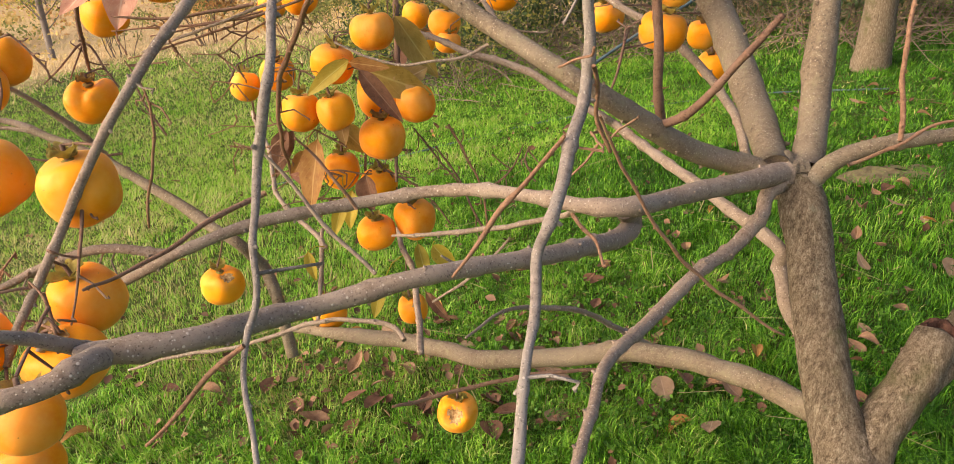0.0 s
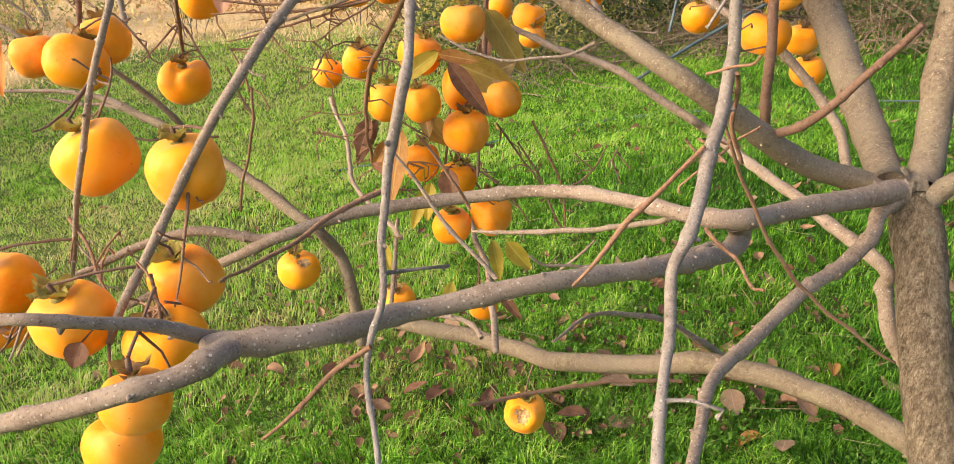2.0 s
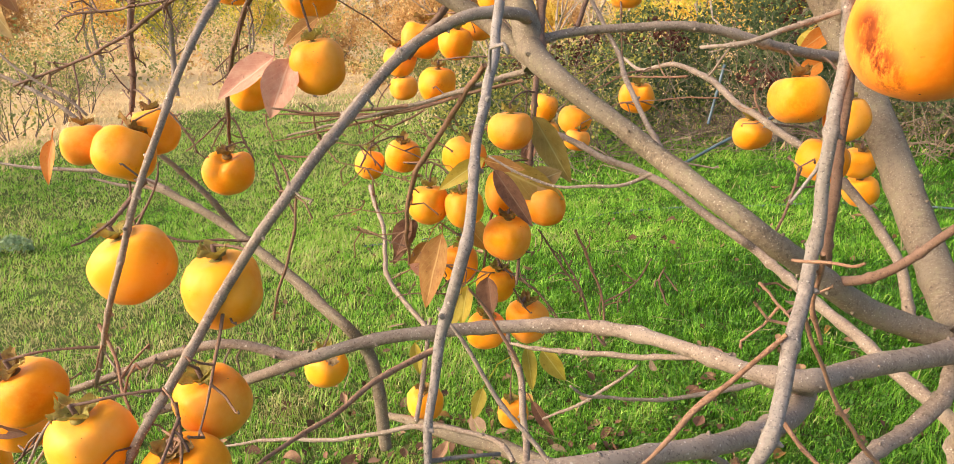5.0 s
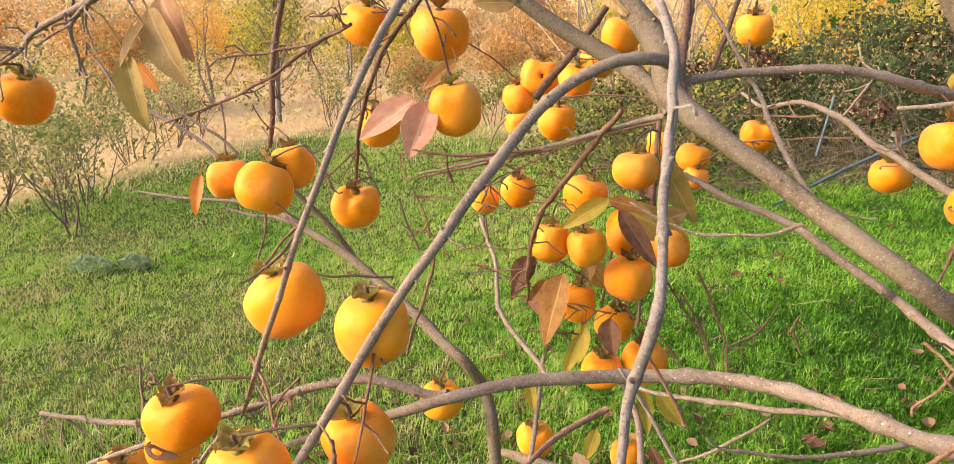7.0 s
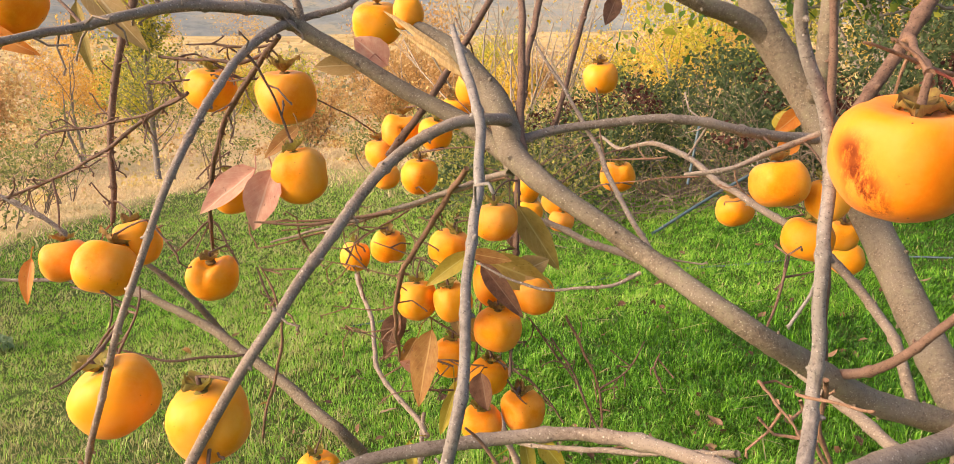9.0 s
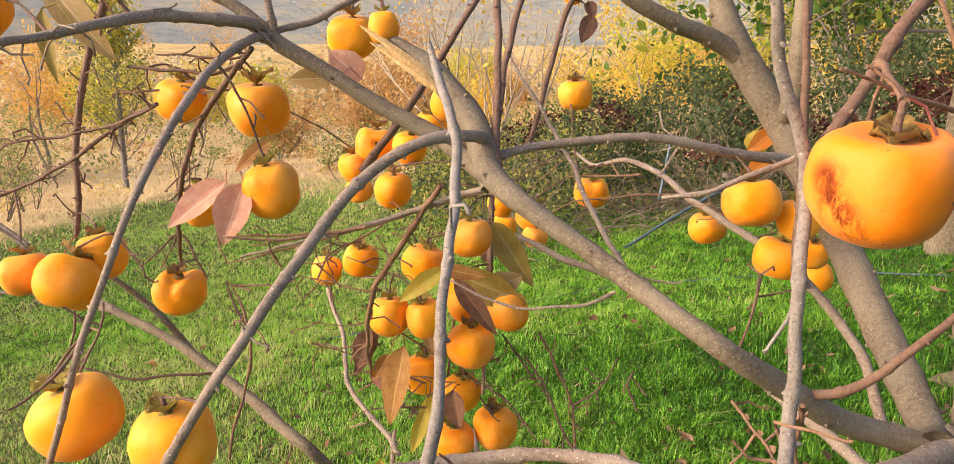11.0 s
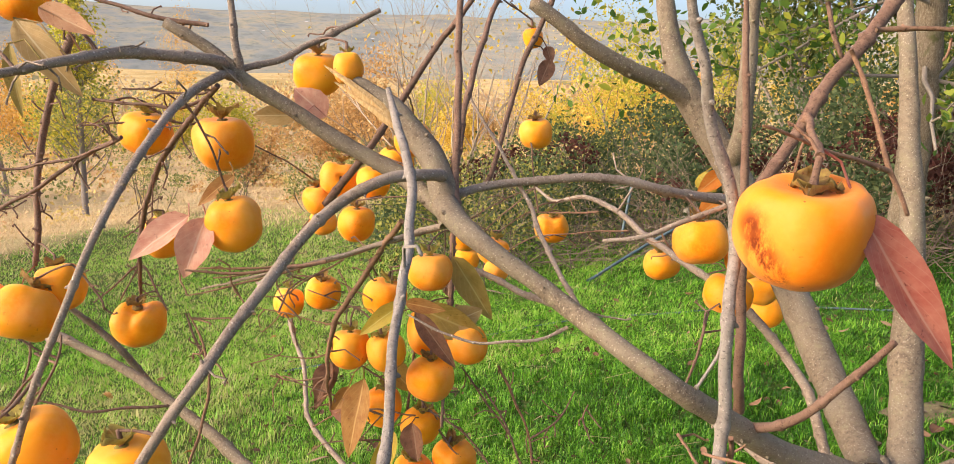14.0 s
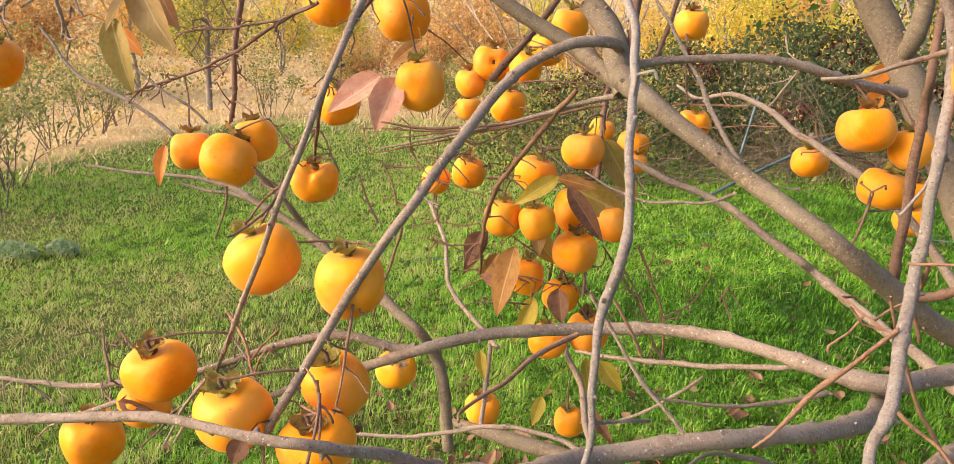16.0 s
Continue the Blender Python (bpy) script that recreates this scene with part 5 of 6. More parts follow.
fruit((0.002, 2.012, 1.119), 0.0406, 0.86, "lobed orange persimmon with dark scuffs", cleft=0.13, tilt=(0.0, -0.15, 1))
fruit((-0.035, 1.696, 1.526), 0.0184, 1.24)
fruit((0.242, 1.415, 1.215), 0.0411, 0.85)
fruit((0.229, 1.764, 1.100), 0.0364, 0.84)
fruit((0.310, 1.529, 1.106), 0.0404, 0.80)
fruit((0.312, 1.439, 1.188), 0.0304, 1.06)
fruit((0.411, 1.720, 1.067), 0.0289, 0.96)
fruit((0.478, 1.928, 0.966), 0.0372, 0.79)
fruit((0.210, 0.832, 1.338), 0.0435, 0.92, "large orange persimmon with a brown scarred cheek on a stout twig", SCARRED, 0.0, (0.04, -0.24, 1), (0.250, 0.985, 1.412))
fruit((-0.193, 1.547, 1.114), 0.0385, 0.91)
fruit((-0.288, 1.593, 1.049), 0.0395, 0.94)
fruit((-0.323, 1.489, 0.983), 0.0338, 1.13)
fruit((-0.257, 1.481, 0.986), 0.0333, 1.00)
fruit((-0.203, 1.587, 0.990), 0.0428, 1.03)
fruit((-0.126, 1.560, 0.979), 0.0347, 1.20)
fruit((-0.188, 1.526, 0.924), 0.0414, 0.97)
fruit((-0.285, 1.561, 0.848), 0.0362, 1.10)
fruit((-0.211, 1.552, 0.821), 0.0358, 0.93)
fruit((-0.232, 1.578, 0.708), 0.0407, 0.84)
fruit((-0.155, 1.603, 0.729), 0.0419, 1.03)
fruit((-0.221, 2.106, 1.066), 0.0335, 1.18)
fruit((-0.131, 1.982, 1.062), 0.0367, 0.92)
fruit((-0.233, 2.248, 0.977), 0.0348, 0.90)
fruit((-0.120, 1.954, 1.023), 0.0294, 0.81)
fruit((-0.492, 1.829, 0.983), 0.0399, 0.90)
fruit((-0.574, 1.833, 0.955), 0.0338, 1.04)
fruit((-0.515, 1.448, 0.650), 0.0407, 0.91, "orange persimmon with a pecked pale shoulder", tilt=(0.0, -0.1, 1), peck=((0.7, -0.40, 1.0), 0.40, 0.14))
fruit((-0.375, 1.633, 0.486), 0.0394, 0.97)
fruit((-0.174, 1.598, 0.519), 0.0321, 1.36, "slender orange persimmon low on the tree", cleft=0.0)
fruit((-0.366, 0.884, 0.939), 0.0383, 0.95, tilt=(-0.12, -0.30, 1))
fruit((-0.600, 0.878, 0.914), 0.0417, 0.78, tilt=(-0.12, -0.30, 1))
fruit((-0.664, 0.920, 0.830), 0.0341, 0.75)
fruit((-0.448, 0.805, 0.928), 0.0409, 0.92, tilt=(-0.12, -0.30, 1))
fruit((-0.353, 0.813, 0.906), 0.0400, 0.77, tilt=(-0.12, -0.30, 1))
fruit((-0.776, 0.939, 0.739), 0.0418, 1.00)
fruit((-0.293, 0.681, 0.939), 0.0303, 0.83)
fruit((-0.374, 0.744, 0.828), 0.0355, 0.93)
fruit((-0.055, 1.391, 0.408), 0.0393, 1.00, "pecked orange persimmon hanging low over the grass", tilt=(0.05, -0.1, 1), peck=((-0.12, -1.0, 0.52), 0.55, 0.42))
fruit((-0.939, 1.006, 1.253), 0.0385, 0.88, tilt=(0.25, -0.1, 1))
fruit((-0.644, 1.181, 1.530), 0.0320, 0.95)
fruit((-0.792, 1.092, 1.473), 0.0425, 0.89)
fruit((-0.704, 1.114, 1.473), 0.0409, 0.94)


# ---- leaves still on the tree ----
def leaf_mesh(length, width, fold, curl, seed, nu=11, nv=7):
    """A pointed oval leaf along +y, folded on its midrib and curled, with its uv."""
    bm = bmesh.new()
    uv = bm.loops.layers.uv.new("uv")
    grid = []
    for i in range(nu):
        t = i / (nu - 1)
        w = width * 0.5 * (math.sin(math.pi * t ** 0.78) ** 0.8) * (1 - 0.15 * t) + 0.0004
        row = []
        for j in range(nv):
            s = (j - (nv - 1) / 2) / ((nv - 1) / 2)
            z = fold * abs(s) * w + curl * length * (t - 0.3) ** 2 + 0.05 * width * noise.noise(Vector((t * 4 + seed, s * 2, seed)))
            edge = 1 + 0.06 * noise.noise(Vector((t * 9, s, seed * 2)))
            row.append(bm.verts.new((s * w * edge * math.cos(fold * 0.6), t * length, z)))
        grid.append(row)
    for i in range(nu - 1):
        for j in range(nv - 1):
            f = bm.faces.new((grid[i][j], grid[i][j + 1], grid[i + 1][j + 1], grid[i + 1][j]))
            for loop, (ii, jj) in zip(f.loops, ((i, j), (i, j + 1), (i + 1, j + 1), (i + 1, j))):
                loop[uv].uv = (jj / (nv - 1), ii / (nu - 1))
    return bm


def leaf(base, tip, width, material):
    base, tip = Vector(base), Vector(tip)
    y = (tip - base)
    length = y.length
    y.normalize()
    face = Vector((random.uniform(-0.35, 0.35), -1.0, random.uniform(0.1, 0.6)))
    z = (face - y * face.dot(y)).normalized()
    x = y.cross(z)
    turn = Matrix((x, y, z)).transposed().to_4x4()
    seed = random.uniform(0, 9)
    bm = leaf_mesh(length, width, random.uniform(0.25, 0.6), random.uniform(-0.25, 0.1), seed)
    bmesh.ops.transform(bm, matrix=Matrix.Translation(base) @ turn, verts=bm.verts)
    q, r = nearest_limb(base, 0.0)
    if (q - base).length > 0.10:
        q = base + (q - base).normalized() * 0.02
    mid = base.lerp(q, 0.5) + Vector((0, 0, 0.2 * (q - base).length))
    tube(bm, [(base, 0.0010), (mid, 0.0010), (q, 0.0013)], 5)
    tree_part("leaf", bm, material)


leaf((-0.460, 1.224, 1.255), (-0.531, 1.194, 1.196), 0.0503, PINK_LEAF)
leaf((-0.433, 1.219, 1.255), (-0.456, 1.192, 1.177), 0.0530, PINK_LEAF)
leaf((-0.413, 1.265, 1.307), (-0.458, 1.243, 1.267), 0.0248, RUST_LEAF)
leaf((-0.327, 1.401, 1.385), (-0.376, 1.396, 1.427), 0.0510, PINK_LEAF)
leaf((-0.362, 1.374, 1.387), (-0.426, 1.358, 1.386), 0.0358, TAN_LEAF)
leaf((-0.614, 1.128, 1.502), (-0.532, 1.118, 1.415), 0.0413, TAN_LEAF)
leaf((-0.618, 1.121, 1.472), (-0.596, 1.101, 1.388), 0.0199, OLIVE_LEAF)
leaf((-0.586, 1.136, 1.515), (-0.514, 1.136, 1.483), 0.0328, PINKTAN_LEAF)
leaf((-0.163, 1.601, 1.132), (-0.086, 1.584, 1.020), 0.0547, OLIVE_LEAF)
leaf((-0.205, 1.474, 1.061), (-0.132, 1.462, 0.971), 0.0364, BROWN_LEAF)
leaf((-0.222, 1.475, 1.077), (-0.295, 1.446, 1.025), 0.0344, YELLOW_LEAF)
leaf((-0.229, 1.503, 1.068), (-0.158, 1.507, 1.056), 0.0269, RUST_LEAF)
leaf((-0.291, 1.464, 0.940), (-0.310, 1.427, 0.811), 0.0580, RUST_LEAF)
leaf((-0.165, 1.554, 1.015), (-0.102, 1.566, 1.044), 0.0538, TAN_LEAF)
leaf((-0.250, 1.448, 0.837), (-0.271, 1.423, 0.764), 0.0269, YELLOW_LEAF)
leaf((-0.263, 1.544, 0.813), (-0.269, 1.522, 0.739), 0.0403, YELLOW_LEAF)
leaf((-0.847, 1.225, 1.112), (-0.847, 1.198, 1.048), 0.0258, ORANGE_LEAF)
leaf((0.239, 0.819, 1.354), (0.304, 0.803, 1.254), 0.0374, RED_LEAF)
leaf((0.006, 1.499, 1.479), (-0.010, 1.482, 1.437), 0.0278, BROWN_LEAF)
leaf((-0.001, 1.503, 1.499), (0.008, 1.493, 1.472), 0.0204, BROWN_LEAF)
leaf((-0.154, 1.605, 0.671), (-0.132, 1.575, 0.589), 0.0323, YELLOW_LEAF)
leaf((-0.124, 1.611, 0.665), (-0.071, 1.597, 0.609), 0.0422, YELLOW_LEAF)
leaf((-0.230, 1.556, 0.590), (-0.241, 1.527, 0.534), 0.0298, YELLOW_LEAF)
leaf((-0.357, 1.509, 0.695), (-0.340, 1.488, 0.641), 0.0264, YELLOW_LEAF)
leaf((0.300, 1.600, 1.300), (0.258, 1.574, 1.268), 0.0330, ORANGE_LEAF)
leaf((0.262, 1.612, 1.292), (0.290, 1.590, 1.268), 0.0380, YELLOW_LEAF)
leaf((0.305, 1.640, 1.248), (0.268, 1.620, 1.222), 0.0340, ORANGE_LEAF)
leaf((-0.214, 1.552, 1.044), (-0.094, 1.557, 0.997), 0.0668, OLIVE_LEAF)
leaf((-0.266, 1.517, 1.020), (-0.250, 1.492, 0.919), 0.0488, TAN_LEAF)
leaf((-0.316, 1.492, 0.850), (-0.358, 1.483, 0.868), 0.0280, PINK_LEAF)
leaf((-0.376, 1.542, 0.935), (-0.398, 1.518, 0.867), 0.0444, BROWN_LEAF)
leaf((-0.196, 1.417, 0.890), (-0.182, 1.401, 0.830), 0.0457, BROWN_LEAF)
leaf((-0.275, 1.550, 0.940), (-0.223, 1.542, 0.889), 0.0485, OLIVE_LEAF)
leaf((-0.723, 1.082, 1.445), (-0.653, 1.087, 1.410), 0.0262, ORANGE_LEAF)
leaf((-0.645, 0.940, 1.375), (-0.592, 0.927, 1.292), 0.0520, TAN_LEAF)
leaf((-0.646, 0.934, 1.357), (-0.661, 0.908, 1.313), 0.0199, TAN_LEAF)
leaf((-0.661, 0.918, 1.328), (-0.627, 0.899, 1.247), 0.0360, OLIVE_LEAF)
leaf((-0.663, 0.935, 1.314), (-0.632, 0.932, 1.286), 0.0204, ORANGE_LEAF)
leaf((-0.649, 0.965, 1.389), (-0.600, 0.950, 1.318), 0.0460, PINKTAN_LEAF)
leaf((-0.569, 1.313, 1.234), (-0.557, 1.300, 1.202), 0.0199, BROWN_LEAF)
leaf((-0.677, 0.888, 0.848), (-0.630, 0.893, 0.841), 0.0205, BROWN_LEAF)
leaf((-0.369, 0.819, 0.938), (-0.355, 0.807, 0.910), 0.0282, BROWN_LEAF)
leaf((-0.412, 0.768, 0.928), (-0.418, 0.754, 0.906), 0.0248, BROWN_LEAF)
leaf((-0.368, 1.553, 0.932), (-0.406, 1.522, 0.846), 0.0335, BROWN_LEAF)
leaf((-0.330, 1.502, 0.908), (-0.357, 1.481, 0.857), 0.0280, RUST_LEAF)
leaf((-0.121, 1.492, 0.618), (-0.072, 1.468, 0.564), 0.0240, BROWN_LEAF)
leaf((-0.211, 1.822, 0.993), (-0.202, 1.840, 1.050), 0.0345, BROWN_LEAF)
leaf((-0.837, 1.350, 1.082), (-0.824, 1.350, 1.098), 0.0159, RED_LEAF)


# ---- shrubs, trees and hedge behind ----
def twiggy(bm, p, d, length, r, depth, seed, tips, droop=0.0):
    """A forking bare branch; collects the places of its outer shoots."""
    n = 4
    path = [(p.copy(), r)]
    for i in range(n):
        d = (d + Vector((random.uniform(-0.28, 0.28), random.uniform(-0.28, 0.28), random.uniform(-0.12, 0.22) - droop))).normalized()
        p = p + d * length / n
        path.append((p.copy(), r * (1 - 0.55 * (i + 1) / n)))
        if depth < 2:
            tips.append(p.copy())
    tube(bm, path, 6 if r > 0.02 else 4)
    if depth > 0:
        for _ in range(random.choice((2, 3))):
            q, rr = path[random.choice((1, 2, 3, 4))]
            e = (d + Vector((random.uniform(-0.9, 0.9), random.uniform(-0.9, 0.9), random.uniform(-0.1, 0.6)))).normalized()
            twiggy(bm, q, e, length * random.uniform(0.5, 0.8), rr * 0.65, depth - 1, seed, tips, droop)


def foliage(name, tips, per, size, scatter, material, parent, rng, label=""):
    c = np.repeat(np.array([tuple(q) for q in tips]), per, axis=0)
    c = c + rng.normal(size=c.shape) * scatter
    tint = rng.random(len(c))
    ob = new(name, arrays(name, leaf_cards(c, size, rng), LEAF_FACES if size < 0.046 else FAR_FACES, tint, material))
    ob.parent = parent
    return tagged(ob, label)


def autumn(name, a, b, c):
    return tinted(name, ((0.0, a), (0.5, b), (1.0, c)), 0.65, 0.45)


YELLOW = autumn("yellow_foliage", (0.55, 0.36, 0.04), (0.74, 0.52, 0.08), (0.84, 0.64, 0.16))
OCHRE = autumn("ochre_foliage", (0.52, 0.26, 0.04), (0.68, 0.40, 0.09), (0.76, 0.50, 0.16))
RUSTY = autumn("russet_foliage", (0.40, 0.22, 0.08), (0.57, 0.35, 0.14), (0.67, 0.45, 0.20))
GREENISH = autumn("dull_green_foliage", (0.13, 0.16, 0.05), (0.24, 0.27, 0.09), (0.42, 0.38, 0.13))
# Paler, less saturated foliage: the haze is mixed into these four colours.
HAZED_GOLD = autumn("hazed_golden_foliage", (0.52, 0.38, 0.13), (0.64, 0.49, 0.19), (0.73, 0.58, 0.28))
HAZED_RUSSET = autumn("hazed_russet_foliage", (0.46, 0.30, 0.16), (0.58, 0.39, 0.22), (0.66, 0.47, 0.29))
HAZED_BEIGE = autumn("hazed_beige_scrub", (0.46, 0.35, 0.22), (0.58, 0.46, 0.31), (0.66, 0.55, 0.39))
HAZED_OLIVE = autumn("hazed_olive_foliage", (0.24, 0.24, 0.13), (0.34, 0.32, 0.18), (0.46, 0.42, 0.25))
LIME = autumn("yellow_green_foliage", (0.30, 0.32, 0.03), (0.52, 0.47, 0.06), (0.70, 0.57, 0.10))
FRESH = autumn("fresh_green_foliage", (0.045, 0.10, 0.015), (0.11, 0.20, 0.03), (0.40, 0.40, 0.05))
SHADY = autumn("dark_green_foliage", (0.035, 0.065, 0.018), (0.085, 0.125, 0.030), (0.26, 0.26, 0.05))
HEDGE = autumn("hedge_foliage", (0.042, 0.072, 0.030), (0.085, 0.125, 0.052), (0.145, 0.175, 0.070))
HEDGE_GOLD = autumn("yellowing_hedge_foliage", (0.17, 0.20, 0.04), (0.32, 0.32, 0.07), (0.48, 0.43, 0.11))
MAROON = autumn("maroon_foliage", (0.05, 0.016, 0.014), (0.10, 0.035, 0.028), (0.16, 0.07, 0.05))
BROWN_TWIG = bark("brown_twig_bark", (0.085, 0.058, 0.044), (0.19, 0.14, 0.105), (0.25, 0.2, 0.16), 30, 0.1)
PALE_TWIG = bark("pale_twig_bark", (0.26, 0.19, 0.13), (0.46, 0.36, 0.27), (0.5, 0.42, 0.34), 30, 0.1)
GREY_TWIG = bark("grey_twig_bark", (0.14, 0.11, 0.09), (0.27, 0.22, 0.18), (0.3, 0.26, 0.22), 30, 0.1)


def small_tree(name, x, y, tall, wide, material, label, leaves=9, size=0.06, stems=1, depth=3, thick=0.035, scatter=0.10, category="tree", group="", sparse=1.0, wood=None):
    z = height(x, y)
    ob = thing(name, (x, y, z), label, category, group)
    tips = []
    seeded = random.uniform(0, 99)
    for s in range(stems):
        bm = bmesh.new()
        a = random.uniform(0, 6.28)
        lean = wide / tall * (0.25 if stems == 1 else 0.55)
        d = Vector((math.cos(a) * lean, math.sin(a) * lean, 1)).normalized()
        base = Vector((math.cos(a), math.sin(a), 0)) * (0.02 * stems if stems > 1 else 0)
        base.z = -0.03
        twiggy(bm, base, d, tall * random.uniform(0.42, 0.55), thick * random.uniform(0.7, 1.0), depth, seeded, tips)
        part("trunk" if stems == 1 else "stem", bm, wood or GREY_TWIG, ob)
    if leaves:
        keep = [q for q in tips if random.random() < sparse and q.z > tall * 0.15]
        r2 = np.random.default_rng(int(abs(x * 100) + y * 10))
        foliage("crown", keep, leaves, size, scatter, material, ob, r2)
    return ob


SHRUBS = "shrubs below the lawn"
FAR = "autumn trees down the slope"
# bare shrubs with a few leaves at the edge of the lawn
for x, y, h, w, lv in ((-4.85, 4.25, 1.35, 0.9, 3), (-5.5, 4.9, 1.3, 0.9, 3), (-6.3, 4.6, 1.25, 0.9, 3), (-7.0, 5.9, 1.5, 1.1, 3), (-6.3, 10.6, 1.5, 1.2, 3), (-4.9, 10.7, 1.3, 1.0, 3), (-7.6, 8.2, 1.5, 1.2, 3), (-3.4, 9.8, 0.9, 0.9, 6), (-2.5, 9.2, 1.0, 1.0, 6), (-7.0, 7.1, 1.2, 1.0, 3), (-8.3, 9.6, 1.5, 1.2, 3)):
    small_tree("shrub", x, y, h, w, GREENISH, "thin shrub with bare stems and sparse dull green leaves", lv, 0.034, 8, 3, 0.009, 0.05, "shrub", SHRUBS, 0.6, BROWN_TWIG)
# leafless young tree behind the snapped limb
small_tree("bare_tree", -1.15, 8.2, 4.0, 3.6, YELLOW, "almost leafless tree with pale branches beyond the lawn", 1, 0.045, 13, 5, 0.020, 0.04, "tree", "", 0.10, PALE_TWIG)
# slender green tree
def slender(x, y, tall):
    z = height(x, y)
    ob = thing("slender_tree", (x, y, z), "tall slender tree with green and yellow leaves", "tree")
    bm = bmesh.new()
    tube(bm, [(Vector((0, 0, -0.05)), 0.06), (Vector((0.05, 0, tall * 0.5)), 0.04), (Vector((0, 0, tall)), 0.012)], 8)
    tips = []
    for i in range(46):
        q = 0.12 + 0.88 * i / 45
        a = i * 2.4
        d = Vector((math.cos(a), math.sin(a), 0.9)).normalized()
        twiggy(bm, Vector((0.02, 0, tall * q)), d, tall * 0.26 * (1.15 - q), 0.012, 1, 0, tips)
    part("trunk", bm, GREY_TWIG, ob)
    r2 = np.random.default_rng(5)
    foliage("crown", [q for q in tips if q.z < tall * 0.72], 9, 0.055, 0.08, GREENISH, ob, r2)
    foliage("crown", [q for q in tips if q.z < tall * 0.72], 4, 0.055, 0.10, LIME, ob, r2, "yellowing lower leaves")
    foliage("crown", [q for q in tips if q.z >= tall * 0.6], 10, 0.06, 0.07, LIME, ob, r2, "yellowing upper leaves")


slender(-8.6, 12.2, 3.9)
# autumn trees and thickets down the slope
for i in range(34):
    a = radians(random.uniform(-64, 34))
    d = 14.5 + 34 * (i / 33) ** 1.1 + random.uniform(-1.5, 1.5)
    x, y = math.sin(a) * d, math.cos(a) * d
    if a > radians(-2) and d < 15:
        continue
    h = random.uniform(1.3, 2.6) * (0.8 + d / 42)
    m = random.choice((YELLOW, OCHRE, YELLOW, RUSTY, RUSTY, LIME, GREENISH))
    small_tree("autumn_tree", x, y, h, h * 0.9, m, "bushy autumn tree in yellow and russet leaf", 15, 0.034 + d * 0.0022, 3, 3, 0.03, 0.14 + d * 0.005, "tree", FAR)
for x, y, h, m in ((-11.8, 14.2, 3.4, OCHRE), (-12.6, 21.5, 4.6, OCHRE), (0.95, 13.2, 3.0, LIME), (2.1, 13.8, 3.4, LIME), (3.4, 15.5, 3.6, GREENISH), (-0.6, 16.5, 2.4, YELLOW), (6.2, 14.0, 4.4, GREENISH)):
    small_tree("autumn_tree", x, y, h, h * 0.8, m, "broad autumn tree with yellow leaves", 20, 0.050, 2, 3, 0.05, 0.16, "tree", FAR)


# far woods, too many to count
def woods():
    r2 = np.random.default_rng(21)
    n = 800
    a = np.radians(r2.uniform(-80, 60, n))
    d = 45 + 250 * r2.random(n) ** 1.3
    cx, cy = np.sin(a) * d, np.cos(a) * d
    cz = np.array([height(x, y) for x, y in zip(cx, cy)])
    h = r2.uniform(2.0, 5.0, n) * (0.7 + d / 160)
    k = 120
    u = r2.normal(size=(n, k, 3))
    u /= np.linalg.norm(u, axis=2)[:, :, None]
    u *= r2.random((n, k, 1)) ** 0.33
    c = np.stack([cx, cy, cz + h * 0.5], 1)[:, None, :] + u * np.stack([h * 0.55, h * 0.55, h * 0.55], 1)[:, None, :]
    c = c.reshape(-1, 3)
    size = np.repeat(0.16 + d * 0.0034, k)
    cards = leaf_cards(c, size, r2, ratio=0.7)
    kind = np.repeat(r2.integers(0, 4, n), k)
    for i, m in enumerate((HAZED_GOLD, HAZED_RUSSET, HAZED_BEIGE, HAZED_OLIVE)):
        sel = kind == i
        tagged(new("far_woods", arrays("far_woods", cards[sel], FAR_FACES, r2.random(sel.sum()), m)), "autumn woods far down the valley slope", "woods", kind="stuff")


woods()


# low scrub all over the field, too much to count
def scrub():
    r2 = np.random.default_rng(23)
    n = 950
    a = np.radians(r2.uniform(-72, 30, n))
    d = 10.5 + 50 * r2.random(n) ** 0.9
    cx, cy = np.sin(a) * d, np.cos(a) * d
    ok = (cy + 0.45 * cx > 9.4) | (cx < -7.4)
    cx, cy, d = cx[ok], cy[ok], d[ok]
    n = len(cx)
    cz = np.array([height(x, y) for x, y in zip(cx, cy)])
    h = r2.uniform(0.2, 0.75, n) * (0.45 + d / 36)
    k = 80
    u = r2.normal(size=(n, k, 3)) * np.array([0.6, 0.6, 0.30])
    c = np.stack([cx, cy, cz + h * 0.45], 1)[:, None, :] + u * h[:, None, None]
    c[:, :, 2] = np.maximum(c[:, :, 2], cz[:, None] + 0.02)
    cards = leaf_cards(c.reshape(-1, 3), np.repeat(0.030 + d * 0.0024, k), r2, ratio=0.6)
    kind = np.repeat(r2.integers(0, 5, n), k)
    for i, m in enumerate((RUSTY, GREENISH, HAZED_GOLD, HAZED_RUSSET, HAZED_GOLD)):
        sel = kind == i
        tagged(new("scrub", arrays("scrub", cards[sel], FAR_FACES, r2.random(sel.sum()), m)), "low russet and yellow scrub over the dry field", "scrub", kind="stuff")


scrub()


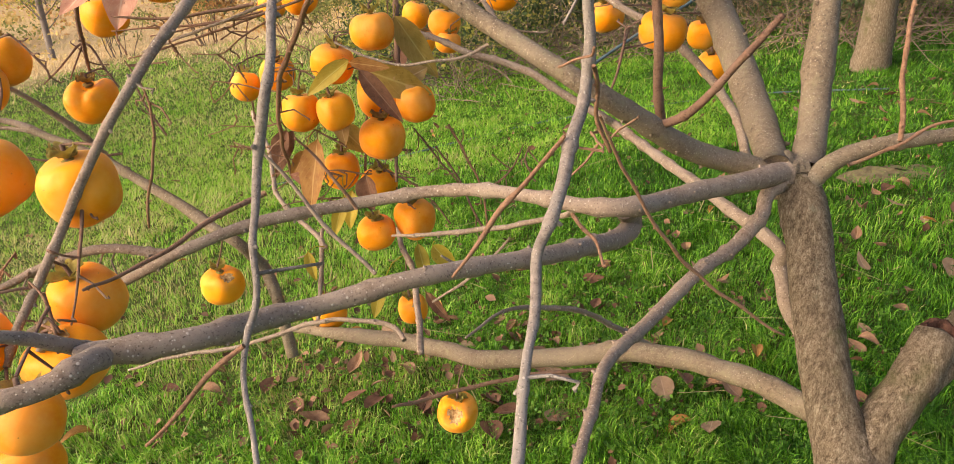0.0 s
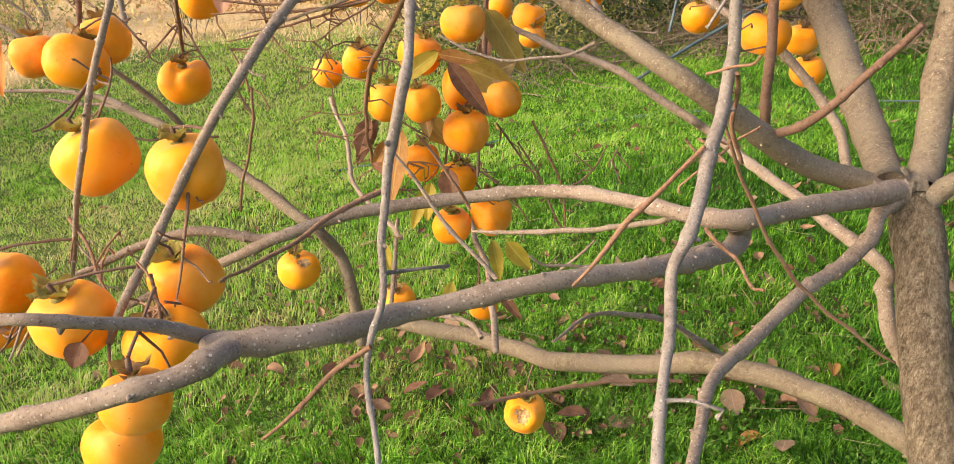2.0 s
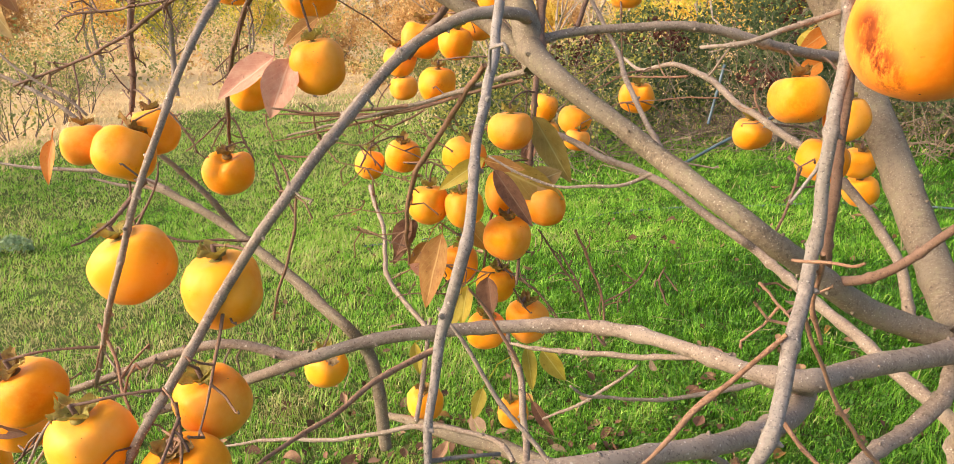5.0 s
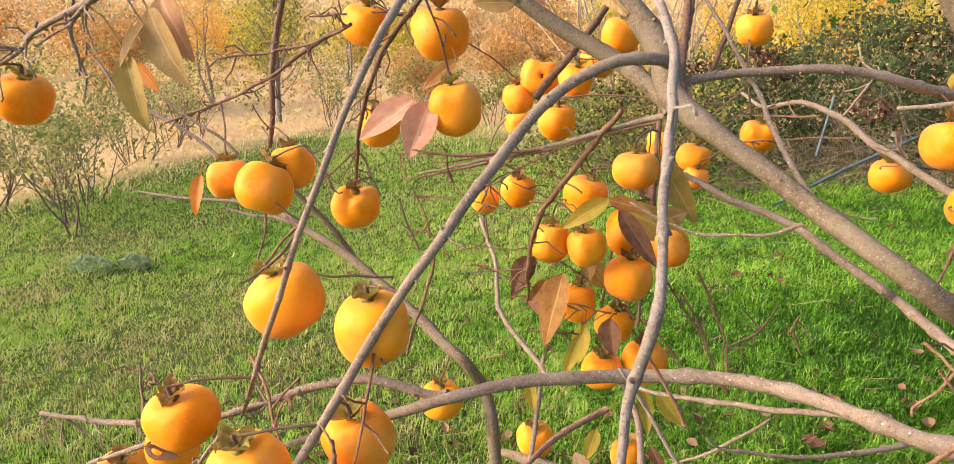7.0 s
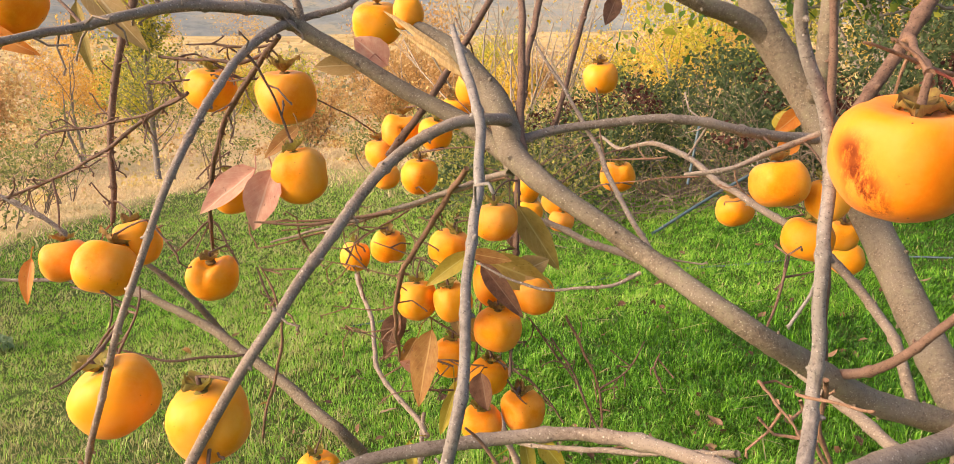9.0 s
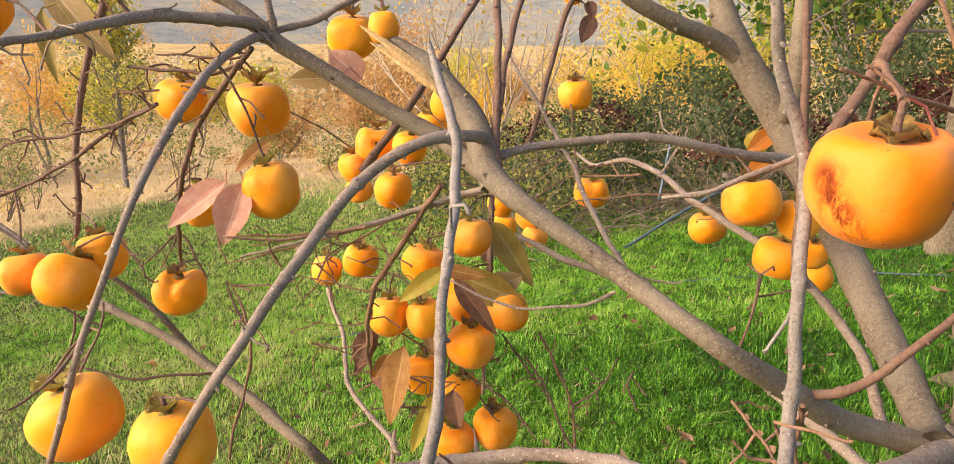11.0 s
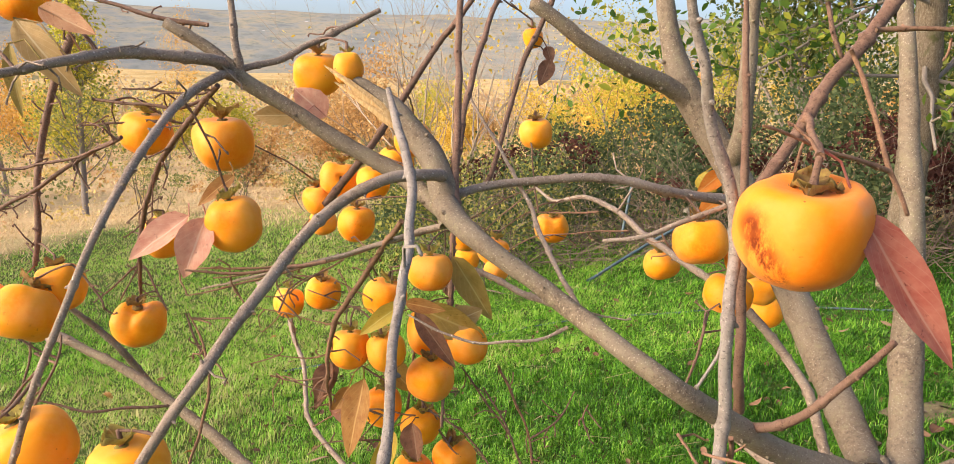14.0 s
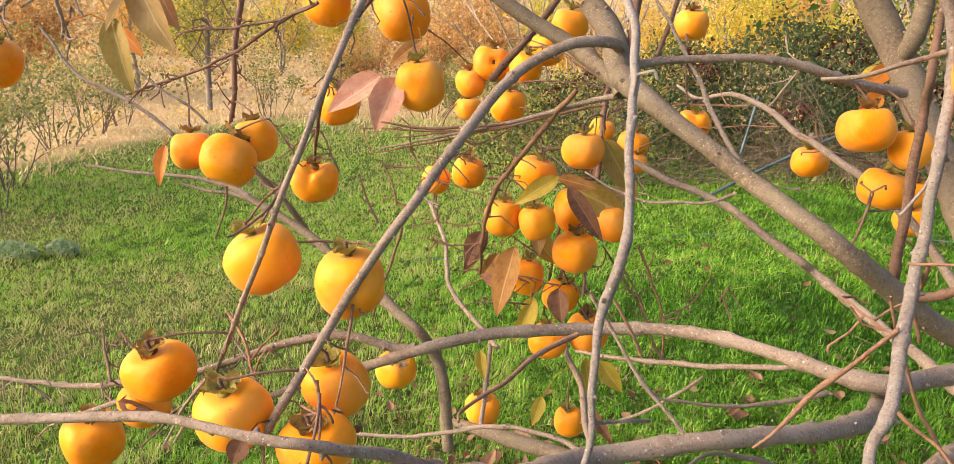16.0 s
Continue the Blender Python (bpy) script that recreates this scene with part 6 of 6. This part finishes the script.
# the bramble hedge
def hedge():
    """A loose bramble bank: small dull leaves over a tangle of bare stems, uneven on top."""
    r2 = np.random.default_rng(31)
    n = 175000
    x = r2.uniform(-1.9, 8.5, n)
    back = r2.random(n) ** 1.15
    front = 5.9 - 0.05 * x + 0.35 * np.sin(x * 2.1) + 0.2 * np.sin(x * 5.3)
    y = front + back * 2.4
    lumps = np.array([noise.noise(Vector((a * 1.7, b * 1.7, 5.0))) + 0.5 * noise.noise(Vector((a * 5, b * 5, 9.0))) for a, b in zip(x, y)])
    top = (0.50 + 0.50 * np.clip((x + 1.6) / 2.0, 0, 1) + 0.22 * np.clip(x - 1.6, 0, 1) + 0.30 * lumps + 0.22 * r2.random(n) ** 4) * (0.5 + 0.5 * np.clip(back * 2.4, 0, 1))
    share = r2.random(n) ** 0.6
    z = np.array([height(a, b) for a, b in zip(x, y)]) + top.clip(0.08, 3) * share
    low = np.clip((top * share - 0.06) / 0.42, 0.10, 1.0)
    c = np.stack([x, y, z], 1)
    lump = np.array([noise.noise(Vector((a * 2.6, b * 2.6, e * 2.6))) for a, b, e in c])
    keep = (lump > -0.22 - 0.2 * (x < 0.4)) & ((r2.random(n) < low) | (back > 0.5))
    c = c[keep]
    red = np.array([noise.noise(Vector((a * 0.9 + 4, b * 0.9, e * 1.4))) for a, b, e in c])
    ob = thing("bramble_hedge", (1.5, 6.4, height(1.5, 6.4)), "overgrown bramble hedge with dark green leaves and bare stems", "hedge")
    inv = Matrix.Translation(-ob.location)
    gold = r2.random(len(c)) < np.clip((0.7 - c[:, 0]) * 0.4, 0.004, 0.55)
    dark = red > 0.34
    for name, sel, m, size in (("foliage", ~gold & ~dark, HEDGE, 0.030), ("foliage", gold & ~dark, HEDGE_GOLD, 0.026), ("foliage", dark, MAROON, 0.034)):
        p = new(name, arrays(name, leaf_cards(c[sel], size, r2, ratio=0.55, spread=0.6), LEAF_FACES, r2.random(sel.sum()), m))
        p.parent, p.matrix_parent_inverse = ob, inv
    for name, count, reach, rise, r, m, label in (("bramble_tangle", 700, 7.5, (0.35, 1.2), 0.0040, STRAWY, "tangled bare bramble stems"), ("bramble_shoot", 170, 4.5, (0.9, 1.6), 0.0040, BROWN_TWIG, "thin bare shoots standing out of the hedge")):
        bm = bmesh.new()
        for i in range(count):
            px = random.uniform(-1.0, reach)
            py = 5.55 - 0.05 * px + 0.3 * math.sin(px * 2.1) + random.uniform(0.0, 1.0)
            p = Vector((px, py, height(px, py) - 0.02))
            d = Vector((random.uniform(-1, 1), random.uniform(-0.5, 0.3), random.uniform(*rise))).normalized()
            path = [(p.copy(), r)]
            for k in range(8):
                d = (d + Vector((random.uniform(-0.45, 0.45), random.uniform(-0.3, 0.3), random.uniform(-0.45, 0.18)))).normalized()
                p = p + d * random.uniform(0.07, 0.19)
                p.z = max(p.z, height(p.x, p.y) + 0.02)
                path.append((p.copy(), r * (0.95 - 0.085 * k)))
            tube(bm, path, 4)
        s = tagged(part(name, bm, m, ob, label), kind="stuff")
        s.matrix_parent_inverse = inv


STRAWY = bark("dead_stem_bark", (0.12, 0.085, 0.062), (0.27, 0.205, 0.15), (0.38, 0.31, 0.24), 60, 0.1)
hedge()


# the tree with fresh green leaves beside the hedge
def green_tree(x, y):
    z = height(x, y)
    ob = thing("green_leaved_tree", (x, y, z), "tree with rough pale bark and fresh green leaves by the hedge", "tree")
    bm = bmesh.new()
    path = spline([(-0.05, 0, -0.05, 0.115), (-0.05, 0, 0.3, 0.092), (-0.04, 0.02, 1.0, 0.084), (-0.02, 0.05, 1.9, 0.075), (0.15, 0.1, 3.2, 0.075), (0.2, 0.1, 4.4, 0.03)], 0.08)
    tube(bm, path, 20, 0.12, 3.0)
    part("trunk", bm, TRUNK, ob)
    tips = []
    for i in range(26):
        bm = bmesh.new()
        p, r = path[random.randrange(len(path) // 4, len(path) - 2)]
        d = Vector((random.uniform(-1.0, 0.45), random.uniform(-0.7, 0.5), random.uniform(-0.25, 0.55))).normalized()
        twiggy(bm, p.copy(), d, random.uniform(0.6, 1.25), 0.016, 2, 0, tips, 0.05)
        part("branch", bm, GREY_TWIG, ob)
    foliage("crown", [q for q in tips if q.z > 0.75], 9, 0.044, 0.06, FRESH, ob, np.random.default_rng(44))


green_tree(2.02, 4.85)
small_tree("autumn_tree", 3.3, 6.7, 2.7, 2.2, SHADY, "dark green bushy tree rising out of the hedge", 34, 0.045, 3, 3, 0.04, 0.16, "tree", FAR)
for x, y, h in ((4.2, 9.6, 5.0), (5.9, 9.2, 5.2), (3.3, 11.4, 5.2), (7.4, 10.2, 5.4)):
    small_tree("autumn_tree", x, y, h, 3.4, SHADY, "tall dark green tree crowding behind the hedge", 46, 0.075, 4, 3, 0.05, 0.30, "tree", FAR)
small_tree("autumn_tree", 4.6, 7.8, 3.6, 3.0, FRESH, "leafy green tree behind the hedge", 24, 0.05, 2, 3, 0.05, 0.14, "tree", FAR)
small_tree("autumn_tree", 2.9, 9.0, 3.3, 2.6, SHADY, "dark green bushy tree behind the hedge", 24, 0.05, 2, 3, 0.05, 0.14, "tree", FAR)


# ---- pipe and hose ----
def line_thing(name, pts, material, label, category):
    bm = bmesh.new()
    tube(bm, spline(pts, 0.05), 10)
    ob = new(name, mesh_of(name, bm, material))
    return tagged(ob, label, category)


def plastic(name, c):
    m, t, b = shader(name, 0.5, 0.4)
    v = coords(t)
    t.links.new(ramp(t, grain(t, v, 14, 5), (0.35, c), (0.7, tuple(min(1, k * 1.5 + 0.02) for k in c))), b.inputs["Base Color"])
    return m


def concrete_post(x, y, top):
    """A short weathered post, chipped at its upper edge."""
    z = height(x, y)
    bm = bmesh.new()
    bmesh.ops.create_cube(bm, size=1.0)
    bmesh.ops.scale(bm, vec=(0.085, 0.07, top - z + 0.06), verts=bm.verts)
    bmesh.ops.subdivide_edges(bm, edges=bm.edges, cuts=4, use_grid_fill=True)
    bmesh.ops.bevel(bm, geom=[e for e in bm.edges if e.calc_face_angle(0) > 1.0], offset=0.008, segments=2, affect="EDGES")
    for v in bm.verts:
        v.co += Vector((noise.noise(v.co * 14), noise.noise(v.co * 14 + Vector((5, 0, 0))), noise.noise(v.co * 11))) * 0.007
    m, t, b = shader("weathered_concrete", 0.95, 0.15)
    v = coords(t)
    t.links.new(ramp(t, grain(t, v, 28, 7, 0.75), (0.32, (0.13, 0.115, 0.09)), (0.5, (0.25, 0.23, 0.19)), (0.7, (0.36, 0.335, 0.29))), b.inputs["Base Color"])
    bump(t, b, grain(t, v, 90, 5), 0.8, 0.006)
    ob = new("concrete_post", mesh_of("concrete_post", bm, m, False))
    ob.location = (x, y, (z + top) / 2 - 0.03)
    ob.rotation_euler = (0.06, -0.05, 0.4)
    tagged(ob, "short weathered concrete post at the hedge's foot", "post")


concrete_post(0.940, 6.10, 0.585)
HOSE = plastic("dusty_blue_plastic", (0.055, 0.085, 0.105))
line_thing("irrigation_pipe", [(0.16, 5.30, height(0.16, 5.30) + 0.01, 0.011), (0.62, 5.62, 0.40, 0.011), (1.15, 5.9, 0.66, 0.011)], HOSE, "blue-grey plastic pipe leaning into the hedge", "pipe")
line_thing("irrigation_pipe", [(0.40, 5.62, height(0.40, 5.62) + 0.25, 0.010), (0.46, 5.66, 0.85, 0.010)], HOSE, "short upright plastic pipe in the hedge", "pipe")
line_thing("garden_hose", [(x, y, height(x, y) + 0.004, 0.0055) for x, y in ((-1.4, 3.75), (-0.9, 3.95), (-0.45, 4.15), (0.1, 4.4), (0.6, 4.42), (1.2, 4.5), (1.9, 4.35))], HOSE, "dusty blue hose lying in the grass", "hose")


# ---- the lawn's grass ----
def ground_points(n, near, far, left, right, rng, power=1.0):
    d = near * (far / near) ** (rng.random(n) ** power)
    a = np.radians(rng.uniform(left, right, n))
    x, y = d * np.sin(a), 0.25 + d * np.cos(a)
    z = np.array([height(p, q) for p, q in zip(x, y)])
    return x, y, z, d


def patchy(x, y, scale, seed):
    return np.array([noise.noise(Vector((p * scale, q * scale, seed))) for p, q in zip(x, y)])


def dull(x, y):
    """The tired stretch of turf downhill of the tree."""
    return np.exp(-((x + 1.7) ** 2 / 1.7 + (y - 2.4) ** 2 / 0.6))


def blades(name, n, near, far, left, right, tall, wide, material, seed, label, dryness, fine=True):
    """A stretch of lawn: flopping blades, each of one or two faces, tinted in drifts of three sizes."""
    r2 = np.random.default_rng(seed)
    x, y, z, d = ground_points(n, near, far, left, right, r2)
    p1, p2 = patchy(x, y, 1.1, 3.0), patchy(x, y, 4.5, 8.0)
    p4 = patchy(x, y, 30.0 if fine else 11.0, 31.0)
    ok = dryness(x, y, p1, p2, r2) & (p4 + 0.2 * r2.normal(size=len(x)) > (-0.20 if fine else -0.48))
    x, y, z, d, p1, p2 = (k[ok] for k in (x, y, z, d, p1, p2))
    p3 = patchy(x, y, 13.0, 4.0)
    n = len(x)
    grow = (0.75 + 0.22 * d).clip(0.8, 2.6)
    h = tall * (0.5 + 0.8 * r2.random(n)) * (1 + 0.5 * p2 + 0.6 * p3).clip(0.35, 2) * (0.85 + 0.15 * grow)
    w = wide * grow * (0.7 + 0.6 * r2.random(n))
    a = r2.uniform(0, 2 * np.pi, n)
    s = np.stack([np.cos(a), np.sin(a), np.zeros(n)], 1)
    b = 6.0 * patchy(x, y, 7.0, 21.0) + r2.normal(0, 1.1, n)
    flop = 0.2 + 0.95 * r2.random(n)
    lean = np.stack([np.cos(b), np.sin(b), np.zeros(n)], 1) * flop[:, None]
    p = np.stack([x, y, z - 0.006], 1)
    up = np.array([0, 0, 1.0])
    H, W = h[:, None], w[:, None]
    tip = p + up * H * (0.98 - 0.36 * flop)[:, None] + lean * H * 0.85
    if fine:
        mid = p + up * H * 0.62 + lean * H * 0.26
        v = np.stack([p - s * W * 0.5, p + s * W * 0.5, mid + s * W * 0.42, tip, mid - s * W * 0.42], 1)
        faces = [(0, 1, 2, 4), (4, 2, 3)]
    else:
        v = np.stack([p - s * W * 0.6, p + s * W * 0.6, tip], 1)
        faces = [(0, 1, 2)]
    # Lush-to-dry drift, with shade painted into the tint rightwards and sun leftwards.
    dry = np.where(x > 0.3, -0.22 * (x - 0.3), -0.14 * (x - 0.3)).clip(-0.34, 0.28) - 0.10 * np.exp(-((y - 5.0) / 1.2) ** 2)
    dry += 0.22 * dull(x, y)
    tint = ((0.31 if fine else 0.51) + 0.21 * r2.normal(size=n) + 0.26 * p1 + 0.24 * p2 + 0.22 * p3 + dry).clip(0, 1)
    tint[r2.random(n) < 0.012] = 1.0
    return tagged(new(name, arrays(name, v, faces, tint, material)), label, "grass", kind="stuff")


def lawn(x, y, p1):
    fray = np.sin(x * 371 + y * 911)
    return (y + 0.45 * x + 0.8 * p1 + 1.1 * fray < 7.7) & (x + 0.5 * p1 + 0.7 * fray > -6.2)


def worn(x, y, p1, p2):
    """How thin the turf is: bare towards the dry side and under the tree's crown, in patches."""
    dry = np.clip((-0.3 - x) * 0.13, 0, 0.46)
    under = np.exp(-((x + 0.35) ** 2 / 0.55 + (y - 1.75) ** 2 / 0.16)) * 0.72
    under += dull(x, y) * 0.75
    return (dry + under + 0.55 * p1 + 0.75 * p2 * (0.35 + dry)).clip(0, 0.93)


def bare(x, y, p1, p2, r2):
    return lawn(x, y, p1) & (r2.random(len(x)) > worn(x, y, p1, p2) * 0.9)


def dry_spots(x, y, p1, p2, r2):
    return lawn(x, y, p1 - 0.5) & (r2.random(len(x)) < worn(x, y, p1, p2) * 0.70)


def behind(x, y, p1, p2, r2):
    a = np.degrees(np.arctan2(x, y - 0.25))
    return lawn(x, y, p1) & ((a < -66) | (a > 40) | (np.hypot(x, y - 0.25) < 1.15))


blades("grass", 390000, 1.15, 3.4, -66, 40, 0.042, 0.0023, GRASS, 3, "thick green lawn grass with dry tufts", bare)
blades("grass", 620000, 3.4, 13.5, -66, 40, 0.036, 0.0037, GRASS, 13, "green lawn grass farther down the slope", bare, False)
blades("grass", 130000, 0.3, 7, -180, 180, 0.036, 0.0060, GRASS, 8, "green lawn grass round the tree's foot", behind, False)
blades("dry_grass", 120000, 1.3, 3.4, -72, 20, 0.030, 0.0020, DRYGRASS, 4, "yellowed dry grass among the green", dry_spots)
blades("dry_grass", 200000, 3.4, 15, -72, 20, 0.030, 0.0026, DRYGRASS, 14, "yellowed dry grass towards the field", dry_spots, False)
blades("field_grass", 90000, 5.0, 40, -75, 25, 0.07, 0.008, FIELDGRASS, 6, "tall straw-coloured grass of the field", lambda x, y, p1, p2, r2: ~lawn(x, y, p1 + 0.2), False)


def clover():
    r2 = np.random.default_rng(12)
    x, y, z, d = ground_points(60000, 1.2, 7, -62, 40, r2)
    ok = (patchy(x, y, 2.2, 40.0) > -0.12) & (x > -1.0 + 0.8 * r2.random(len(x)))
    x, y, z, d = x[ok], y[ok], z[ok], d[ok]
    c = np.stack([x, y, z + 0.012 + 0.022 * r2.random(len(x))], 1)
    v = leaf_cards(c, 0.0064 * (0.7 + 0.25 * d), r2, flat=0.7, ratio=0.9, spread=0.5)
    tagged(new("clover", arrays("clover", v, LEAF_FACES, r2.random(len(x)), CLOVER)), "small clover and weed leaves in the lawn", "weeds", kind="stuff")


clover()


def straw():
    r2 = np.random.default_rng(15)
    x, y, z, d = ground_points(260, 1.4, 8, -64, 35, r2)
    n = len(x)
    a = r2.uniform(0, 2 * np.pi, n)
    L = r2.uniform(0.03, 0.16, n)[:, None]
    s = np.stack([np.cos(a), np.sin(a), r2.uniform(-0.1, 0.25, n)], 1)
    q = np.stack([-np.sin(a), np.cos(a), np.zeros(n)], 1) * (0.0011 * (0.7 + 0.3 * d))[:, None]
    p = np.stack([x, y, z + 0.045], 1)
    v = np.stack([p - s * L * 0.5 - q, p - s * L * 0.5 + q, p + s * L * 0.5 + q, p + s * L * 0.5 - q], 1)
    tagged(new("dry_straw", arrays("dry_straw", v, [(0, 1, 2, 3)], 0.8 + 0.2 * r2.random(n), DRYGRASS)), "dry straw stalks lying on the lawn", "straw", kind="stuff")


straw()


# a low grey-green weed clump on the lawn
def clump(x, y, wide):
    ob = thing("weed_clump", (x, y, height(x, y)), "low grey-green weed clump on the lawn", "weed")
    r2 = np.random.default_rng(17)
    n = 380
    a, d = r2.uniform(0, 6.28, n), wide * np.sqrt(r2.random(n))
    c = np.stack([np.cos(a) * d * 1.5, np.sin(a) * d, 0.03 + 0.05 * (1 - d / wide) + 0.04 * r2.random(n)], 1)
    p = new("leaves", arrays("leaves", leaf_cards(c, 0.028, r2, ratio=0.35), LEAF_FACES, r2.random(n), SILVER))
    p.parent = ob


SILVER = tinted("grey_green_leaves", ((0.0, (0.18, 0.27, 0.13)), (1.0, (0.36, 0.44, 0.27))), 0.7, 0.2)
clump(-3.75, 3.45, 0.10)
clump(-3.52, 3.58, 0.07)


# ---- fallen leaves ----
def fallen():
    r2 = random.Random(5)
    kinds = []
    for i in range(9):
        m = (DRY_LEAF, PALE_LEAF, DRY_LEAF, BROWN_LEAF, DRY_LEAF, RUST_LEAF, PALE_LEAF, DRY_LEAF, BROWN_LEAF)[i]
        kinds.append(mesh_of("fallen_leaf", leaf_mesh(r2.uniform(0.06, 0.085), r2.uniform(0.036, 0.052), r2.uniform(0.1, 0.9), r2.uniform(-0.9, 0.9), i * 2.3), m))
    spots = []
    for i in range(125):
        if i < 45:
            x, y = r2.gauss(0.0, 0.5), 1.75 + abs(r2.gauss(0, 0.33))
        elif i < 70:
            x, y = r2.uniform(0.2, 1.6), r2.uniform(1.4, 3.0)
        else:
            d, a = r2.uniform(2.0, 5.5), radians(r2.uniform(-40, 36))
            x, y = d * math.sin(a), d * math.cos(a)
        spots.append((x, y))
    for i in range(22):
        spots.append((r2.uniform(1.3, 2.4), r2.uniform(3.0, 4.3)))
    placed = ((0.46, 1.80, 6), (1.01, 2.19, 6), (0.17, 1.74, 1), (0.32, 1.90, 0), (0.53, 1.67, 2), (0.54, 1.62, 4), (0.43, 1.57, 5), (0.47, 1.55, 1), (0.0, 1.65, 3), (-0.02, 1.59, 8), (0.12, 1.58, 1), (-0.40, 1.70, 3), (-0.35, 1.65, 8), (-0.41, 1.63, 0), (-0.55, 1.75, 3), (-0.24, 1.81, 2), (1.25, 2.24, 1), (1.27, 2.58, 6), (1.92, 3.96, 1), (1.32, 2.83, 2), (1.66, 3.79, 6), (-0.65, 1.80, 8), (-0.18, 1.64, 3), (0.41, 1.84, 8), (0.38, 1.72, 1), (0.43, 1.73, 3), (0.40, 1.76, 8), (1.41, 3.28, 1), (-1.11, 1.71, 5), (-0.05, 1.70, 8), (0.06, 1.62, 3), (-0.30, 1.72, 8))
    spots += [(x, y) for x, y, _ in placed]
    for i, (x, y) in enumerate(spots):
        late = i - (len(spots) - len(placed))
        k = i % 9 if late < 0 else placed[late][2]
        ob = new("fallen_leaf", kinds[k])
        s = r2.uniform(0.5, 0.95) if late < 0 else r2.uniform(0.85, 1.15)
        ob.matrix_world = pose(x, y, height(x, y) + r2.uniform(0.018, 0.04), r2.uniform(-22, 22), r2.uniform(-22, 22), r2.uniform(0, 360)) @ Matrix.Scale(s, 4)
        dry = ("curled brown fallen leaf in the grass", "pale tan fallen leaf in the grass", "curled brown fallen leaf in the grass", "dark withered fallen leaf in the grass", "curled brown fallen leaf in the grass", "rust-coloured fallen leaf in the grass", "pale tan fallen leaf in the grass", "curled brown fallen leaf in the grass", "dark withered fallen leaf in the grass")[k]
        tagged(ob, dry, "leaf", "fallen leaves under the tree")


fallen()


# ---- a bald patch of earth beside the tree ----
def bald_patch(x, y):
    bm = bmesh.new()
    rings = [[bm.verts.new((math.cos(a) * r * 0.24, math.sin(a) * r * 0.08, 0.016 * (1 - r * r) + 0.016 * noise.noise(Vector((math.cos(a) * r * 4, math.sin(a) * r * 3, 1))) - 0.012 * (r > 0.95))) for a in [2 * math.pi * k / 28 for k in range(28)]] for r in (0.12, 0.4, 0.65, 0.85, 1.0)]
    for a, c in zip(rings, rings[1:]):
        for k in range(28):
            bm.faces.new((a[k], a[(k + 1) % 28], c[(k + 1) % 28], c[k]))
    bm.faces.new(rings[0])
    m, t, s = shader("mossy_earth", 0.95, 0.1)
    v = coords(t)
    t.links.new(ramp(t, grain(t, v, 26, 7, 0.75), (0.3, (0.09, 0.07, 0.04)), (0.55, (0.17, 0.14, 0.08)), (0.72, (0.16, 0.19, 0.03))), s.inputs["Base Color"])
    bump(t, s, grain(t, v, 60, 6), 1.0, 0.01)
    ob = new("bald_patch", mesh_of("bald_patch", bm, m))
    ob.location = (x, y, height(x, y) + 0.012)
    ob.rotation_euler = (0, 0, 0.15)
    tagged(ob, "bald mossy patch of pale earth in the lawn", "earth")


bald_patch(1.40, 2.98)


# leaf litter, too much to count
def litter():
    r2 = np.random.default_rng(77)
    n = 1400
    x = r2.normal(-0.1, 0.55, n)
    y = 1.85 + r2.normal(0, 0.30, n)
    far = r2.random(n) < 0.35
    x[far], y[far] = r2.uniform(-1.5, 2.2, far.sum()), r2.uniform(1.6, 4.6, far.sum())
    c = np.stack([x, y, np.array([height(a, b) for a, b in zip(x, y)]) + r2.uniform(0.008, 0.028, n)], 1)
    v = leaf_cards(c, 0.022, r2, flat=1.0, ratio=0.7, spread=0.5)
    tagged(new("leaf_litter", arrays("leaf_litter", v, LEAF_FACES, r2.random(n), LITTER)), "crumbled brown leaf litter between the grass", "litter", kind="stuff")


LITTER = tinted("leaf_litter_skin", ((0.0, (0.07, 0.035, 0.022)), (0.6, (0.17, 0.085, 0.05)), (1.0, (0.28, 0.17, 0.105))), 0.8, 0.1)
litter()
